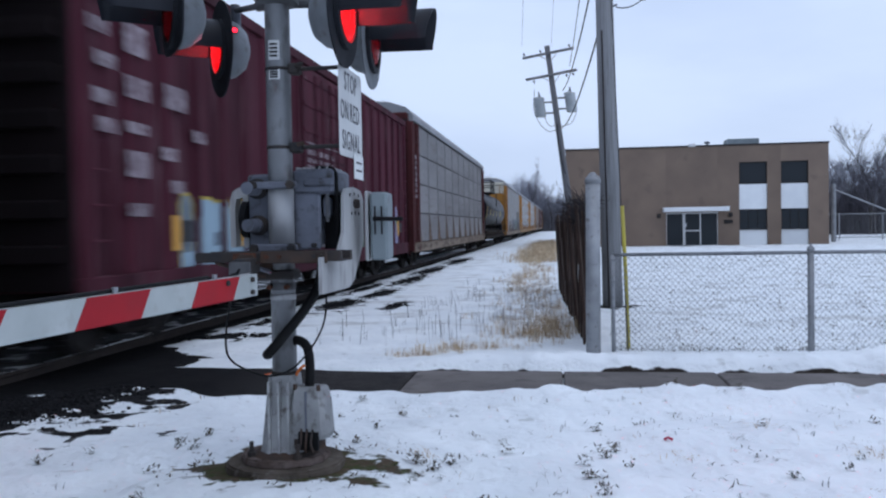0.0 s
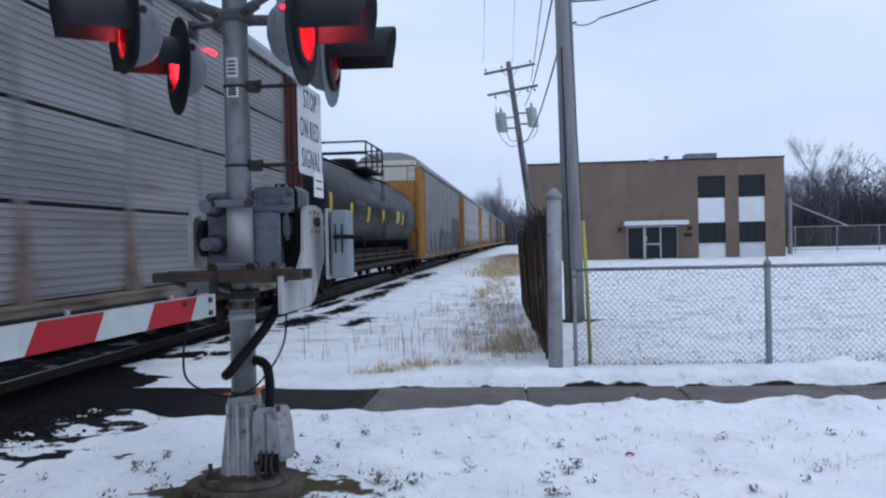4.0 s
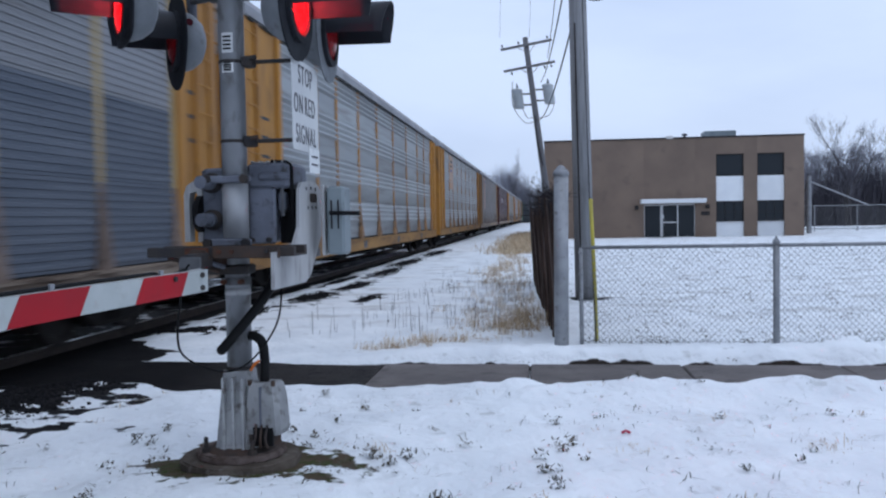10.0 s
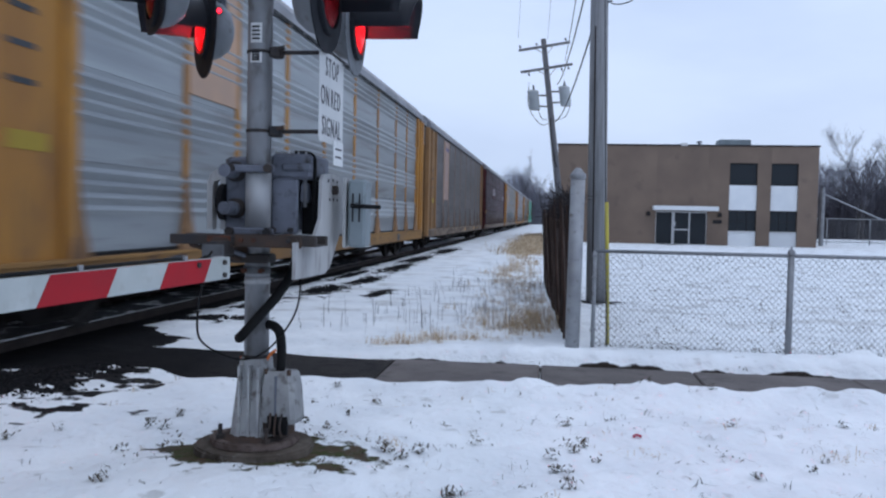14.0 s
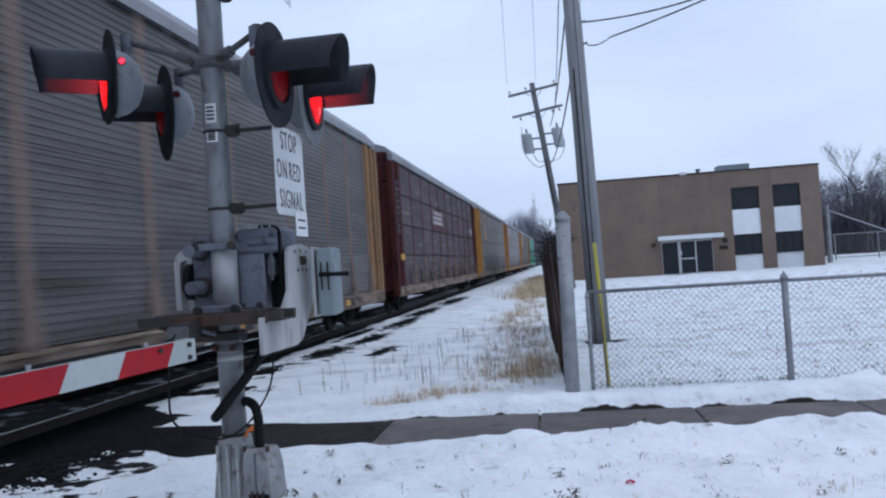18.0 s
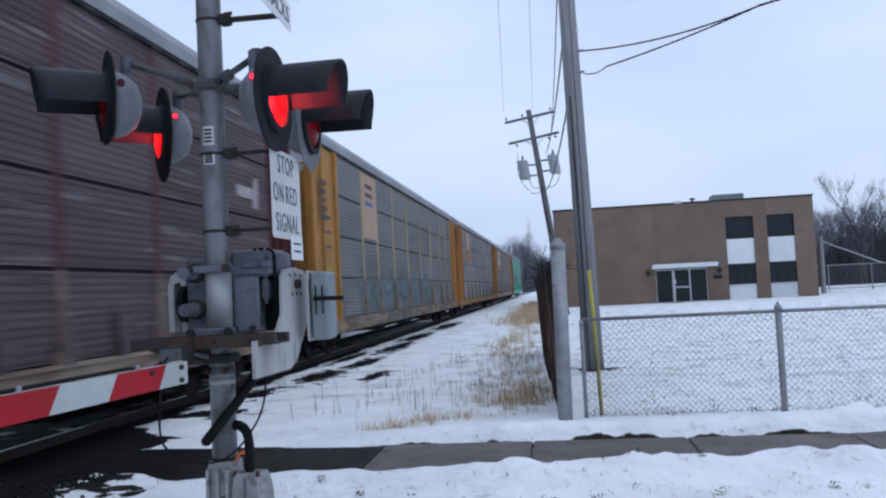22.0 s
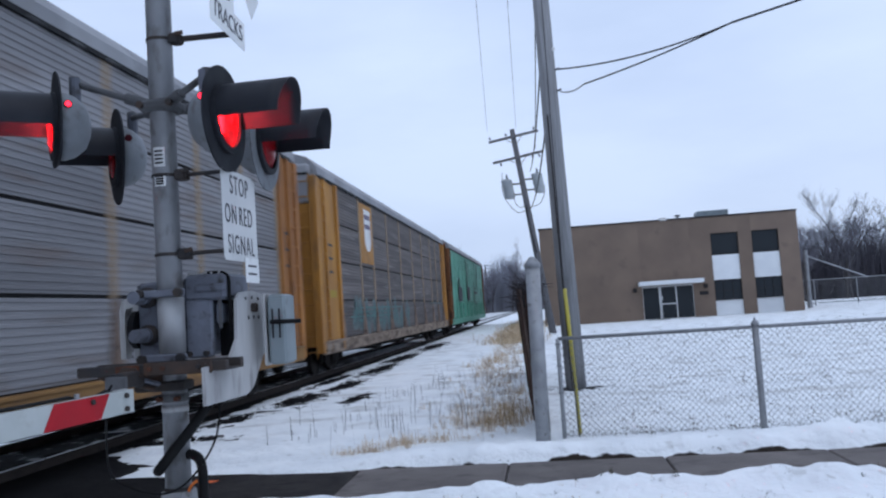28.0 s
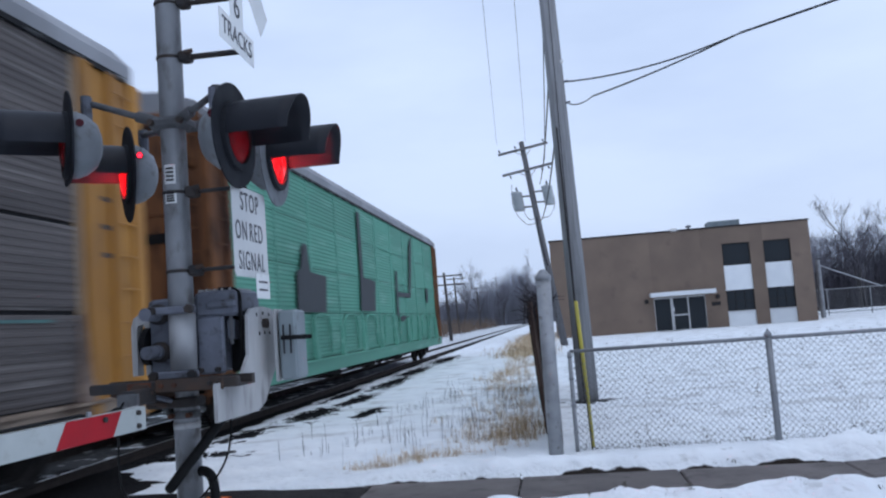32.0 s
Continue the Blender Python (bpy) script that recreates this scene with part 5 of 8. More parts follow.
# ---- the train ----
TRAVEL = [(t, 8.853 * t) for t in (0.0, 8.0, 16.0, 24.0, 32.0)]
PANEL = {
    "zinc": mat("zinc_rack_panel", (0.33, 0.355, 0.365), (0.20, 0.218, 0.23), 0.8, 0.38, 0.45, 0.06, 30, stretch=(1, 0.2, 3.0), vary=0.14, dirt_glint=(0.16, 0.155, 0.15), dirt_glint_at=(0.52, 0.76)),
    "dull": mat("dull_rack_panel", (0.20, 0.197, 0.20), (0.125, 0.122, 0.125), 0.8, 0.5, 0.35, 0.06, 30, stretch=(1, 0.25, 2.2), vary=0.1, dirt_glint=(0.14, 0.12, 0.105), dirt_glint_at=(0.55, 0.78)),
    "ash": mat("ash_grey_rack_panel", (0.265, 0.262, 0.272), (0.175, 0.172, 0.18), 0.8, 0.5, 0.3, 0.06, 30, stretch=(1, 0.25, 2.2), vary=0.1, dirt_glint=(0.16, 0.13, 0.12), dirt_glint_at=(0.56, 0.78)),
    "fawn": mat("fawn_grey_rack_panel", (0.29, 0.278, 0.28), (0.195, 0.186, 0.188), 0.8, 0.55, 0.25, 0.06, 30, stretch=(1, 0.25, 2.2), vary=0.1, dirt_glint=(0.15, 0.12, 0.11), dirt_glint_at=(0.58, 0.8)),
    "brown": mat("brownish_rack_panel", (0.135, 0.118, 0.112), (0.070, 0.060, 0.058), 0.9, 0.7, 0.05, 0.06, 30, stretch=(1, 0.16, 5.0), vary=0.14, dirt_glint=(0.25, 0.23, 0.215), dirt_glint_at=(0.56, 0.8)),
    "slate": mat("slate_rack_panel", (0.27, 0.275, 0.29), (0.17, 0.175, 0.185), 0.8, 0.42, 0.5, 0.06, 30, stretch=(1, 0.25, 2.2), vary=0.1, dirt_glint=(0.12, 0.108, 0.10), dirt_glint_at=(0.55, 0.78)),
    "brown_mid": mat("weathered_rack_panel", (0.165, 0.150, 0.146), (0.088, 0.080, 0.078), 0.8, 0.52, 0.3, 0.06, 30, stretch=(1, 0.25, 2.2), vary=0.1, dirt_glint=(0.075, 0.062, 0.056), dirt_glint_at=(0.55, 0.78)),
    # the pale streaks are glints on the ribs, put into the colour
    "maroon": mat("faded_maroon_panel", (0.114, 0.083, 0.087), (0.062, 0.043, 0.047), 0.9, 0.7, 0.05, 0.06, 30, stretch=(1, 0.2, 4.0), vary=0.14, dirt_glint=(0.26, 0.23, 0.24), dirt_glint_at=(0.57, 0.8)),
    # lighter green streaks are painted highlights along the ribs
    "green": mat("green_rack_panel", (0.112, 0.345, 0.25), (0.08, 0.275, 0.195), 0.7, 0.6, 0.0, 0.06, 30, stretch=(1, 0.25, 2.2), vary=0.08, dirt_glint=(0.20, 0.42, 0.33), dirt_glint_at=(0.55, 0.8)),
}
YELLOW = mat("weathered_yellow_paint", (0.44, 0.205, 0.036), (0.29, 0.128, 0.026), 1.3, 0.6, 0, 0.1, 30, stretch=(1, 1, 0.35), vary=0.08, dirt_glint=(0.16, 0.085, 0.035), dirt_glint_at=(0.56, 0.76))
PALE_YELLOW = mat("faded_yellow_paint", (0.44, 0.33, 0.16), (0.33, 0.24, 0.12), 1.3, 0.65, 0, 0.1, 30, stretch=(1, 1, 0.35), vary=0.08, dirt_glint=(0.20, 0.13, 0.07), dirt_glint_at=(0.56, 0.76))
RUST_END = mat("rusted_brown_end", (0.20, 0.085, 0.035), (0.075, 0.035, 0.022), 1.6, 0.8, 0, 0.2, 30, stretch=(1, 1, 0.3), dirt_glint=(0.025, 0.016, 0.013), dirt_glint_at=(0.5, 0.7), spec=0.15)
ORANGE = mat("rusty_orange_paint", (0.40, 0.165, 0.04), (0.27, 0.105, 0.03), 1.3, 0.7, 0, 0.1, 30, stretch=(1, 1, 0.35), dirt_glint=(0.10, 0.05, 0.03), dirt_glint_at=(0.55, 0.76))
OXIDE = mat("oxide_red_paint", (0.092, 0.027, 0.027), (0.050, 0.0145, 0.016), 1.2, 0.75, 0, 0.1, 30, stretch=(1, 1, 0.35), dirt_glint=(0.022, 0.010, 0.010), dirt_glint_at=(0.54, 0.74), spec=0.1)
MAROON = mat("boxcar_maroon_paint", (0.098, 0.027, 0.040), (0.040, 0.010, 0.016), 0.9, 0.75, 0, 0.1, 30, stretch=(1, 1.6, 0.22), dirt_glint=(0.145, 0.085, 0.095), dirt_glint_at=(0.55, 0.82), spec=0.08)
TAN_SILL = mat("dusty_deck_sill", (0.30, 0.235, 0.18), (0.17, 0.12, 0.085), 1.0, 0.75, 0, 0.1, 30, stretch=(1, 0.5, 2), dirt_glint=(0.085, 0.055, 0.038), dirt_glint_at=(0.47, 0.64))
SILL_YELLOW = mat("rusty_yellow_sill", (0.36, 0.195, 0.065), (0.23, 0.12, 0.042), 1.0, 0.7, 0, 0.1, 30, stretch=(1, 0.5, 2), dirt_glint=(0.13, 0.07, 0.04), dirt_glint_at=(0.55, 0.75), spec=0.25)
MAROON_POST = mat("faded_maroon_post", (0.115, 0.04, 0.045), (0.075, 0.026, 0.03), 1.3, 0.7, 0, 0.1, 30, stretch=(1, 1, 0.35), dirt_glint=(0.05, 0.022, 0.022), spec=0.2)
DULL_YELLOW = mat("dull_ochre_paint", (0.31, 0.175, 0.08), (0.20, 0.11, 0.05), 1.3, 0.65, 0, 0.1, 30, stretch=(1, 1, 0.35), dirt_glint=(0.11, 0.065, 0.04), spec=0.2)
YELLOW_NOTICE = plain("yellow_notice_paint", (0.34, 0.24, 0.035), 0.6)
# near-black colour holds the shade of the gap between two cars
END_SHADE = mat("shaded_car_end", (0.014, 0.009, 0.010), (0.008, 0.0055, 0.006), 1, 0.8, 0, 0.1, 30, spec=0.1)
FOOT = mat("rust_stained_foot", (0.30, 0.17, 0.085), (0.16, 0.09, 0.05), 2.5, 0.75, 0, 0.1, 30, dirt_glint=(0.04, 0.028, 0.022), spec=0.2)
FOOT_DARK = mat("grimy_post_foot", (0.215, 0.16, 0.13), (0.125, 0.092, 0.075), 2.5, 0.75, 0, 0.1, 30, dirt_glint=(0.04, 0.03, 0.025), spec=0.15)
TAN_POST = mat("faded_tan_post", (0.37, 0.275, 0.18), (0.27, 0.195, 0.13), 1.3, 0.7, 0, 0.1, 30, stretch=(1, 1, 0.35), vary=0.08, dirt_glint=(0.17, 0.12, 0.085), spec=0.2)
SALMON_POST = mat("faded_salmon_post", (0.30, 0.21, 0.165), (0.22, 0.145, 0.11), 1.3, 0.7, 0, 0.1, 30, stretch=(1, 1, 0.35), dirt_glint=(0.12, 0.08, 0.06), spec=0.2)
ROOF = mat("dull_rack_roof", (0.30, 0.305, 0.32), (0.21, 0.215, 0.23), 0.7, 0.6, 0.1, 0.06, 20, dirt_glint=(0.20, 0.19, 0.19), dirt_glint_at=(0.58, 0.8))
TANK = mat("black_tank_paint", (0.004, 0.0048, 0.0085), (0.008, 0.009, 0.013), 0.8, 0.40, 0, 0.08, 12, stretch=(1, 0.25, 2.5), dirt_glint=(0.013, 0.015, 0.022), dirt_glint_at=(0.58, 0.8), spec=0.12)
TANK_SILL = mat("rusty_tank_sill", (0.062, 0.042, 0.033), (0.035, 0.024, 0.02), 1.0, 0.8, 0, 0.1, 30, stretch=(1, 0.4, 2), dirt_glint=(0.04, 0.028, 0.022), spec=0.2)
TRUCK = mat("grimy_truck_iron", (0.022, 0.019, 0.018), (0.012, 0.011, 0.011), 4, 0.85, 0.1, 0.2, 40, spec=0.15)
WHEEL = mat("wheel_steel", (0.05, 0.044, 0.042), (0.028, 0.025, 0.024), 5, 0.6, 0.4, 0.1, 40, spec=0.2)
LETTER = mat("white_stencil_paint", (0.62, 0.62, 0.62), (0.5, 0.5, 0.5), 2, 0.6, 0, 0.02, 40)
YELLOW_PANEL = mat("pale_yellow_notice", (0.50, 0.43, 0.13), (0.40, 0.33, 0.10), 3, 0.6, 0, 0.02, 30)
YELLOW_TAPE = plain("yellow_reflector", (0.75, 0.50, 0.04), 0.4)
PAINT = {
    "blue": mat("blue_spray_paint", (0.05, 0.12, 0.32), (0.04, 0.09, 0.24), 2, 0.6, 0, 0, 20),
    "sky": mat("pale_blue_spray_paint", (0.32, 0.44, 0.52), (0.25, 0.36, 0.44), 2, 0.6, 0, 0, 20),
    "amber": mat("amber_spray_paint", (0.70, 0.36, 0.06), (0.58, 0.28, 0.05), 2, 0.6, 0, 0, 20),
    "dark": mat("dark_cover_paint", (0.05, 0.055, 0.062), (0.04, 0.045, 0.05), 2, 0.7, 0, 0, 20),
    "black": mat("black_spray_paint", (0.02, 0.022, 0.026), (0.015, 0.016, 0.02), 2, 0.6, 0, 0, 20),
    "white": LETTER,
    "chalk": mat("chalky_stencil_paint", (0.33, 0.28, 0.30), (0.13, 0.085, 0.10), 5, 0.7, 0, 0.02, 40, dirt_glint=(0.10, 0.04, 0.055), dirt_glint_at=(0.5, 0.7)),
    "dusk": mat("faded_blue_spray", (0.095, 0.115, 0.165), (0.075, 0.09, 0.13), 2, 0.7, 0, 0, 20),
    "mist": mat("faded_grey_spray", (0.24, 0.26, 0.27), (0.18, 0.195, 0.205), 2, 0.7, 0, 0, 20),
    "fern": mat("faded_green_spray", (0.17, 0.25, 0.215), (0.13, 0.19, 0.165), 2, 0.7, 0, 0, 20),
    "worn": mat("worn_stencil_paint", (0.16, 0.168, 0.19), (0.045, 0.048, 0.056), 6, 0.7, 0, 0.02, 40, stretch=(1, 0.5, 2), dirt_glint=(0.02, 0.021, 0.026), dirt_glint_at=(0.5, 0.66)),
    "violet": mat("faded_violet_spray", (0.13, 0.115, 0.17), (0.10, 0.09, 0.125), 2, 0.7, 0, 0, 20),
    "haze": mat("faded_teal_spray", (0.125, 0.165, 0.16), (0.10, 0.13, 0.13), 2, 0.7, 0, 0, 20),
    "lagoon": mat("faded_lagoon_spray", (0.10, 0.138, 0.14), (0.072, 0.10, 0.105), 2, 0.7, 0, 0, 20, stretch=(1, 0.4, 3)),
    "surf": mat("faded_surf_spray", (0.15, 0.20, 0.205), (0.10, 0.138, 0.148), 2, 0.7, 0, 0, 20, stretch=(1, 0.4, 3)),
    "steel": mat("steel_blue_spray", (0.22, 0.26, 0.28), (0.14, 0.175, 0.20), 3, 0.65, 0, 0, 20),
    "grey_blue": mat("grey_blue_spray", (0.13, 0.165, 0.20), (0.09, 0.12, 0.15), 3, 0.65, 0, 0, 20),
    "gold": mat("gold_spray", (0.48, 0.37, 0.06), (0.38, 0.29, 0.05), 3, 0.65, 0, 0, 20),
    "leaf": mat("leaf_green_spray", (0.19, 0.31, 0.19), (0.12, 0.22, 0.135), 3, 0.65, 0, 0, 20),
    "leaf_dark": mat("deep_green_spray", (0.07, 0.125, 0.085), (0.05, 0.09, 0.065), 3, 0.65, 0, 0, 20),
    "lilac": mat("lilac_spray", (0.29, 0.29, 0.43), (0.21, 0.21, 0.33), 3, 0.65, 0, 0, 20),
    "teal_dim": mat("grimy_teal_spray", (0.085, 0.20, 0.185), (0.07, 0.14, 0.135), 2, 0.7, 0, 0, 20),
    "faded": mat("faded_pink_white", (0.46, 0.40, 0.41), (0.33, 0.27, 0.28), 3, 0.7, 0, 0.02, 30, dirt_glint=(0.20, 0.15, 0.16), dirt_glint_at=(0.55, 0.75)),
    "cover": mat("slate_cover_paint", (0.115, 0.13, 0.155), (0.08, 0.095, 0.12), 1.2, 0.65, 0, 0.04, 20, stretch=(1, 0.3, 3)),
    "red": mat("faded_red_mark", (0.27, 0.115, 0.12), (0.21, 0.095, 0.10), 2, 0.6, 0, 0, 20),
    "salmon": mat("salmon_sign_paint", (0.46, 0.29, 0.19), (0.36, 0.245, 0.18), 1.4, 0.6, 0, 0.02, 20),
    "rose": mat("faded_rose_sign_paint", (0.40, 0.275, 0.225), (0.31, 0.215, 0.185), 1.4, 0.6, 0, 0.02, 20, stretch=(1, 1, 0.3), dirt_glint=(0.42, 0.22, 0.11), dirt_glint_at=(0.55, 0.7)),
    "plum": mat("faded_plum_paint", (0.14, 0.12, 0.19), (0.10, 0.085, 0.14), 2, 0.6, 0, 0.02, 20),
    "cream": mat("cream_sign_paint", (0.60, 0.56, 0.46), (0.5, 0.47, 0.4), 2, 0.6, 0, 0.02, 20),
}
FLAT = Matrix(((0, 0, 1, 0), (1, 0, 0, 0), (0, 1, 0, 0), (0, 0, 0, 1)))  # (along, up, out of the side)
MESHES = {}
SEAMS = {"zinc": 0.004, "slate": 0.004, "brown_mid": 0.006, "green": 0.02}


def shared(key, make, material):
    if key not in MESHES:
        bm = make()
        bmesh.ops.recalc_face_normals(bm, faces=bm.faces)
        me = bpy.data.meshes.new(key[0])
        bm.to_mesh(me); bm.free()
        me.materials.append(material)
        MESHES[key] = me
    return MESHES[key]


def banded(w, h, depth):
    """A sheet with four bold level ribs in its upper half and a flat band below: ledges that face the sky."""
    bm = B()
    prof = [(0, 0), (0, 0.40 * h)]
    for i in range(4):
        z = h * (0.42 + 0.135 * i)
        prof += [(0.004, z), (depth, z + 0.062 * h), (depth * 0.9, z + 0.078 * h), (0.0, z + 0.118 * h)]
    prof.append((0, h))
    a = [bm.verts.new((x, 0, z)) for x, z in prof]
    b = [bm.verts.new((x, w, z)) for x, z in prof]
    for i in range(len(prof) - 1):
        bm.faces.new((a[i], b[i], b[i + 1], a[i + 1]))
    back = [bm.verts.new(p) for p in ((-0.03, 0, 0), (-0.03, w, 0), (-0.03, w, h), (-0.03, 0, h))]
    bm.faces.new(back)
    bm.faces.new((a[0], back[0], back[1], b[0])); bm.faces.new((a[-1], b[-1], back[2], back[3]))
    return bm


def corrugated(w, h, ribs, depth):
    """A sheet with level ribs: along y, up z, ribs standing out towards +x."""
    bm = B()
    prof = []
    for i in range(ribs):
        z0, s = i * h / ribs, h / ribs
        prof += [(0, z0), (0, z0 + 0.38 * s), (depth, z0 + 0.5 * s), (depth, z0 + 0.88 * s)]
    prof.append((0, h))
    a = [bm.verts.new((x, 0, z)) for x, z in prof]
    b = [bm.verts.new((x, w, z)) for x, z in prof]
    for i in range(len(prof) - 1):
        bm.faces.new((a[i], b[i], b[i + 1], a[i + 1]))
    back = [bm.verts.new(p) for p in ((-0.03, 0, 0), (-0.03, w, 0), (-0.03, w, h), (-0.03, 0, h))]
    bm.faces.new(back)
    bm.faces.new((a[0], back[0], back[1], b[0])); bm.faces.new((a[-1], b[-1], back[2], back[3]))
    return bm


def wheel_mesh():
    return lathe(B(), [(0.10, -0.07), (0.40, -0.065), (0.42, -0.05), (0.42, 0.045), (0.45, 0.05), (0.45, 0.075), (0.40, 0.078), (0.34, 0.03), (0.12, 0.03), (0.10, 0.07)], 24, Matrix.Rotation(radians(90), 4, "Y"))


def frame_mesh():
    out = [(-1.15, 0.34), (-1.10, 0.58), (-0.75, 0.62), (-0.45, 0.72), (0.45, 0.72), (0.75, 0.62), (1.10, 0.58), (1.15, 0.34), (0.75, 0.32), (0.45, 0.16), (-0.45, 0.16), (-0.75, 0.32)]
    bm = prism(B(), out, -0.06, 0.06, FLAT)
    for x in (-0.16, 0.0, 0.16):
        rod(bm, (0.075, x, 0.22), (0.075, x, 0.52), 0.055, n=10)
    for y in (-0.87, 0.87):
        rod(bm, (0.0, y, 0.45), (0.13, y, 0.45), 0.10, n=14)
    return bm


def add_truck(car, y):
    truck = part("truck", box(B(), -0.9, 0.9, y - 0.2, y + 0.2, 0.45, 0.72), TRUCK, car, "grimy iron truck bolster")
    for side in (1, -1):
        piece("side_frame", shared(("side_frame",), frame_mesh, TRUCK), truck, pose(side * 0.98, y, 0, 0, 0, 0 if side > 0 else 180))
        for dy in (-0.87, 0.87):
            piece("wheel", shared(("wheel",), wheel_mesh, WHEEL), truck, pose(side * 0.7535, y + dy, 0.42, 0, 0, 0 if side > 0 else 180))
    for dy in (-0.87, 0.87):
        part("axle", rod(B(), (-0.7, y + dy, 0.42), (0.7, y + dy, 0.42), 0.08, n=10), TRUCK, truck)


def add_coupler(car, y, sgn):
    bm = box(B(), -0.12, 0.12, min(y, y + sgn * 0.72), max(y, y + sgn * 0.72), 0.70, 0.92)
    part("coupler", bm, TRUCK, car, "grimy knuckle coupler")


def ladder(car, x, y, z0, z1, w, material, along_y=True, step=0.38):
    bm = B()
    for s in (-w / 2, w / 2):
        p, q = ((x, y + s, z0), (x, y + s, z1)) if along_y else ((x + s, y, z0), (x + s, y, z1))
        rod(bm, p, q, 0.016, n=6)
    z = z0 + 0.15
    while z < z1:
        p, q = ((x, y - w / 2, z), (x, y + w / 2, z)) if along_y else ((x - w / 2, y, z), (x + w / 2, y, z))
        rod(bm, p, q, 0.014, n=6)
        z += step
    part("ladder", bm, material, car)


def sprayed(car, x, y0, y1, z0, z1, colours, seed, letters=5):
    """Spray-painted lettering shapes on the car's side: fat crooked strokes with an outline, no readable words."""
    rng = random.Random(seed)
    step = (y1 - y0) / letters
    lift = 0.0
    for layer, (colour, grow) in enumerate(colours):
        lift += 0.004
        rng = random.Random(seed)
        for k in range(letters):
            cy = y0 + (k + 0.5) * step
            for _ in range(3):
                ang = rng.choice((0, 90, 90, 60, -60, 20)) + rng.uniform(-14, 14)
                ly, lz = rng.uniform(0.3, 0.5) * (z1 - z0), rng.uniform(0.10, 0.15) * (z1 - z0)
                py, pz = cy + rng.uniform(-0.3, 0.3) * step, (z0 + z1) / 2 + rng.uniform(-0.24, 0.24) * (z1 - z0)
                m = FLAT.copy()
                m = Matrix.Translation((x + lift, py, pz)) @ m @ Matrix.Rotation(radians(ang), 4, "Z")
                ly, lz = ly + grow, lz + grow
                pts = []
                for i in range(14):
                    a = 2 * math.pi * i / 14
                    pts.append((ly * math.copysign(abs(math.cos(a)) ** 0.6, math.cos(a)), lz * math.copysign(abs(math.sin(a)) ** 0.6, math.sin(a))))
                part("spray_paint", prism(B(), pts, -0.002, 0.0, m), PAINT[colour], car, "spray-painted stroke")


def burner(car, x, y0, y1, z0, z1, colours, rim, seed, ribs):
    """A spray-painted piece that fills its stretch of the side and runs over the ribs: fat upright strokes with a rim at the top."""
    rng = random.Random(seed)
    y, k = y0, 0
    while y < y1:
        top = z1 - (z1 - z0) * (0.30 * rng.random() ** 2) - 0.12 * abs(math.sin(y * 2.1))
        w = rng.uniform(0.16, 0.30)
        lean = rng.uniform(-0.12, 0.12)
        for colour, grow, lift in ((rim, 0.045, 0.004), (rng.choice(colours), 0.0, 0.007 + 0.001 * (k % 3))):
            pts = [(y - w - grow, z0 + 0.05), (y + w + grow, z0 + 0.02), (y + w + lean + grow, top - 0.10), (y + 0.5 * w + lean, top + grow), (y - 0.6 * w + lean, top + grow), (y - w + lean - grow, top - 0.12)]
            part("spray_paint", prism(B(), pts, lift - 0.002, lift, Matrix.Translation((x, 0, 0)) @ FLAT), PAINT[colour], car, "spray-painted stroke")
        if rng.random() < 0.5:
            za = rng.uniform(z0 + 0.2, top - 0.45)
            part("spray_paint", prism(B(), [(y - 0.2, za), (y + 0.2, za + 0.04), (y + 0.16, za + 0.22), (y - 0.2, za + 0.2)], 0.010, 0.012, Matrix.Translation((x, 0, 0)) @ FLAT), PAINT[rng.choice(colours)], car)
        y += rng.uniform(0.24, 0.42); k += 1
    for r in ribs:
        if y0 < r < y1 and not 7.6 < r < 11.0:
            za, zb = max(z0, 0.97), z1 - rng.uniform(0.1, 0.5)
            part("spray_paint", box(B(), x + 0.0705, x + 0.073, r - 0.045, r + 0.045, za, zb), PAINT[rng.choice(colours)], car)


def foot_mesh(spread=0.0):
    """A tapering gusset that stands out from the foot of a post."""
    bm, rows = B(), []
    for z, w, d in ((0.0, 0.17 + spread, 0.085), (0.10, 0.165 + spread, 0.08), (0.42, 0.12 + 0.35 * spread, 0.055), (0.70, 0.095, 0.035), (1.05, 0.066, 0.008)):
        rows.append([bm.verts.new(p) for p in ((0, -w, z), (d, -w * 0.7, z), (d, w * 0.7, z), (0, w, z))])
    for p, q in zip(rows, rows[1:]):
        for i in range(4):
            bm.faces.new((p[i], p[(i + 1) % 4], q[(i + 1) % 4], q[i]))
    bm.faces.new(rows[0][::-1]); bm.faces.new(rows[-1])
    return bm


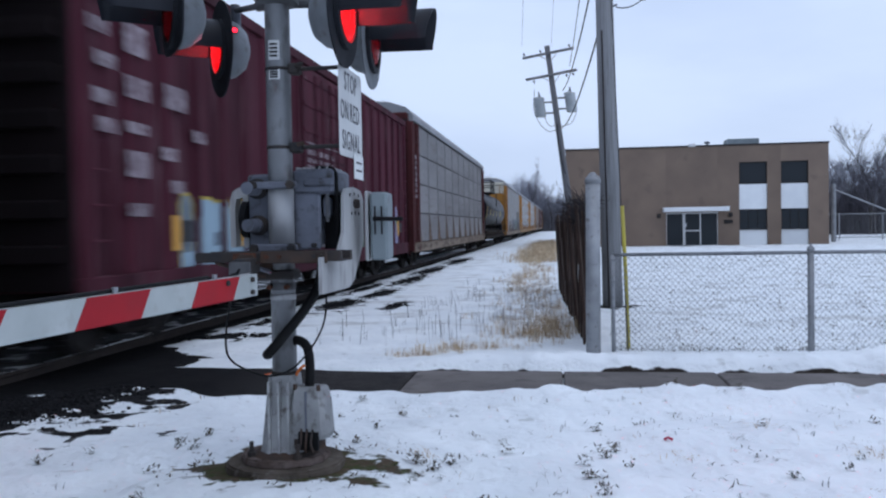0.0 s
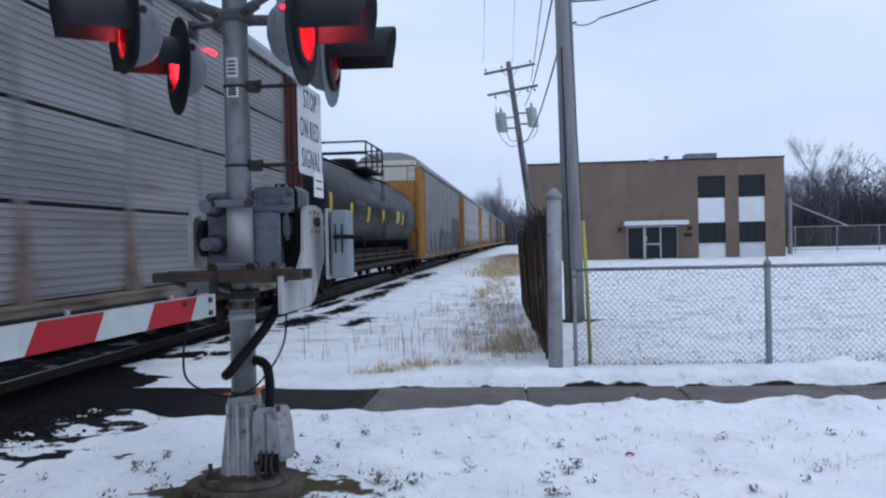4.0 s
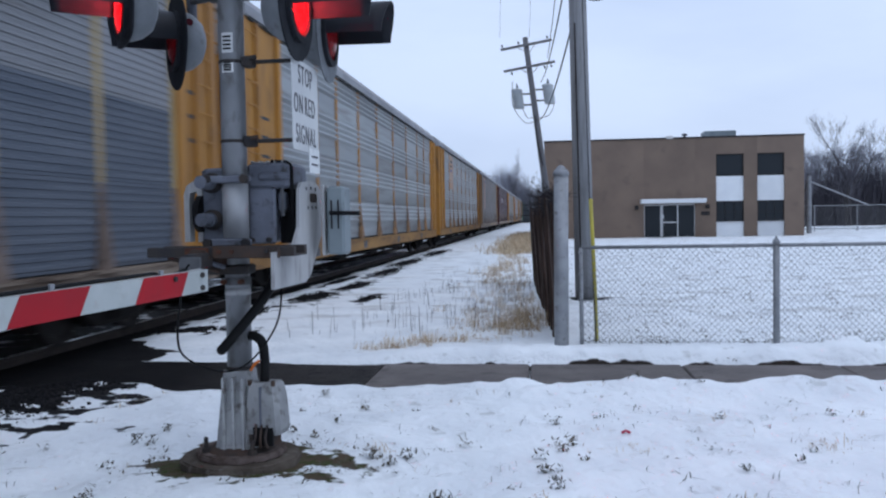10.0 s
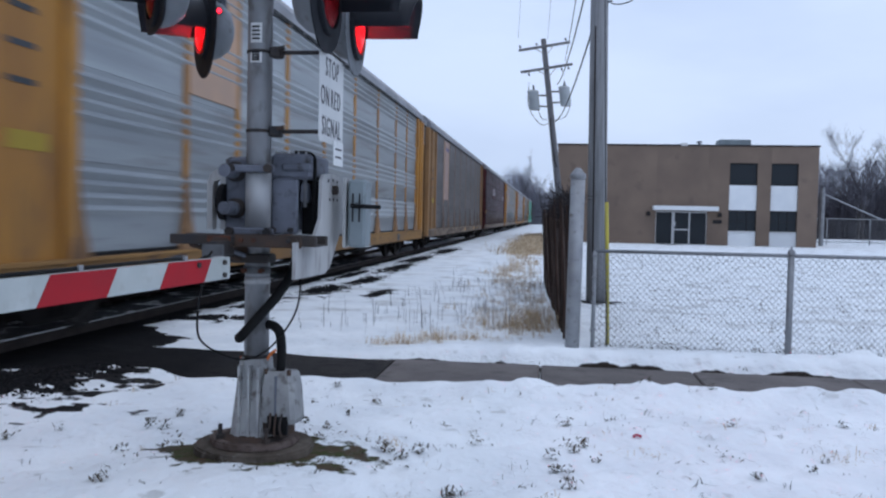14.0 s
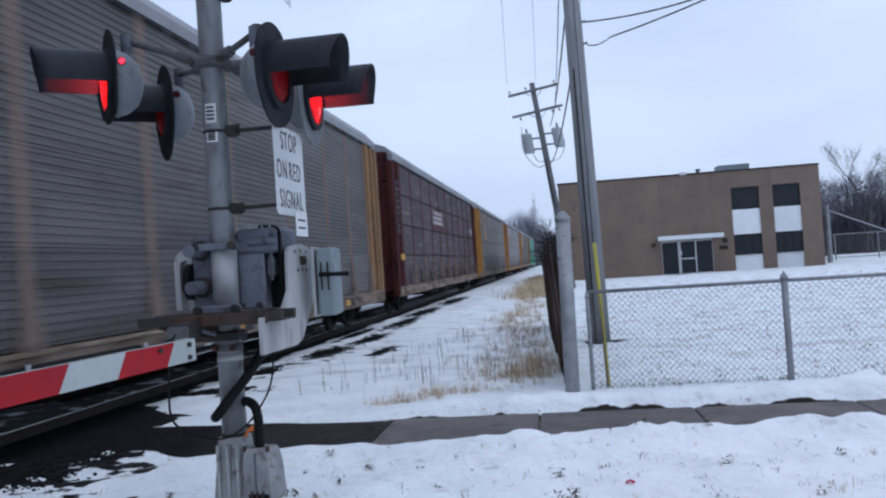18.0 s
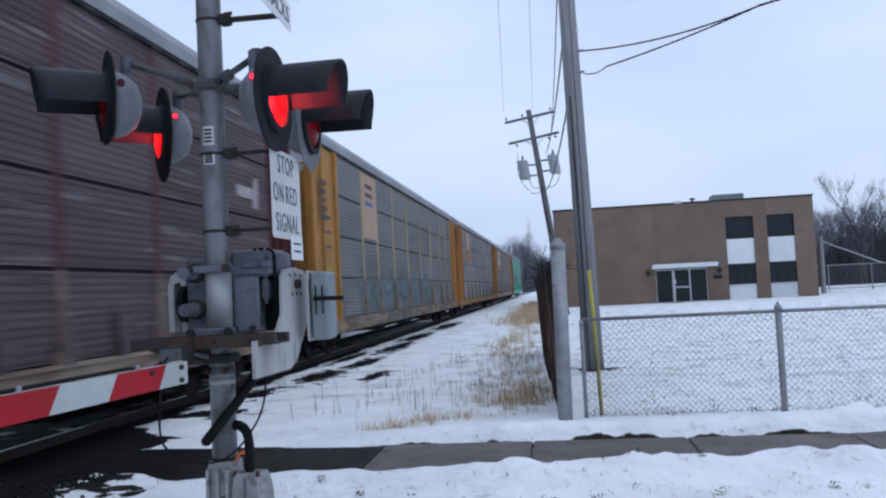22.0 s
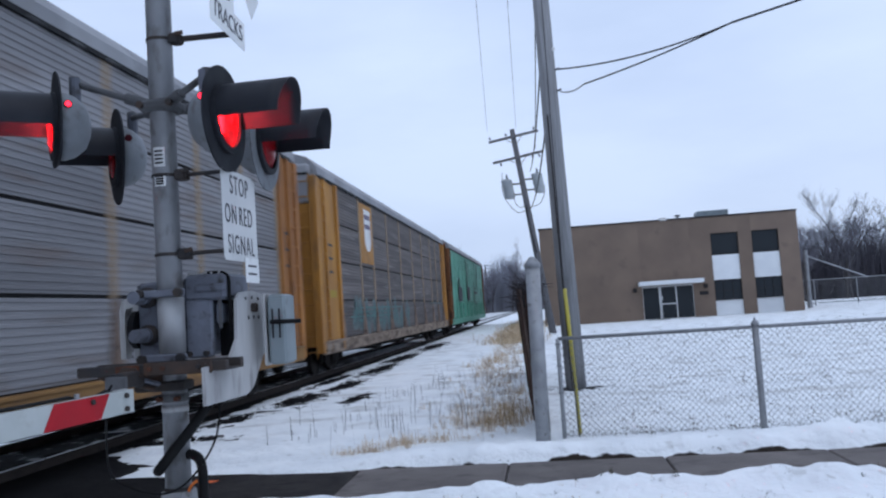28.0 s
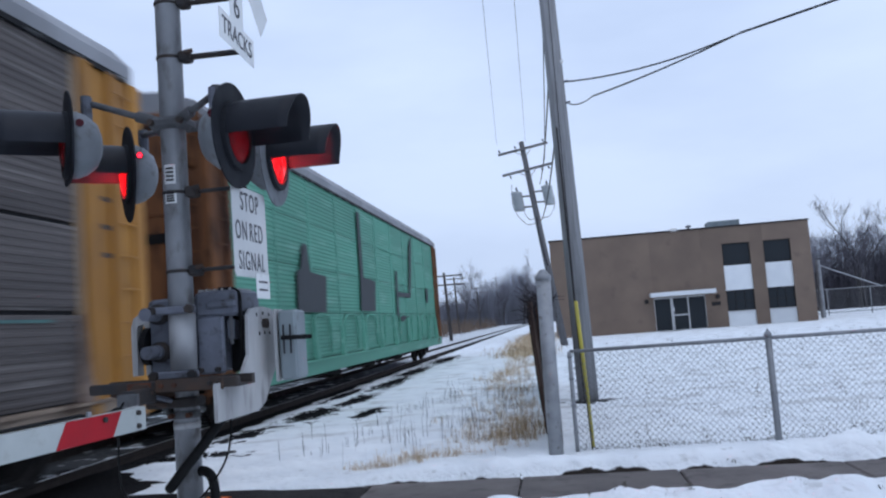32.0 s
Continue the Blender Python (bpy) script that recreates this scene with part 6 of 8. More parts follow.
def end_of_car(car, y, sgn, material, top, hw, z0, z1, e):
    """The end doors and end posts of a rack car. sgn: -1 for the leading end; e: the length of the end bay."""
    s = -sgn  # towards the car's middle
    rng = (lambda a, b: (min(y + s * a, y + s * b), max(y + s * a, y + s * b)))
    d = part("end_door", soft_box(B(), -hw + 0.16, hw - 0.16, *rng(0.10, 0.22), z0 + 0.1, z1 - 0.68, 0.03), material, car, "smooth end door")
    for x in (-0.95, -0.02, 0.02, 0.95):
        part("door_rib", soft_box(B(), x - 0.015, x + 0.015, *rng(0.08, 0.10), z0 + 0.15, z1 - 0.72, 0.006), material, d)
    part("door_window", box(B(), 0.35, 0.85, *rng(0.09, 0.10), z0 + 2.45, z0 + 2.62), BLACK, d, "dark slot")
    for z in (z0 + 1.3, z0 + 2.9):
        part("door_hinge", box(B(), -hw + 0.2, hw - 0.2, *rng(0.085, 0.10), z, z + 0.05), material, d)
    part("end_cap", soft_box(B(), -hw + 0.14, hw - 0.14, *rng(0.06, 0.3), z1 - 0.68, z1 + 0.30, 0.05), top, car, "pale end cap under the roof")
    part("cap_seam", box(B(), -hw + 0.14, hw - 0.14, *rng(0.04, 0.06), z1 + 0.02, z1 + 0.07), BLACK, car)
    for side in (1, -1):
        xa, xb = (hw - 0.16, hw - 0.02) if side > 0 else (-hw + 0.02, -hw + 0.16)
        part("end_panel", soft_box(B(), xa, xb, *rng(0.34, e - 0.12), z0, z1, 0.02), material, car, "flat end panel")
        for a, b, o in ((0.05, 0.34, 0.02), (0.78, 0.90, 0.04), (e - 0.26, e - 0.06, 0.045))[:: 1 if e > 1.1 else 2]:
            xc = (hw - 0.16, hw + o) if side > 0 else (-hw - o, -hw + 0.16)
            part("end_post", soft_box(B(), *xc, *rng(a, b), z0 - 0.05, z1, 0.015), material, car)
    if e > 1.5:
        part("notice_plate", box(B(), hw - 0.018, hw - 0.012, *rng(1.1, e - 0.5), 1.98, 2.16), YELLOW_NOTICE, car, "yellow notice plate")
        for k, z in enumerate((2.6, 2.95, 3.3)):
            part("stencil_bar", box(B(), hw - 0.018, hw - 0.013, *rng(1.1, e - 0.7), z, z + 0.06), PAINT["dark"], car)
    xx = hw + 0.03
    iron = shared(("grab_iron", material.name), lambda: rod(B(), (0, -0.24, 0), (0, 0.24, 0), 0.013, n=6), material)
    for k in range(10):
        z = z0 + 0.3 + 0.42 * k
        if z < z1 - 0.2:
            piece("grab_iron", iron, car, pose(xx, y + s * 0.56, z))


def rack_car(y, label, panel, posts, ends, sill, top=None, sign=None, extra=None, gussets=None, length=26.2, ends_at=(1.36, 1.36), group="rack cars", covered=()):
    HW, Z0, Z1 = 1.5, 0.90, 5.0
    car = thing("autorack_car", on_rails(y), label, "railway car", group)
    e, e1 = ends_at
    if e > 2:  # long bays, with a short one for the sign and another near the far end
        edges = [e, 5.0, 6.92, 9.45, 12.1, 14.95, 17.8, 20.6, 22.6, length - e1]
    else:
        edges = [e + i * (length - e - e1) / 10 for i in range(11)]
    bays = len(edges) - 1
    hs = (Z1 - Z0) / 4
    for i in range(bays):
        w = edges[i + 1] - edges[i]
        for j in range(4):
            paint = PAINT["cover"] if (i, j) in covered else PANEL[panel]
            me = shared(("side_panel", paint.name, round(w, 3)), lambda: banded(w - 0.03, hs - 0.004, 0.034) if panel == "zinc" else corrugated(w - 0.03, hs - SEAMS.get(panel, 0.05), 11, 0.010 if panel in ("maroon", "brown") else 0.016), paint)
            piece("side_panel", me, car, pose(HW - 0.04, edges[i] + 0.015, Z0 + j * hs + 0.02))
    part("seam_backing", box(B(), HW - 0.10, HW - 0.072, e, length - e1, Z0, Z1), BLACK, car, "dark seams behind the panels")
    far = B()
    soft_box(far, -HW, -HW + 0.08, e, length - e1, Z0, Z1, 0.01)
    part("far_side", far, PANEL[panel], car)
    part("deck", box(B(), -HW + 0.1, HW - 0.12, 0.3, length - 0.3, 0.78, Z0 - 0.005), TRUCK, car)
    if posts:
        pm, pw = posts, 0.085 if panel == "zinc" else 0.068
        for yy in edges:
            piece("post", shared(("post", pm.name, pw), lambda: soft_box(B(), -0.02, 0.026, -pw, pw, 0.0, Z1 - Z0, 0.006), pm), car, pose(HW - 0.044, yy, Z0))
            piece("post_foot", shared(("post_foot", pm.name, pw), lambda: foot_mesh(0.09 if panel == "zinc" else 0.0), FOOT if panel == "zinc" else PANEL["green"] if panel == "green" else FOOT_DARK), car, pose(HW - 0.022, yy, Z0 - 0.04))
    if gussets:
        for i in range(2 * bays + 1):
            yy = (edges[i // 2] + edges[(i + 1) // 2]) / 2
            piece("gusset", shared(("gusset", gussets.name), lambda: prism(B(), [(0, 0), (0.09, 0), (0.02, 0.55), (0, 0.55)], -0.05, 0.05, Matrix(((1, 0, 0, 0), (0, 0, 1, 0), (0, 1, 0, 0), (0, 0, 0, 1)))), gussets), car, pose(HW, yy, Z0 - 0.02))
    # sill
    bm = soft_box(B(), HW - 0.08, HW + 0.04, 0.25, length - 0.25, 0.57, Z0 - 0.0, 0.015)
    part("side_sill", bm, sill, car, "dusty steel side sill")
    part("side_sill", soft_box(B(), -HW - 0.04, -HW + 0.08, 0.25, length - 0.25, 0.57, Z0, 0.015), sill, car)
    part("sill_lip", box(B(), HW + 0.04, HW + 0.075, 0.3, length - 0.3, 0.86, 0.895), sill, car)
    if panel == "zinc":
        part("sill_gap", box(B(), HW - 0.06, HW - 0.004, e, length - e1, Z0 + 0.0, Z0 + 0.045), BLACK, car, "dark gap above the sill")
        for yy in (4.4, 9.6, 15.2, 20.8):
            part("stencil_plate", box(B(), HW + 0.041, HW + 0.045, yy, yy + 0.42, 0.62, 0.83), PAINT["worn"], car, "dark stencil plate")
    part("centre_sill", box(B(), -0.35, 0.35, 0.2, length - 0.2, 0.45, 0.78), TRUCK, car)
    for yy in (8.2, 12.4, 17.1):
        part("brake_gear", soft_box(B(), 0.4, 1.15, yy, yy + 0.9, 0.34, 0.6, 0.05), TRUCK, car)
    part("train_line", tube(B(), [(1.1, 3.0, 0.52), (1.15, 9.0, 0.44), (1.15, 18.0, 0.44), (1.1, length - 3, 0.52)], 0.03, 6), TRUCK, car)
    # roof in sheets
    prof = [(-HW - 0.02, 5.0), (-HW - 0.02, 5.20), (-1.27, 5.47), (-0.7, 5.66), (0, 5.72), (0.7, 5.66), (1.27, 5.47), (HW + 0.02, 5.20), (HW + 0.02, 5.0)]
    n = 14
    m = Matrix(((1, 0, 0, 0), (0, 0, 1, 0), (0, 1, 0, 0), (0, 0, 0, 1)))
    sw = (length - 0.5) / n
    for i in range(n):
        piece("roof_sheet", shared(("roof_sheet", length), lambda: prism(B(), prof, 0.0, sw - 0.02, m), ROOF), car, pose(0, 0.25 + i * sw, 0))
    part("roof_ridge", box(B(), -0.6, 0.6, 0.3, length - 0.3, 5.6, 5.69), ROOF, car)
    out = [(0.4, 5.03)]
    for i in range(int((length - 1) / 0.84)):
        y0 = 0.4 + i * 0.84
        out += [(y0, 4.965), (y0 + 0.6, 4.955), (y0 + 0.62, 5.005), (y0 + 0.82, 5.005)]
    out.append((length - 0.4, 5.03))
    part("roof_edge", prism(B(), out, HW + 0.005, HW + 0.025, FLAT), BLACK, car, "dark scalloped edge under the roof")
    for yy, sgn, ee in ((0, -1, e), (length, 1, e1)):
        end_of_car(car, yy, sgn, ends, top or ROOF, HW, 0.66, 4.98, ee)
        add_coupler(car, yy, sgn)
    ladder(car, HW - 0.34, 0.02, 0.5, 5.0, 0.4, ends, False)
    for yy in (2.6, length - 2.6):
        add_truck(car, yy)
    if sign:
        colour, kind_ = sign
        sy, w = edges[1] + 0.07, edges[2] - edges[1]
        sp = part("sign_panel", soft_box(B(), HW - 0.04, HW - 0.012, sy, sy + w - 0.14, Z0 + (1.15 if kind_ == "tall" else 2) * hs + 0.1, Z1 - 0.1, 0.008), colour, car, "painted sign panel")
        if kind_ == "shield":
            sy += 0.17
            pts = [(sy + 0.42, 4.75), (sy + 0.42, 3.85)] + [(sy + 0.88 + 0.46 * math.cos(radians(a)), 3.85 + 0.42 * math.sin(radians(a))) for a in range(200, 341, 20)] + [(sy + 1.34, 3.85), (sy + 1.34, 4.75)]
            part("emblem", prism(B(), pts, -0.02, -0.007, Matrix.Translation((HW, 0, 0)) @ FLAT), PAINT["white"], sp, "white shield shape")
            for za in (4.14, 4.44):
                part("emblem_bar", box(B(), HW - 0.007, HW - 0.003, sy + 0.5, sy + 1.26, za, za + 0.15), PAINT["plum"], sp, "faded plum stripe")
        elif kind_ == "tall":
            part("emblem_bar", box(B(), HW - 0.012, HW - 0.007, sy + 0.45, sy + 1.6, 4.45, 4.62), PAINT["plum"], sp)
            for ya in (sy + 0.06, sy + w - 0.30):
                part("edge_stripe", box(B(), HW - 0.012, HW - 0.008, ya, ya + 0.1, Z0 + 1.4 * hs, Z1 - 0.15), FOOT, sp, "orange edge stripe")
        elif kind_ == "plain":
            part("lower_band", box(B(), HW - 0.012, HW - 0.008, sy + 0.02, sy + w - 0.16, Z0 + 2 * hs + 0.12, Z0 + 2.9 * hs), ORANGE, sp, "orange lower half of the sign")
        else:
            for k in range(3):
                part("emblem_bar", box(B(), HW - 0.012, HW - 0.007, sy + 0.4, sy + 1.3, 4.0 + k * 0.25, 4.12 + k * 0.25), PAINT["dark"] if k else PAINT["blue"], sp)
    if extra:
        extra(car, HW + 0.005, length, Z0, hs)
    return car


def stencil(car, x, y0, y1, z0, z1, colour, cols=5, rows=1, seed=1):
    """Small stencilled lettering as plain bars."""
    rng = random.Random(seed)
    for r in range(rows):
        za, zb = z0 + (z1 - z0) * (r + 0.1) / rows, z0 + (z1 - z0) * (r + 0.8) / rows
        w = (y1 - y0) / cols
        for c in range(cols):
            part("stencil_bar", box(B(), x, x + 0.004, y0 + c * w + 0.1 * w, y0 + c * w + rng.uniform(0.6, 0.85) * w, za, zb), PAINT[colour], car)


def box_car(y, length, label, paint, extra=None):
    HW, Z0, Z1 = 1.52, 0.80, 4.75
    car = thing("boxcar", on_rails(y), label, "railway car", "boxcars")
    part("body", soft_box(B(), -HW, HW, 0.1, length - 0.1, Z0, Z1, 0.03), paint, car, "steel box body")
    n = int(length / 0.92)
    d0, d1 = length / 2 - 1.6, length / 2 + 1.6
    for i in range(n + 1):
        yy = 0.3 + i * (length - 0.6) / n
        if not d0 < yy < d1:
            for side in (1, -1):
                piece("side_rib", shared(("side_rib", paint.name), lambda: prism(B(), [(-0.09, 0), (-0.04, 0.07), (0.04, 0.07), (0.09, 0)], 0, Z1 - Z0 - 0.3, Matrix(((0, 1, 0, 0), (1, 0, 0, 0), (0, 0, 1, 0), (0, 0, 0, 1)))), paint), car, pose(side * HW, yy, Z0 + 0.15, 0, 0, 0 if side > 0 else 180))
    for side in (1, -1):
        x0, x1 = (HW + 0.005, HW + 0.06) if side > 0 else (-HW - 0.06, -HW - 0.005)
        door = part("sliding_door", soft_box(B(), x0, x1, d0 + 0.05, d1 - 0.05, Z0 + 0.15, Z1 - 0.2, 0.01), paint, car, "plug door")
        for k in range(7):
            z = Z0 + 0.5 + k * 0.5
            part("door_rib", box(B(), x0 - 0.02, x1 + 0.02, d0 + 0.1, d1 - 0.1, z, z + 0.07), paint, door)
        for k in (0.8, 1.3, 1.9, 2.4):
            part("door_bar", rod(B(), (x1 + 0.03, d0 + k, Z0 + 0.2), (x1 + 0.03, d0 + k, Z1 - 0.3), 0.02, n=6), paint, door)
        part("top_chord", soft_box(B(), x0 - 0.03, x1 + 0.01, 0.1, length - 0.1, Z1 - 0.15, Z1 + 0.02, 0.01), paint, car)
        part("side_sill", soft_box(B(), x0 - 0.03, x1 + 0.02, 0.1, length - 0.1, Z0 - 0.18, Z0 + 0.15, 0.01), paint, car)
    prof = [(-HW - 0.03, Z1), (-HW - 0.03, Z1 + 0.04), (0, Z1 + 0.22), (HW + 0.03, Z1 + 0.04), (HW + 0.03, Z1)]
    m = Matrix(((1, 0, 0, 0), (0, 0, 1, 0), (0, 1, 0, 0), (0, 0, 0, 1)))
    part("roof", prism(B(), prof, 0.05, length - 0.05, m), ROOF, car, "pale steel roof")
    part("centre_sill", box(B(), -0.35, 0.35, 0.0, length, 0.5, Z0), TRUCK, car)
    for yy, sgn in ((0, -1), (length, 1)):
        add_coupler(car, yy, sgn)
        ladder(car, HW + 0.06, yy - sgn * 0.45, Z0, Z1 if sgn > 0 else 2.4, 0.42, paint)
        # ends painted dark for the shade between the cars
        bm = B()
        for k in range(8):
            z = Z0 + 0.3 + k * 0.46
            ya, yb = (-0.03, 0.1) if sgn < 0 else (length - 0.1, length + 0.03)
            soft_box(bm, -HW + 0.12, HW - 0.12, ya, yb, z, z + 0.2, 0.02)
        part("end_corrugation", bm, END_SHADE, car, "corrugated end with the gap's shade painted near-black")
        part("end_sheet", box(B(), -HW + 0.01, HW - 0.01, *((0.06, 0.10) if sgn < 0 else (length - 0.10, length - 0.06)), Z0 + 0.02, Z1 - 0.02), END_SHADE, car)
    for yy in (2.3, length - 2.3):
        add_truck(car, yy)
    if extra:
        extra(car, HW + 0.075, length)
    return car


def tank_car(y, length):
    car = thing("tank_car", on_rails(y), "black cylindrical tank car with a railed top platform", "railway car")
    R, ZC = 1.46, 2.55
    m = Matrix(((1, 0, 0, 0), (0, 0, 1, 0), (0, 1, 0, ZC), (0, 0, 0, 1)))
    prof = [(0.02, 0.45), (0.7, 0.50), (1.15, 0.66), (1.38, 0.9), (R, 1.2), (R, length - 1.2), (1.38, length - 0.9), (1.15, length - 0.66), (0.7, length - 0.5), (0.02, length - 0.45)]
    part("tank_shell", lathe(B(), prof, 48, m), TANK, car, "glossy black tank shell", True)
    for k in (4.0, length / 2 - 1.2, length / 2 + 1.2, length - 4.0):
        part("weld_band", lathe(B(), [(R, k - 0.03), (R + 0.006, k - 0.02), (R + 0.006, k + 0.02), (R, k + 0.03)], 48, m), TANK, car, "", True)
    for yy in (1.6, length - 1.6):
        part("saddle", soft_box(B(), -1.25, 1.25, yy - 0.5, yy + 0.5, 0.75, 1.55, 0.05), TANK, car)
        part("stub_sill", box(B(), -0.4, 0.4, yy - 1.6, yy + 1.8, 0.55, 0.95), TANK, car)
    for sgn, y0, y1 in ((-1, 0.0, 1.1), (1, length - 1.1, length)):
        part("end_platform", box(B(), -1.45, 1.45, y0, y1, 0.9, 0.97), TRUCK, car)
        add_coupler(car, 0 if sgn < 0 else length, sgn)
        bm = B()
        for x in (-1.4, 1.4):
            rod(bm, (x, y0 + 0.1 if sgn < 0 else y1 - 0.1, 0.97), (x, y0 + 0.1 if sgn < 0 else y1 - 0.1, 2.0), 0.02, n=6)
        rod(bm, (-1.4, y0 + 0.1 if sgn < 0 else y1 - 0.1, 2.0), (1.4, y0 + 0.1 if sgn < 0 else y1 - 0.1, 2.0), 0.02, n=6)
        part("end_rail", bm, TRUCK, car)
    for z0, z1, xo in ((1.00, 1.08, 1.5), (0.86, 0.95, 1.46), (0.62, 0.74, 1.44)):
        part("side_sill", soft_box(B(), 1.28, xo, 0.6, length - 0.6, z0, z1, 0.01), TANK_SILL, car, "rusty brown side sill")
    part("sill_web", box(B(), 1.2, 1.28, 0.6, length - 0.6, 0.6, 1.04), TRUCK, car)
    # made-up dark block, keeps the gap under the tank as dark as shade
    part("underframe", soft_box(B(), -1.15, 1.15, 3.4, length - 3.4, 0.5, 1.24, 0.03), TRUCK, car, "dark filler block added to blacken the gap below the tank")
    bm = B()
    rod(bm, (1.52, 1.0, 1.55), (1.52, length - 1.0, 1.55), 0.018, n=6)
    for k in range(9):
        yy = 1.2 + k * (length - 2.4) / 8
        rod(bm, (1.52, yy, 0.9), (1.52, yy, 1.55), 0.015, n=6)
    part("hand_rail", bm, TRUCK, car)
    c, ZT = length / 2, ZC + R
    part("dome", lathe(B(), [(0.5, ZT - 0.1), (0.5, ZT + 0.35), (0.45, ZT + 0.42), (0.02, ZT + 0.45)], 20, pose(0, c, 0)), TANK, car, "", True)
    plat = part("top_platform", box(B(), -1.2, 1.2, c - 1.7, c + 1.7, ZT - 0.08, ZT - 0.02), BLACK, car, "black grating platform")
    bm = B()
    for x in (-1.15, 1.15):
        for k in range(4):
            yy = c - 1.65 + k * 1.1
            rod(bm, (x, yy, ZT - 0.05), (x, yy, ZT + 0.85), 0.034, n=6)
        for z in (ZT + 0.45, ZT + 0.85):
            rod(bm, (x, c - 1.65, z), (x, c + 1.65, z), 0.034, n=6)
    for z in (ZT + 0.45, ZT + 0.85):
        for yy in (c - 1.65, c + 1.65):
            rod(bm, (-1.15, yy, z), (1.15, yy, z), 0.034, n=6)
    part("platform_rail", bm, BLACK, plat, "black guard rail")
    part("top_walk", box(B(), -0.35, 0.35, 2.0, length - 2.0, ZT + 0.03, ZT + 0.07), BLACK, car)
    ladder(car, 1.42, c, 1.0, ZT, 0.45, BLACK)

    def on_shell(y0, y1, a0, a1, material, name, label=""):
        bm = B()
        k = 6
        rows = [[bm.verts.new(((R + 0.008) * math.cos(radians(a0 + (a1 - a0) * i / k)), yy, ZC + (R + 0.008) * math.sin(radians(a0 + (a1 - a0) * i / k)))) for i in range(k + 1)] for yy in (y0, y1)]
        for i in range(k):
            bm.faces.new((rows[0][i], rows[1][i], rows[1][i + 1], rows[0][i + 1]))
        part(name, bm, material, car, label)

    for yy in (1.2, 3.8, 6.6, 9.38, 14.2):
        on_shell(yy, yy + (0.22 if yy < 2 else 0.3), -30 if yy < 2 else -18, 8 if yy < 2 else 1.5, YELLOW_TAPE, "reflector", "yellow reflective patch")
    on_shell(12.6, 13.45, -15, 2.5, YELLOW_PANEL, "notice_panel", "pale yellow notice panel")
    for r, a in enumerate((-3, -7, -11)):
        on_shell(12.7, 13.35, a, a + 1.0, PAINT["dark"], "stencil_bar")
    smear = random.Random(8)
    for _ in range(16):
        yy, a = smear.uniform(10.2, 16.6), smear.uniform(-40, -27)
        on_shell(yy, yy + smear.uniform(0.5, 1.5), a, a + smear.uniform(0.8, 2.2), PAINT["worn"], "smear", "pale rubbed smear")
    for k in range(9):
        on_shell(4.75 + k * 0.17, 4.75 + k * 0.17 + 0.10, 1, 7, PAINT["worn"], "stencil_bar")
    for r, a in enumerate((-4, -8, -12, -15)):
        on_shell(4.9 + 0.15 * r, 6.3 - 0.1 * r, a, a + 1.2, PAINT["worn"], "stencil_bar")
        on_shell(length - 4.4, length - 3.2, a + 5, a + 6.2, PAINT["worn"], "stencil_bar")
    on_shell(length - 3.2, length - 2.0, -14, 6, PAINT["worn"], "panel", "grey stencilled panel")
    for yy in (2.3, length - 2.3):
        add_truck(car, yy)
    return car


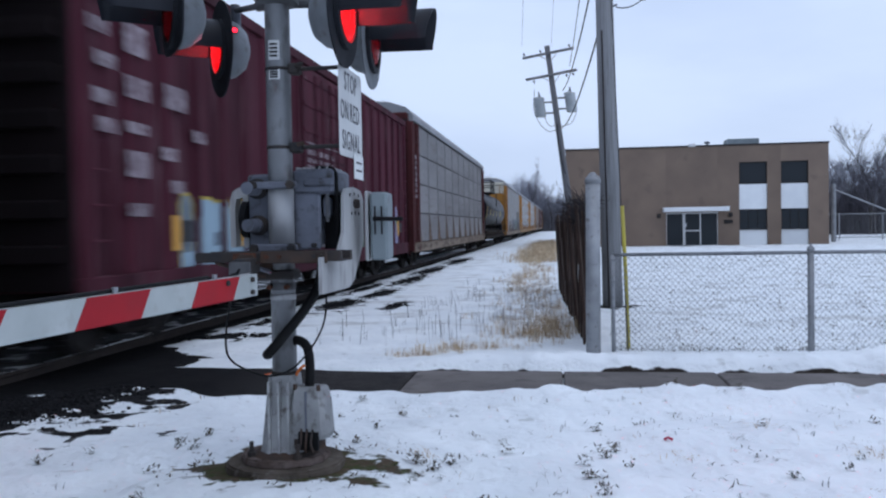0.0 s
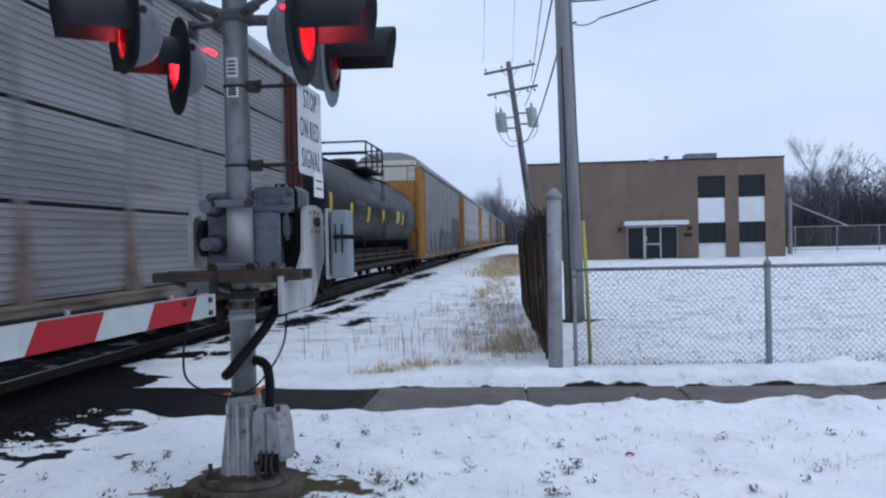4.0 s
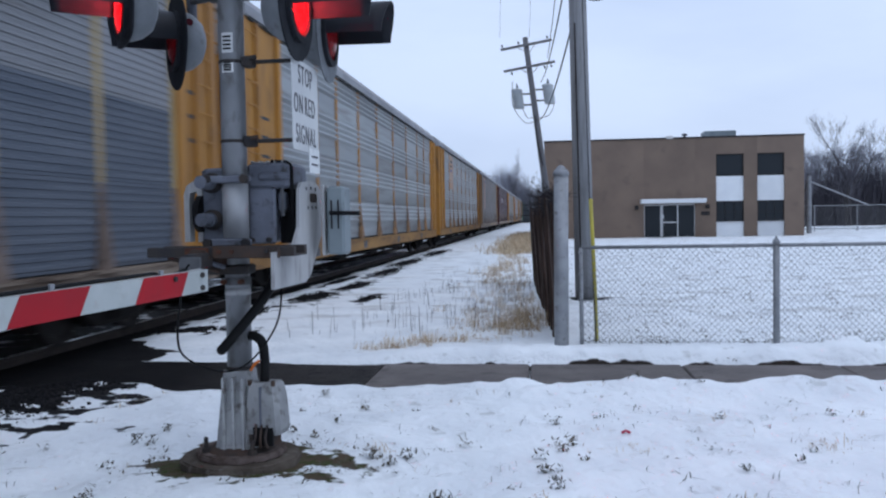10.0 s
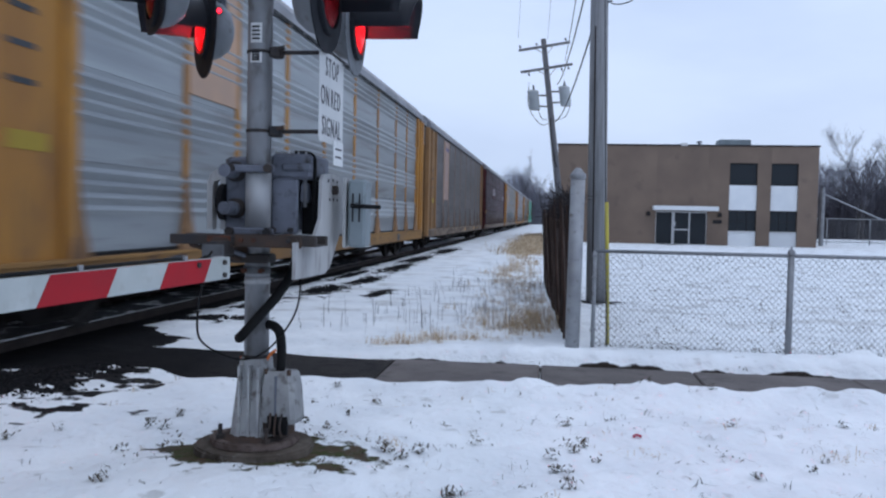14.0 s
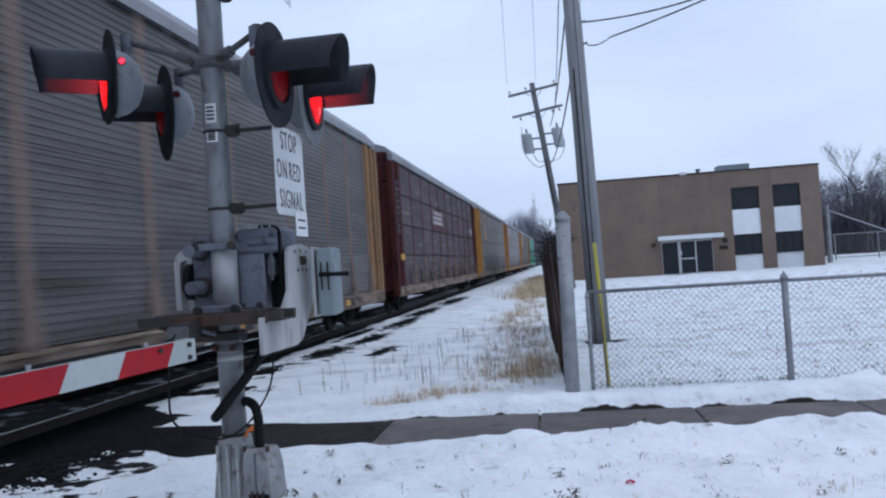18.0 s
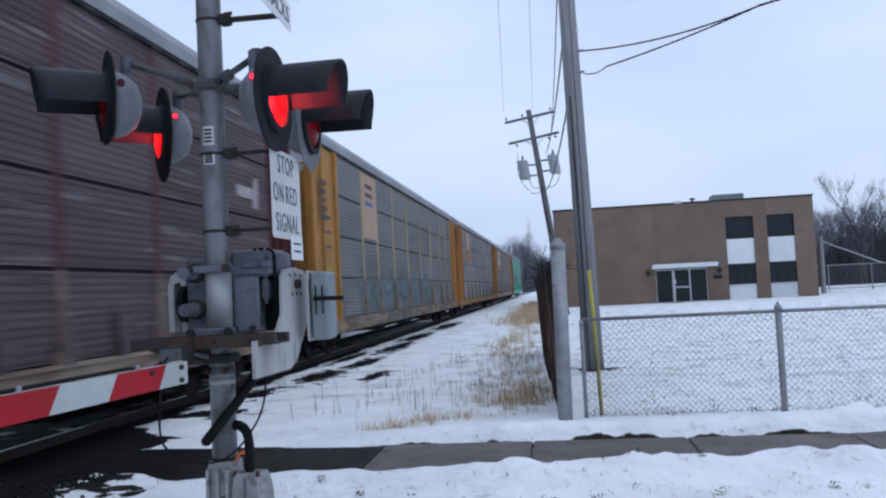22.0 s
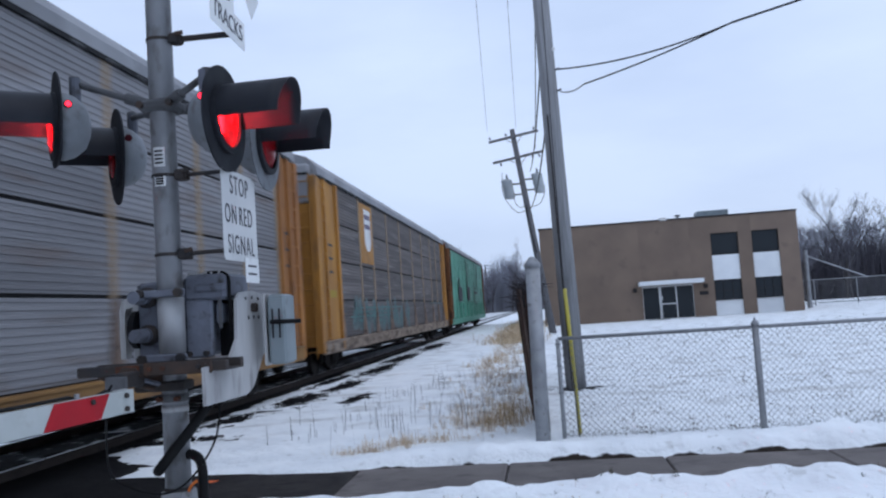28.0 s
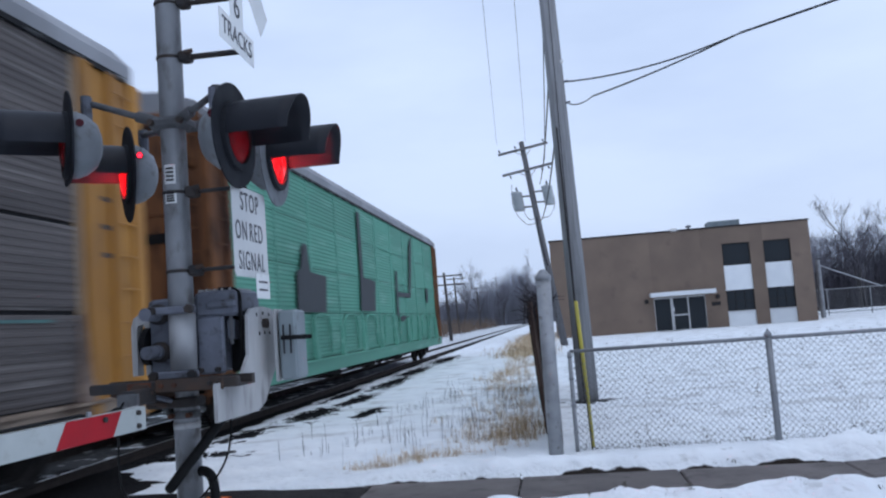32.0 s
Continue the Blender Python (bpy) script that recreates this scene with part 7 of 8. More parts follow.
def build_train():
    cars = []
    A0, P = 77.22, 27.586

    def ex_boxcar(car, x, L):
        burner(car, x - 0.075, 2.7, 6.7, 0.72, 1.98, ("steel", "steel", "sky", "grey_blue"), "gold", 4, [0.3 + 0.9 * k for k in range(21)])
        burner(car, x - 0.075, 11.4, 17.0, 0.72, 2.25, ("leaf", "leaf", "lilac", "dark", "leaf_dark"), "lilac", 9, [0.3 + 0.9 * k for k in range(21)])
        for yy in (2.1, 4.4, 6.4, 11.9, 14.3, 16.7):
            part("reflector", box(B(), x + 0.012, x + 0.016, yy, yy + 0.22, 1.18, 1.62), PAINT["amber"], car, "amber reflective patch")
            part("stencil_plate", box(B(), x + 0.012, x + 0.016, yy + 0.26, yy + 0.62, 1.28, 1.56), PAINT["black"], car, "dark stencil plate")
        stencil(car, x, 7.9, 9.9, 2.55, 3.0, "chalk", 5, 3, 5)
        for z in (2.42, 3.08):
            part("door_line", box(B(), x, x + 0.004, 7.9, 10.6, z, z + 0.03), PAINT["chalk"], car)
        for z0, z1, w in ((3.95, 4.25, 0.5), (3.45, 3.8, 0.5), (2.95, 3.2, 0.55), (2.55, 2.68, 0.5), (2.05, 2.35, 0.5), (1.6, 1.75, 0.5)):
            part("placard", box(B(), x, x + 0.005, 1.05, 1.05 + w, z0, z1), PAINT["chalk"], car, "white stencilled placard")
        part("placard", box(B(), x, x + 0.005, 2.0, 2.6, 2.95, 3.25), PAINT["chalk"], car)
        for k, (ya, za) in enumerate(((0.35, 3.9), (0.3, 3.55), (0.42, 3.2), (0.35, 2.8), (0.45, 2.5), (1.9, 2.3), (2.1, 1.9), (2.8, 2.6))):
            part("placard", box(B(), x, x + 0.005, ya, ya + 0.4, za, za + 0.16), PAINT["chalk"], car)
        stencil(car, x, 11.4, 12.3, 3.3, 3.9, "chalk", 2, 4, 3)

    cars.append(box_car(-10.3, 17.6, "dark grimy boxcar leading a freight train", mat("grimy_black_car", (0.016, 0.012, 0.014), (0.009, 0.007, 0.008), 1, 0.7, 0, 0.1, 30, spec=0.15)))
    cars.append(box_car(8.6, 18.6, "maroon ribbed boxcar with spray-painted lettering in a moving train", MAROON, ex_boxcar))

    def ex_first(car, x, L, z0, hs):
        stencil(car, x + 0.04, 0.36, 0.74, 2.4, 3.9, "chalk", 2, 8, 2)

    cars.append(rack_car(28.6, "grey rack car with oxide-red ends in a moving train", "fawn", PANEL["dull"], OXIDE, TAN_SILL, top=OXIDE, extra=ex_first))
    cars.append(tank_car(56.4, 19.4))

    def ex_a(car, x, L, z0, hs):
        sprayed(car, x + 0.0, 10.1, 13.4, z0 + 0.05, z0 + 1.2, (("grey_blue", 0.06), ("dusk", 0.02), ("mist", -0.09)), 11, 4)
        sprayed(car, x + 0.0, 13.7, 18.4, z0 + 0.05, z0 + 1.1, (("teal_dim", 0.06), ("fern", 0.04), ("mist", -0.08)), 12, 6)

    cars.append(rack_car(A0 - 1.25, "grey rack car with yellow ends and pale spray paint", "slate", PALE_YELLOW, YELLOW, TAN_SILL, top=PAINT["cream"], extra=ex_a, ends_at=(2.25, 1.6), covered=[(i, j) for i in (6, 7, 8) for j in (0, 1)]))

    def ex_b(car, x, L, z0, hs):
        part("decal", box(B(), x + 0.02, x + 0.026, 3.55, 3.85, 1.40, 1.62), PAINT["red"], car, "small red mark")

    cars.append(rack_car(A0 + P - 1.6, "bright grey rack car with yellow ends and a small red mark", "zinc", YELLOW, YELLOW, SILL_YELLOW, extra=ex_b, ends_at=(2.25, 1.6)))
    cars.append(rack_car(A0 + 2 * P - 1.6, "bright grey rack car with yellow ends and a sign panel", "zinc", YELLOW, YELLOW, SILL_YELLOW, sign=(PAINT["salmon"], "bars"), ends_at=(2.25, 1.6)))
    def ex_w(car, x, L, z0, hs):
        for yy, w in ((14.4, 0.5), (19.6, 0.7), (21.6, 0.35)):
            part("reflector", box(B(), x + 0.037, x + 0.041, yy, yy + w, 0.66, 0.80), PAINT["amber"], car, "amber reflective patch")
            part("stencil_plate", box(B(), x + 0.037, x + 0.041, yy + w + 0.05, yy + w + 0.5, 0.62, 0.82), PAINT["black"], car, "dark stencil plate")

    cars.append(rack_car(A0 + 3 * P - 1.6, "dull grey rack car with dull yellow ends and faded salmon posts", "brown_mid", SALMON_POST, DULL_YELLOW, TAN_SILL, sign=(PAINT["rose"], "tall"), extra=ex_w, ends_at=(2.25, 1.6)))

    def ex_m(car, x, L, z0, hs):
        for z in (2.36, 2.56, 2.76):
            part("emblem", prism(B(), [(8.5 + (z - 2.36) * 0.5, z), (11.3, z), (11.1, z + 0.14), (8.5 + (z - 2.36) * 0.5, z + 0.14)], -0.03, -0.012, Matrix.Translation((x, 0, z0)) @ FLAT), PAINT["faded"], car, "white emblem stripe")
        part("emblem", box(B(), x - 0.03, x - 0.014, 8.3, 11.3, z0 + 2.10, z0 + 2.30), MAROON_POST, car, "maroon emblem bar")
        part("emblem", box(B(), x - 0.03, x - 0.012, 22.4, 23.1, z0 + 2.35, z0 + 2.55), PAINT["faded"], car)
        part("emblem", prism(B(), [(23.1, 2.2), (23.4, 2.2), (23.4, 2.75), (23.25, 2.75)], -0.03, -0.012, Matrix.Translation((x, 0, z0)) @ FLAT), PAINT["faded"], car)
        stencil(car, x + 0.04, 0.36, 0.74, 2.6, 4.4, "worn", 2, 9, 6)
        part("decal", box(B(), x + 0.05, x + 0.055, 0.5, 1.15, 1.75, 1.95), PAINT["amber"], car)

    cars.append(rack_car(A0 + 4 * P - 0.8, "faded maroon rack car with dark seams and a white emblem", "maroon", MAROON_POST, OXIDE, TAN_SILL, extra=ex_m, gussets=PANEL["maroon"], length=25.4, ends_at=(1.2, 1.35), top=OXIDE))

    def ex_y(car, x, L, z0, hs):
        sprayed(car, x - 0.040, 4.5, 17.0, z0 + 0.02, z0 + 1.12, (("lagoon", 0.16), ("violet", -0.03), ("surf", -0.05)), 31, 18)
        sprayed(car, x + 0.04, 7.5, 13.5, 0.59, 0.85, (("lagoon", 0.05), ("surf", -0.01)), 33, 6)
        stencil(car, x + 0.05, 0.45, 1.1, 3.2, 4.2, "dark", 2, 5, 8)

    cars.append(rack_car(A0 + 5 * P - 1.6, "dull grey rack car with yellow posts and ends", "dull", PALE_YELLOW, YELLOW, TAN_SILL, top=PAINT["white"], sign=(PAINT["salmon"], "bars"), extra=ex_y, ends_at=(2.25, 1.6)))
    cars.append(rack_car(A0 + 6 * P - 1.6, "ash-grey rack car with rusty orange ends and a salmon sign panel", "ash", TAN_POST, ORANGE, SILL_YELLOW, sign=(PAINT["salmon"], "plain"), ends_at=(2.25, 1.6)))

    def ex_n(car, x, L, z0, hs):
        sprayed(car, x - 0.035, 3.5, 13.5, z0 + 0.02, z0 + 0.95, (("haze", 0.10), ("lagoon", -0.02), ("teal_dim", -0.09)), 41, 12)
        for k, (ya, yb) in enumerate(((3.2, 9.4), (3.6, 10.8), (4.4, 11.6), (19.5, 24.0))):
            part("spray_paint", box(B(), x - 0.02, x - 0.014, ya, yb, z0 + 0.52 + 0.13 * k, z0 + 0.555 + 0.13 * k), PAINT["teal_dim"], car, "thin teal spray line")

    cars.append(rack_car(A0 + 7 * P - 1.6, "brownish grey rack car with faded tan posts and a shield sign", "brown", TAN_POST, YELLOW, TAN_SILL, sign=(YELLOW, "shield"), extra=ex_n, ends_at=(2.25, 1.6)))

    def ex_g(car, x, L, z0, hs):
        def patch(outline, d=0.03):
            part("cover_patch", prism(B(), outline, 0.02, d, Matrix.Translation((x, 0, z0)) @ FLAT), PAINT["dark"], car, "dark painted-over patch")
        patch([(4.45, 1.05), (6.65, 1.05), (6.8, 1.90), (5.5, 1.95), (5.3, 2.55), (5.0, 2.55), (4.8, 2.0), (4.5, 1.9)])
        patch([(10.25, 1.10), (12.1, 1.10), (12.3, 2.0), (10.75, 2.05), (10.7, 3.9), (10.4, 3.9), (10.4, 2.0)])
        patch([(15.6, 0.95), (15.85, 0.95), (16.0, 2.5), (15.75, 2.5)])
        patch([(15.85, 1.62), (18.4, 1.62), (18.5, 1.78), (15.9, 1.78)])
        patch([(15.85, 0.95), (18.0, 0.95), (16.4, 0.75)])
        patch([(18.2, 1.78), (18.5, 1.78), (19.4, 4.0), (18.9, 3.7)])
        patch([(22.2, 1.5), (22.7, 1.5), (22.7, 2.1), (22.3, 2.1)])
        for k, y0 in enumerate((3.0, 5.4, 8.2, 10.6, 13.2, 15.8, 18.2, 20.6, 22.6)):
            bm = tube(B(), bend([(x + 0.03, y0, z0 + 0.1), (x + 0.03, y0 + 0.05, z0 + 0.75), (x + 0.03, y0 + 0.4, z0 + 0.98), (x + 0.03, y0 + 1.2, z0 + 0.98), (x + 0.03, y0 + 1.45, z0 + 0.8), (x + 0.03, y0 + 1.5, z0 + 0.1)]), 0.028, 6)
            part("panel_frame", bm, PANEL["green"], car)

    cars.append(rack_car(A0 + 8 * P - 0.9, "green rack car with dark painted-over patches", "green", PANEL["green"], RUST_END, PANEL["green"], extra=ex_g, top=RUST_END, ends_at=(0.98, 1.36)))
    return cars


train = build_train()


# ---- trees, weeds and far things ----
def branch_tree(seed, height, spread, levels=5):
    rng = random.Random(seed)
    wood, twigs = B(), B()

    def grow(p, d, length, r, level):
        n = 3 if level < 3 else 2
        pts, q, dd = [p], p, d
        for i in range(n):
            dd = (dd + V((rng.gauss(0, 0.12), rng.gauss(0, 0.12), 0.06))).normalized()
            q = q + dd * (length / n)
            pts.append(q)
        rad = [r * (1 - 0.18 * i) for i in range(n + 1)]
        tube(wood if level < 2 else twigs, pts, rad, 6 if level == 0 else (4 if level < 2 else 3), False)
        if level >= levels:
            return
        for k in range(rng.randint(3, 5) if level else 6):
            t = rng.uniform(0.35, 1.0)
            i = min(n - 1, int(t * n))
            at = pts[i].lerp(pts[i + 1], t * n - i)
            a = rng.uniform(0, 2 * math.pi)
            out = V((math.cos(a), math.sin(a), 0)) * spread * 0.8 + dd * rng.uniform(0.5, 1.0) + V((0, 0, 0.42))
            grow(at, out.normalized(), length * rng.uniform(0.5, 0.72), max(0.006, r * 0.44), level + 1)

    grow(V((0, 0, -0.2)), V((0, 0, 1)), height * 0.5, height * 0.013, 0)
    return wood, twigs


REEDS = mat("brown_reeds", (0.16, 0.115, 0.085), (0.10, 0.072, 0.056), 0.2, 0.95, 0, 0, 20)


def build_trees():
    reeds = B()
    protos = []
    for k, (h, s) in enumerate(((11.0, 0.7), (9.5, 0.9), (12.5, 0.55))):
        t = thing("bare_tree", pose(0, -400 - 20 * k, -30), "bare leafless winter tree with frosted twigs", "tree", "winter trees")
        wood, twigs = branch_tree(100 + k, h, s)
        part("trunk", wood, BARK, t)
        part("crown", twigs, TWIG, t, "frosted twigs")
        protos.append(t)
    rng = random.Random(7)
    spots = [(25.5, 86, 0, 0.95), (30.6, 90, 1, 1.6), (33.5, 94, 2, 0.72), (37.5, 95, 0, 0.7), (42, 93, 1, 0.8), (46, 96, 2, 0.7), (50, 97, 0, 0.75), (55, 99, 1, 0.8), (60, 99, 2, 0.7), (31, 104, 2, 0.8), (40, 106, 1, 0.85), (48, 108, 0, 0.8), (22.5, 100, 1, 0.95), (27, 97, 2, 0.9), (35, 99, 1, 0.85), (44, 100, 2, 0.8), (52, 103, 1, 0.9), (57, 104, 0, 0.85), (64, 104, 1, 0.85), (24, 92, 0, 0.8), (30.5, 88, 0, 0.75), (38, 90, 2, 0.65), (26, 102, 1, 1.05), (29.5, 99, 0, 1.0), (33, 101, 2, 0.95), (36.5, 103, 0, 1.0), (41, 99, 2, 0.9), (45, 104, 1, 1.0), (49, 101, 0, 0.95), (54, 106, 2, 0.95), (59, 103, 1, 1.0), (63, 100, 0, 0.9), (22, 95, 2, 0.85), (27.5, 92, 1, 0.8),
             (-22, 210, 2, 1.2), (-17, 205, 0, 1.35), (-12, 212, 1, 1.3), (-7, 207, 2, 1.25), (-2, 214, 0, 1.1), (4, 210, 1, 1.0), (9, 218, 2, 1.0), (-27, 222, 0, 1.0), (14, 224, 1, 1.0), (-14, 228, 1, 1.4), (-4, 232, 0, 1.3)]
    used = set()
    for x, y, k, s in spots:
        s *= 0.80 if y < 150 else 1.0
        m = pose(x, y, -0.3, 0, 0, rng.uniform(0, 360)) @ Matrix.Scale(s, 4)
        if k not in used:
            used.add(k)
            protos[k].matrix_basis = m
        else:
            c = copy_thing(protos[k], pose(x, y, -0.3, 0, 0, rng.uniform(0, 360)))
            c.scale = (s, s, s)
    bm = B()
    for _ in range(17000):
        x = rng.uniform(18, 75)
        y = rng.uniform(92, 112)
        h = rng.uniform(1.8, 6.8) * (1 + 0.3 * noise.noise(V((x * 0.25, y * 0.1, 0))))
        p = V((x, y, -0.3)); q = p + V((rng.gauss(0, 0.8), rng.gauss(0, 0.8), h))
        rod(bm, p, q, rng.uniform(0.04, 0.09), 0.012, 3, False)
    tops = B()
    for _ in range(9000):
        x, y = rng.uniform(18, 75), rng.uniform(94, 112)
        z = rng.uniform(3.2, 8.0) * (1 + 0.3 * noise.noise(V((x * 0.22, 4.0, 0))))
        p = V((x, y, z - 0.3)); q = p + V((rng.gauss(0, 0.9), rng.gauss(0, 0.9), rng.uniform(0.4, 1.7)))
        rod(tops, p, q, rng.uniform(0.02, 0.045), 0.008, 3, False)
    tagged(part("frosted_brush", tops, FROST_HAZE), "frosted twigs over the dark winter woods", "woods", kind="stuff")
    frost = B()
    for _ in range(13000):
        x = rng.uniform(-34, 28)
        tall = 1.0 + 0.75 * math.exp(-((x + 10) / 9.0) ** 2) + 0.35 * noise.noise(V((x * 0.18, 0, 0)))
        p = V((x, rng.uniform(215, 260), -0.3)); q = p + V((rng.gauss(0, 0.9), rng.gauss(0, 1.0), rng.uniform(1.5, 8.6) * tall))
        rod(frost, p, q, rng.uniform(0.05, 0.13), 0.015, 3, False)
    tagged(part("frosted_woods", frost, FROST_HAZE), "frosted woods at the end of the rails, paled with painted haze", "woods", kind="stuff")
    for _ in range(4000):
        p = V((rng.uniform(-40, -11.5), rng.uniform(60, 190), -0.3)); q = p + V((rng.gauss(0, 0.4), rng.gauss(0, 0.4), rng.uniform(0.9, 2.6)))
        rod(reeds, p, q, rng.uniform(0.03, 0.09), 0.01, 3, False)
    tagged(part("field_reeds", reeds, REEDS), "brown winter reeds in the field beyond the rails", "reeds", kind="stuff")
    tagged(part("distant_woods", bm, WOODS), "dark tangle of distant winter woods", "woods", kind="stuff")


def build_far_things():
    for x, y, h in ((-8.9, 76.5, 6.1), (-13.0, 120, 8.0), (-13.1, 156, 7.8), (-13.5, 219, 12.4), (2.0, 150, 9.5)):
        p = thing("telegraph_pole", pose(x, y, 0), "distant weathered telegraph pole with crossarms", "telegraph pole", "telegraph poles")
        part("pole", rod(B(), (0, 0, -0.3), (-0.25, 0, h), 0.16, 0.11, 8), BARK, p)
        for z in (h - 0.3, h - 1.1):
            part("crossarm", box(B(), -1.3, 1.4, -0.06, 0.06, z - 0.06, z + 0.06), BARK, p)
    f = thing("yard_fence", pose(0, 66, 0), "distant galvanised yard fence beyond the building", "fence")
    for k in range(9):
        x = 17.2 + k * 3.0
        part("fence_post", rod(B(), (x, 0, -0.2), (x, 0, 2.0), 0.04, n=6), GALV, f)
    for z in (0.25, 1.95):
        part("fence_rail", rod(B(), (17.2, 0, z), (41.2, 0, z), 0.03, n=6), GALV, f)
    bm = B()
    x = 17.2
    while x < 41:
        rod(bm, (x, 0, 0.1), (x + 1.8, 0, 1.95), 0.006, n=3, caps=False)
        rod(bm, (x + 1.8, 0, 0.1), (x, 0, 1.95), 0.006, n=3, caps=False)
        x += 0.16
    tagged(part("wire_mesh", bm, FENCE_WIRE, f), kind="stuff")
    part("warning_board", soft_box(B(), 17.4, 18.4, -0.12, -0.04, 1.0, 1.7, 0.01), RED_BOARD, f, "small red board")
    g = thing("steel_mast", pose(18.6, 62, 0), "pale steel mast with a sloping stay", "post")
    part("mast", rod(B(), (0, 0, -0.2), (0, 0, 4.0), 0.17, 0.15, 12), GALV, g)
    part("stay", rod(B(), (0.1, 0, 3.6), (4.2, 0.6, 1.9), 0.05, n=8), GALV, g)


RED_BOARD = plain("red_board", (0.40, 0.06, 0.06), 0.5)


def blades(bm, rng, x, y, n, h, lean, w=0.004, r=0.12):
    z = ground_height(x, y)
    way = rng.uniform(0, 6.28)
    for _ in range(n):
        p = V((x + rng.gauss(0, r), y + rng.gauss(0, r), z - 0.02))
        a = way + rng.gauss(0, 1.3)
        hh = h * rng.uniform(0.35, 1.15)
        k = lean * rng.uniform(0.2, 1.3)
        out = V((math.cos(a), math.sin(a), 0)) * k * hh
        side = V((-math.sin(a), math.cos(a), 0)) * w
        rise = hh / math.sqrt(1 + k * k)
        m1, t = p + out * 0.3 + V((0, 0, rise * 0.7)), p + out + V((0, 0, rise * rng.uniform(0.6, 1.0)))
        v = [bm.verts.new(q) for q in (p - side, p + side, m1 + side * 0.8, m1 - side * 0.8, t)]
        bm.faces.new((v[0], v[1], v[2], v[3])); bm.faces.new((v[3], v[2], v[4]))


def straw_material():
    """Dry stalks, each of its own shade: pale straw, tan and grey-brown."""
    m = mat("dry_straw_grass", (0.66, 0.54, 0.38), (0.46, 0.34, 0.22), 2.5, 0.9, 0, 0, 20, vary=0.05, spec=0.1)
    n, l = m.node_tree.nodes, m.node_tree.links
    b = n["Principled BSDF"]
    geo, ramp = n.new("ShaderNodeNewGeometry"), n.new("ShaderNodeValToRGB")
    r = ramp.color_ramp
    r.elements[0].position, r.elements[0].color = 0.0, (0.25, 0.19, 0.14, 1)
    r.elements[1].position, r.elements[1].color = 1.0, (0.74, 0.63, 0.46, 1)
    e = r.elements.new(0.35); e.color = (0.47, 0.33, 0.20, 1)
    e = r.elements.new(0.65); e.color = (0.62, 0.48, 0.32, 1)
    l.new(geo.outputs["Random Per Island"], ramp.inputs[0])
    l.new(ramp.outputs[0], b.inputs["Base Color"])
    return m


def leafy(bm, rng, x, y, n, spread, tall):
    """A low rosette of small pointed leaves on short stems."""
    z = ground_height(x, y)
    for _ in range(n):
        a = rng.uniform(0, 6.28)
        c = V((x + rng.gauss(0, spread), y + rng.gauss(0, spread * 0.7), z + rng.uniform(0.0, tall)))
        u = V((math.cos(a), math.sin(a), rng.uniform(-0.2, 1.2))) * rng.uniform(0.008, 0.018)
        w = V((-math.sin(a), math.cos(a), 0.2)) * 0.006
        bm.faces.new([bm.verts.new(q) for q in (c - u, c + w, c + u, c - w)])


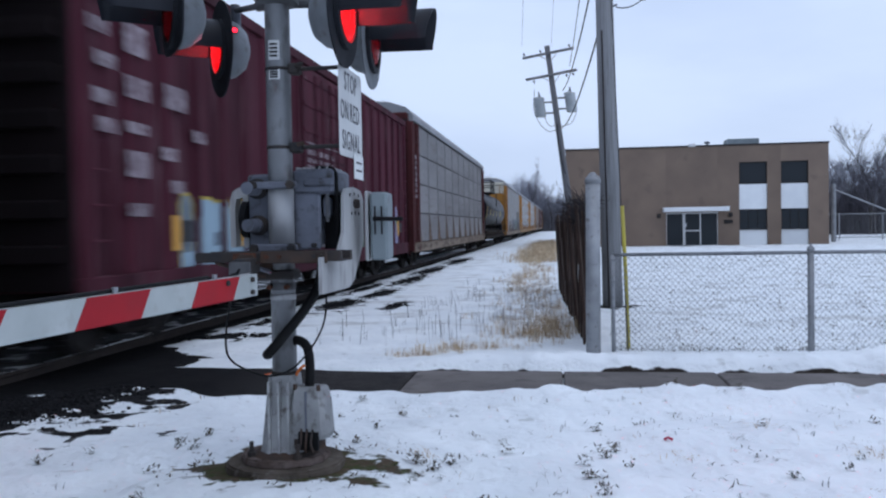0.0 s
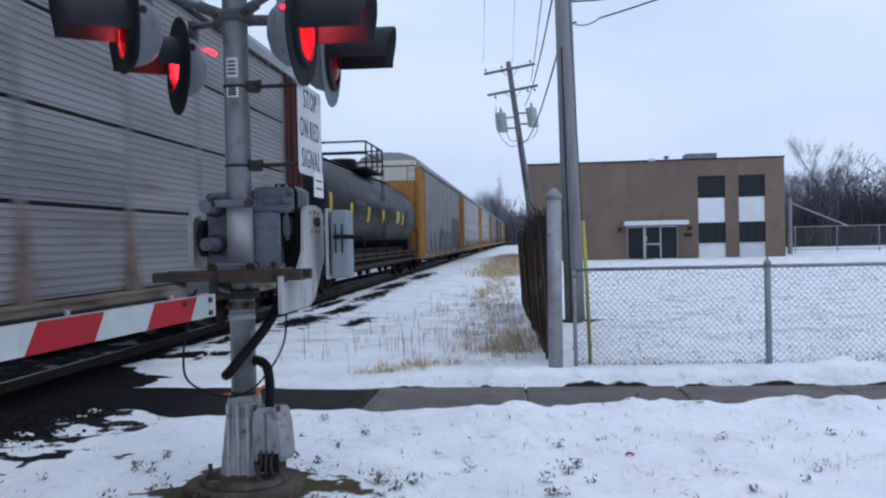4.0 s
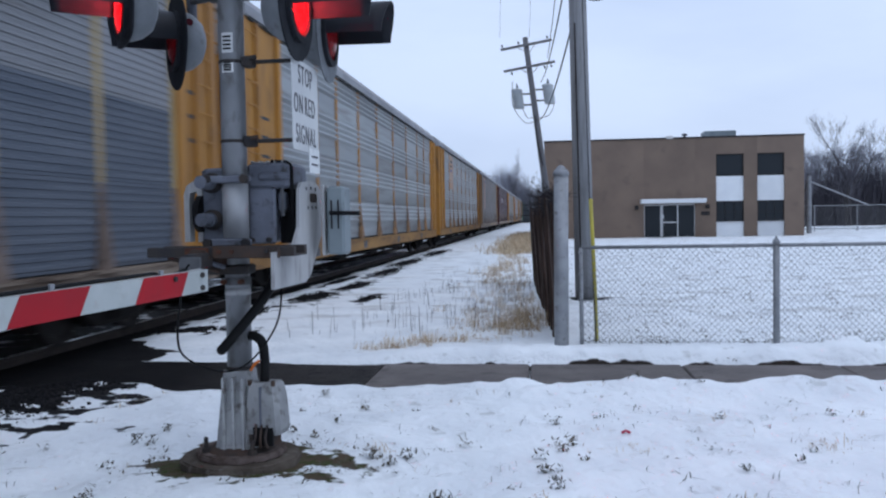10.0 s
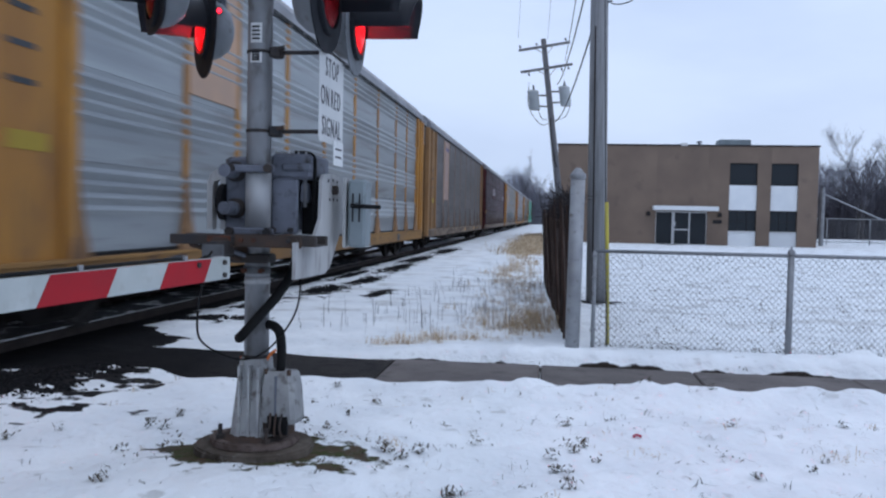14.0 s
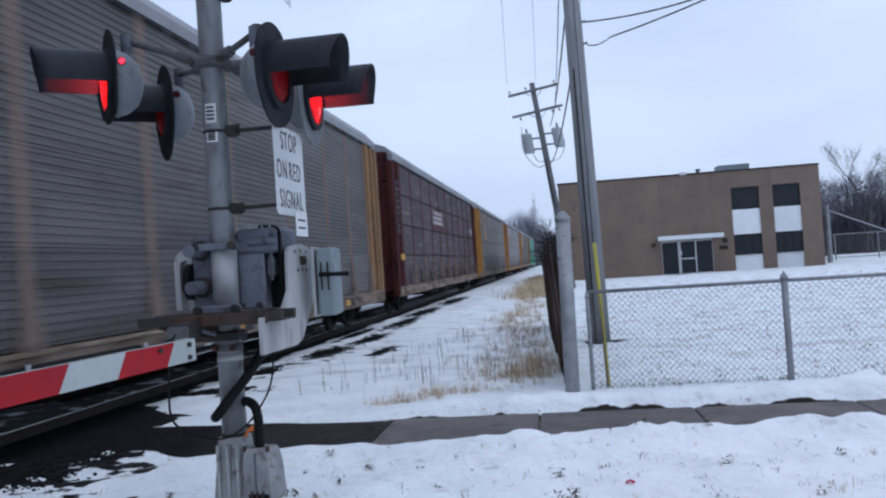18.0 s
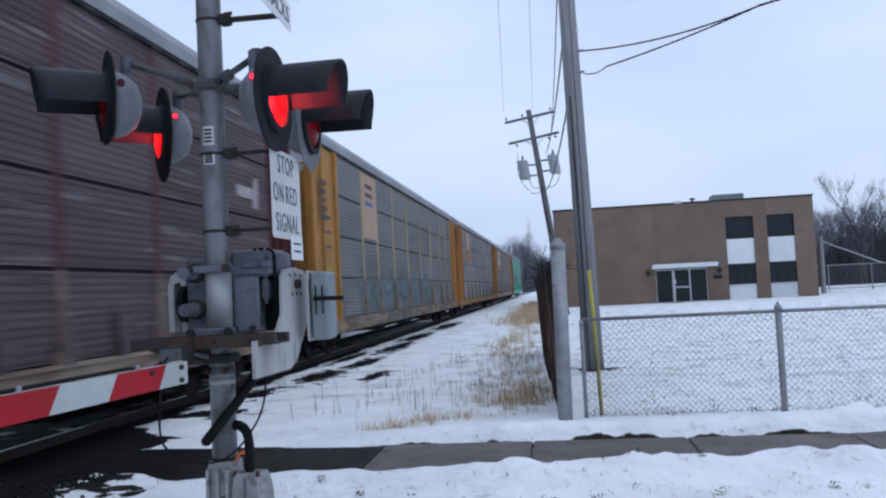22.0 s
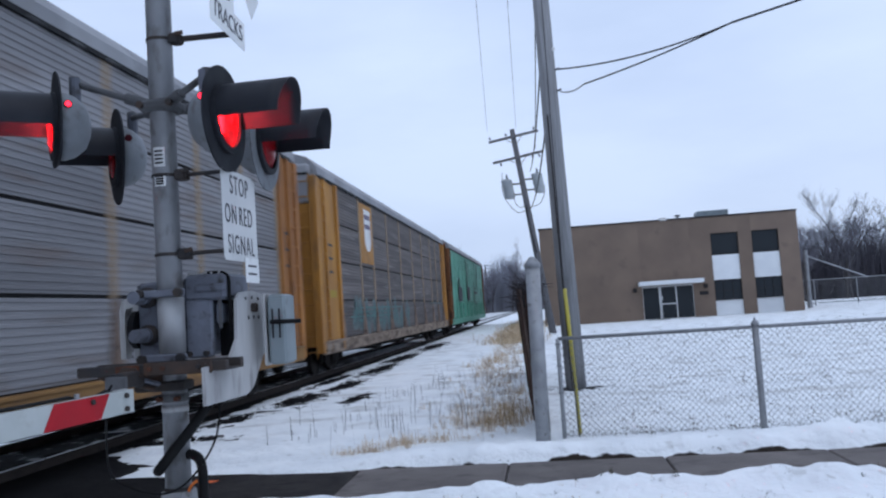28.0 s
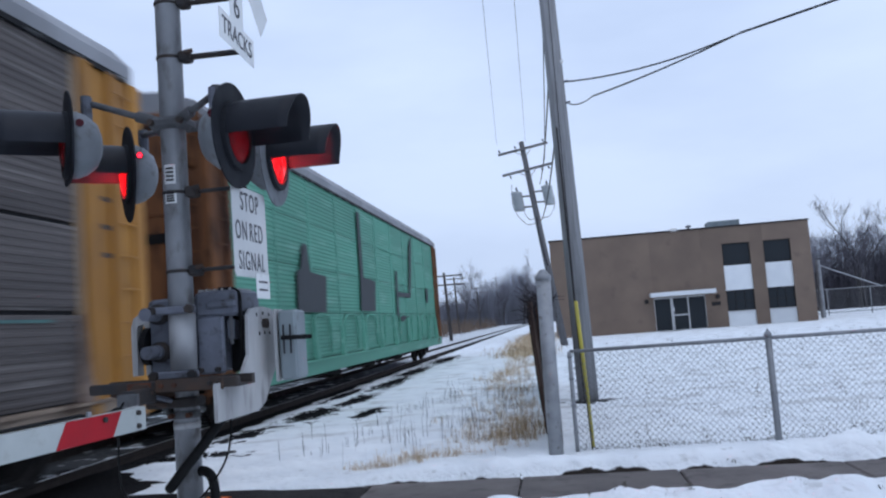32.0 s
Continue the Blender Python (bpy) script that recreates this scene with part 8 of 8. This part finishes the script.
def build_weeds():
    rng = random.Random(11)
    bm = B()
    # straw in loose clumps with snow between them: (x, y, spread in x, spread in y, clumps, height)
    for cx, cy, sx, sy, n, h in ((-1.80, 10.28, 0.16, 0.07, 16, 0.17), (-1.38, 10.75, 0.20, 0.12, 24, 0.20), (-0.95, 10.95, 0.22, 0.14, 10, 0.16), (-0.62, 12.1, 0.26, 0.28, 34, 0.24), (-0.18, 12.3, 0.17, 0.5, 40, 0.32),
                                 (-0.40, 13.6, 0.30, 0.6, 34, 0.28), (-0.25, 15.4, 0.25, 0.9, 30, 0.30), (-0.9, 14.6, 0.30, 0.9, 16, 0.22), (-0.7, 18.5, 0.4, 1.6, 26, 0.30), (-1.0, 23.0, 0.35, 2.4, 44, 0.34), (-0.9, 30.0, 0.4, 4.0, 60, 0.36)):
        for _ in range(n):
            x, y = rng.gauss(cx, sx), rng.gauss(cy, sy)
            if y > 9.95 and x < 0.24 - 0.036 * (y - 10.75):
                far = y > 17
                blades(bm, rng, x, y, rng.randint(8, 22), h * rng.uniform(0.55, 1.2), rng.choice((0.5, 0.9, 1.6, 2.6)), 0.0042 if far else 0.0027, 0.10 if far else 0.055)
    for _ in range(260):
        blades(bm, rng, rng.uniform(-1.5, -0.5), rng.uniform(34, 70), 26, rng.uniform(0.3, 0.6), 0.8, 0.009, 0.5)
    # tufts of pale grass in the near lawn
    for _ in range(150):
        x, y = rng.uniform(-3.8, 6.0), rng.uniform(4.5, 7.5)
        if x > -1.2 or rng.random() < 0.35:
            blades(bm, rng, x, y, rng.randint(5, 13), rng.uniform(0.03, 0.085), rng.choice((0.8, 1.5, 2.4)), 0.0018, rng.uniform(0.02, 0.06))
    for x, y, n, h in ((0.60, 5.90, 30, 0.08), (1.76, 5.96, 34, 0.13), (1.70, 5.90, 18, 0.08), (0.35, 5.85, 14, 0.06), (-0.95, 5.62, 26, 0.09), (-3.35, 6.40, 26, 0.05), (-3.15, 6.38, 20, 0.05), (1.15, 6.5, 14, 0.10)):
        blades(bm, rng, x, y, n, h, 1.4, 0.002, 0.055)
    tagged(part("dry_grass", bm, straw_material()), "scruffy dry straw-coloured grass along the board fence", "grass", kind="stuff")
    bm = B()
    for _ in range(34):
        x, y = rng.gauss(-2.1, 0.7), rng.gauss(11.8, 0.9)
        blades(bm, rng, x, y, 1, rng.uniform(0.25, 0.7), 0.12, 0.003, 0.02)
    for _ in range(190):
        x, y = rng.uniform(-2.6, -0.1), rng.triangular(10.6, 27, 13)
        blades(bm, rng, x, y, rng.randint(1, 5), rng.uniform(0.10, 0.42), 0.3, 0.0026, 0.06)
    for _ in range(170):
        x, y = rng.uniform(-4.5, 6.5), rng.uniform(4.4, 7.8)
        blades(bm, rng, x, y, rng.randint(2, 7), rng.uniform(0.03, 0.09), 0.9, 0.0017, 0.03)
    tagged(part("snow_stubble", bm, BRUSH), "thin dead stalks poking out of the snow", "grass", kind="stuff")
    # blades of grass through the thin snow of the fenced lawn
    bm = B()
    for _ in range(420):
        x, y = rng.uniform(-1.6, 6.2), rng.uniform(4.5, 7.5)
        if noise.noise(V((x * 1.1, y * 1.6, 3.0))) > -0.15:
            blades(bm, rng, x, y, rng.randint(4, 14), rng.uniform(0.025, 0.075), rng.choice((0.7, 1.3, 2.2)), 0.0017, rng.uniform(0.015, 0.06))
    for _ in range(6000):
        y = 10.75 + 34.0 * rng.random() ** 2.2
        x = rng.uniform(0.55, 1.5 + 0.62 * y)
        if noise.noise(V((x * 0.7, y * 0.45, 6.0))) + 0.6 * noise.noise(V((x * 2.6, y * 1.4, 1.0))) > -0.22:
            blades(bm, rng, x, y, rng.randint(2, 4), rng.uniform(0.03, 0.095), 1.3, 0.0050 + 0.0004 * (y - 10), 0.05)
    tagged(part("lawn_grass", bm, LAWN), "grey-green grass tips poking through thin snow", "grass", kind="stuff")
    bm = B()
    for _ in range(260):
        x, y = rng.uniform(-4.2, 6.5), rng.uniform(4.4, 7.75)
        if noise.noise(V((x * 0.8, y * 0.8, 5.0))) > -0.05:
            blades(bm, rng, x, y, rng.randint(5, 16), rng.uniform(0.03, 0.07), rng.choice((0.8, 1.6, 2.6)), 0.004, rng.uniform(0.012, 0.03))
    for _ in range(40):
        a = rng.uniform(0, 6.28); r = rng.uniform(0.34, 0.62)
        leafy(bm, rng, MX + 0.1 + 1.4 * r * math.cos(a), MY + 0.75 * r * math.sin(a), 6, 0.025, 0.03)
    for x, y, n in ((0.20, 5.92, 44), (0.10, 5.90, 20), (-0.50, 4.82, 46), (0.10, 5.01, 40), (-2.30, 4.69, 40), (-0.96, 5.44, 60), (-0.84, 5.36, 30), (-0.75, 5.48, 26), (-2.55, 5.75, 36), (-2.42, 5.72, 24), (0.02, 5.55, 26), (-0.45, 5.85, 20), (0.12, 6.35, 24)):
        leafy(bm, rng, x, y, n, 0.024, 0.06)
    for _ in range(34):
        leafy(bm, rng, rng.uniform(-3.6, 6.0), rng.triangular(4.5, 7.6, 5.4), rng.randint(12, 30), rng.uniform(0.014, 0.03), 0.045)
    # soil and dead leaves hanging over the path's far edge
    for _ in range(60):
        x = rng.uniform(-1.2, 6.5)
        if noise.noise(V((x * 1.3, 0, 8.0))) > 0.05:
            leafy(bm, rng, x, 9.53 + rng.uniform(-0.02, 0.05), 6, 0.035, 0.03)
    tagged(part("low_weeds", bm, WEED), "low dark green weeds in the snow", "weeds", kind="stuff")
    bm = B()
    z = ground_height(0.56, 6.12)
    tube(bm, [(0.53, 6.12, z + 0.010), (0.555, 6.125, z + 0.022), (0.585, 6.12, z + 0.010)], 0.009, 6)
    tagged(part("litter", bm, RED_LITTER), "scrap of red litter on the snow", "litter")
    bm = prism(B(), [(-0.10, -0.02), (0.02, -0.03), (0.10, 0.03), (0.0, 0.035)], 0.0, 0.006, pose(-3.13, 9.2, -0.008, 12, 6, 20))
    bmesh.ops.triangulate(bm, faces=bm.faces)
    tagged(part("orange_flag", bm, plain("orange_plastic", (0.62, 0.12, 0.03), 0.5)), "scrap of orange plastic flag on the asphalt", "litter")


build_trees(); build_far_things(); build_weeds()


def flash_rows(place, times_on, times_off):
    """The added lamp disc's turns, which make the blinking: its lit face comes to the lens at each of times_on and
    turns away at each of times_off.
    """
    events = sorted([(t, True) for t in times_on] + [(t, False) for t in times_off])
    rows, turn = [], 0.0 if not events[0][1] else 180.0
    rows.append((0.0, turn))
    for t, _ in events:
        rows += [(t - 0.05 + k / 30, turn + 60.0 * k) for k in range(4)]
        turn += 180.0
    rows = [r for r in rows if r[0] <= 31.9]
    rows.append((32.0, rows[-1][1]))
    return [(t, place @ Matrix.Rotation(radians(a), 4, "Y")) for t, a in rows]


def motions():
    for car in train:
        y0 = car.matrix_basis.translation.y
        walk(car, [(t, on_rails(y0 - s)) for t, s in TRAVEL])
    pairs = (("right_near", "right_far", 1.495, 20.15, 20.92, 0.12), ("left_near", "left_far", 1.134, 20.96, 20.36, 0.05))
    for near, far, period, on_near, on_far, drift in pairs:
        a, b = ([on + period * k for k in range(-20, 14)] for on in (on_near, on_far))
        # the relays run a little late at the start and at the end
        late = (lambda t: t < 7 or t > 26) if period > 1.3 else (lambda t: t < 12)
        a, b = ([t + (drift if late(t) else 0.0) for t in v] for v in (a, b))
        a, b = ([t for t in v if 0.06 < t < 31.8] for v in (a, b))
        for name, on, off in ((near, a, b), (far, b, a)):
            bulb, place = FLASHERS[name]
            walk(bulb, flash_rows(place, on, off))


motions()
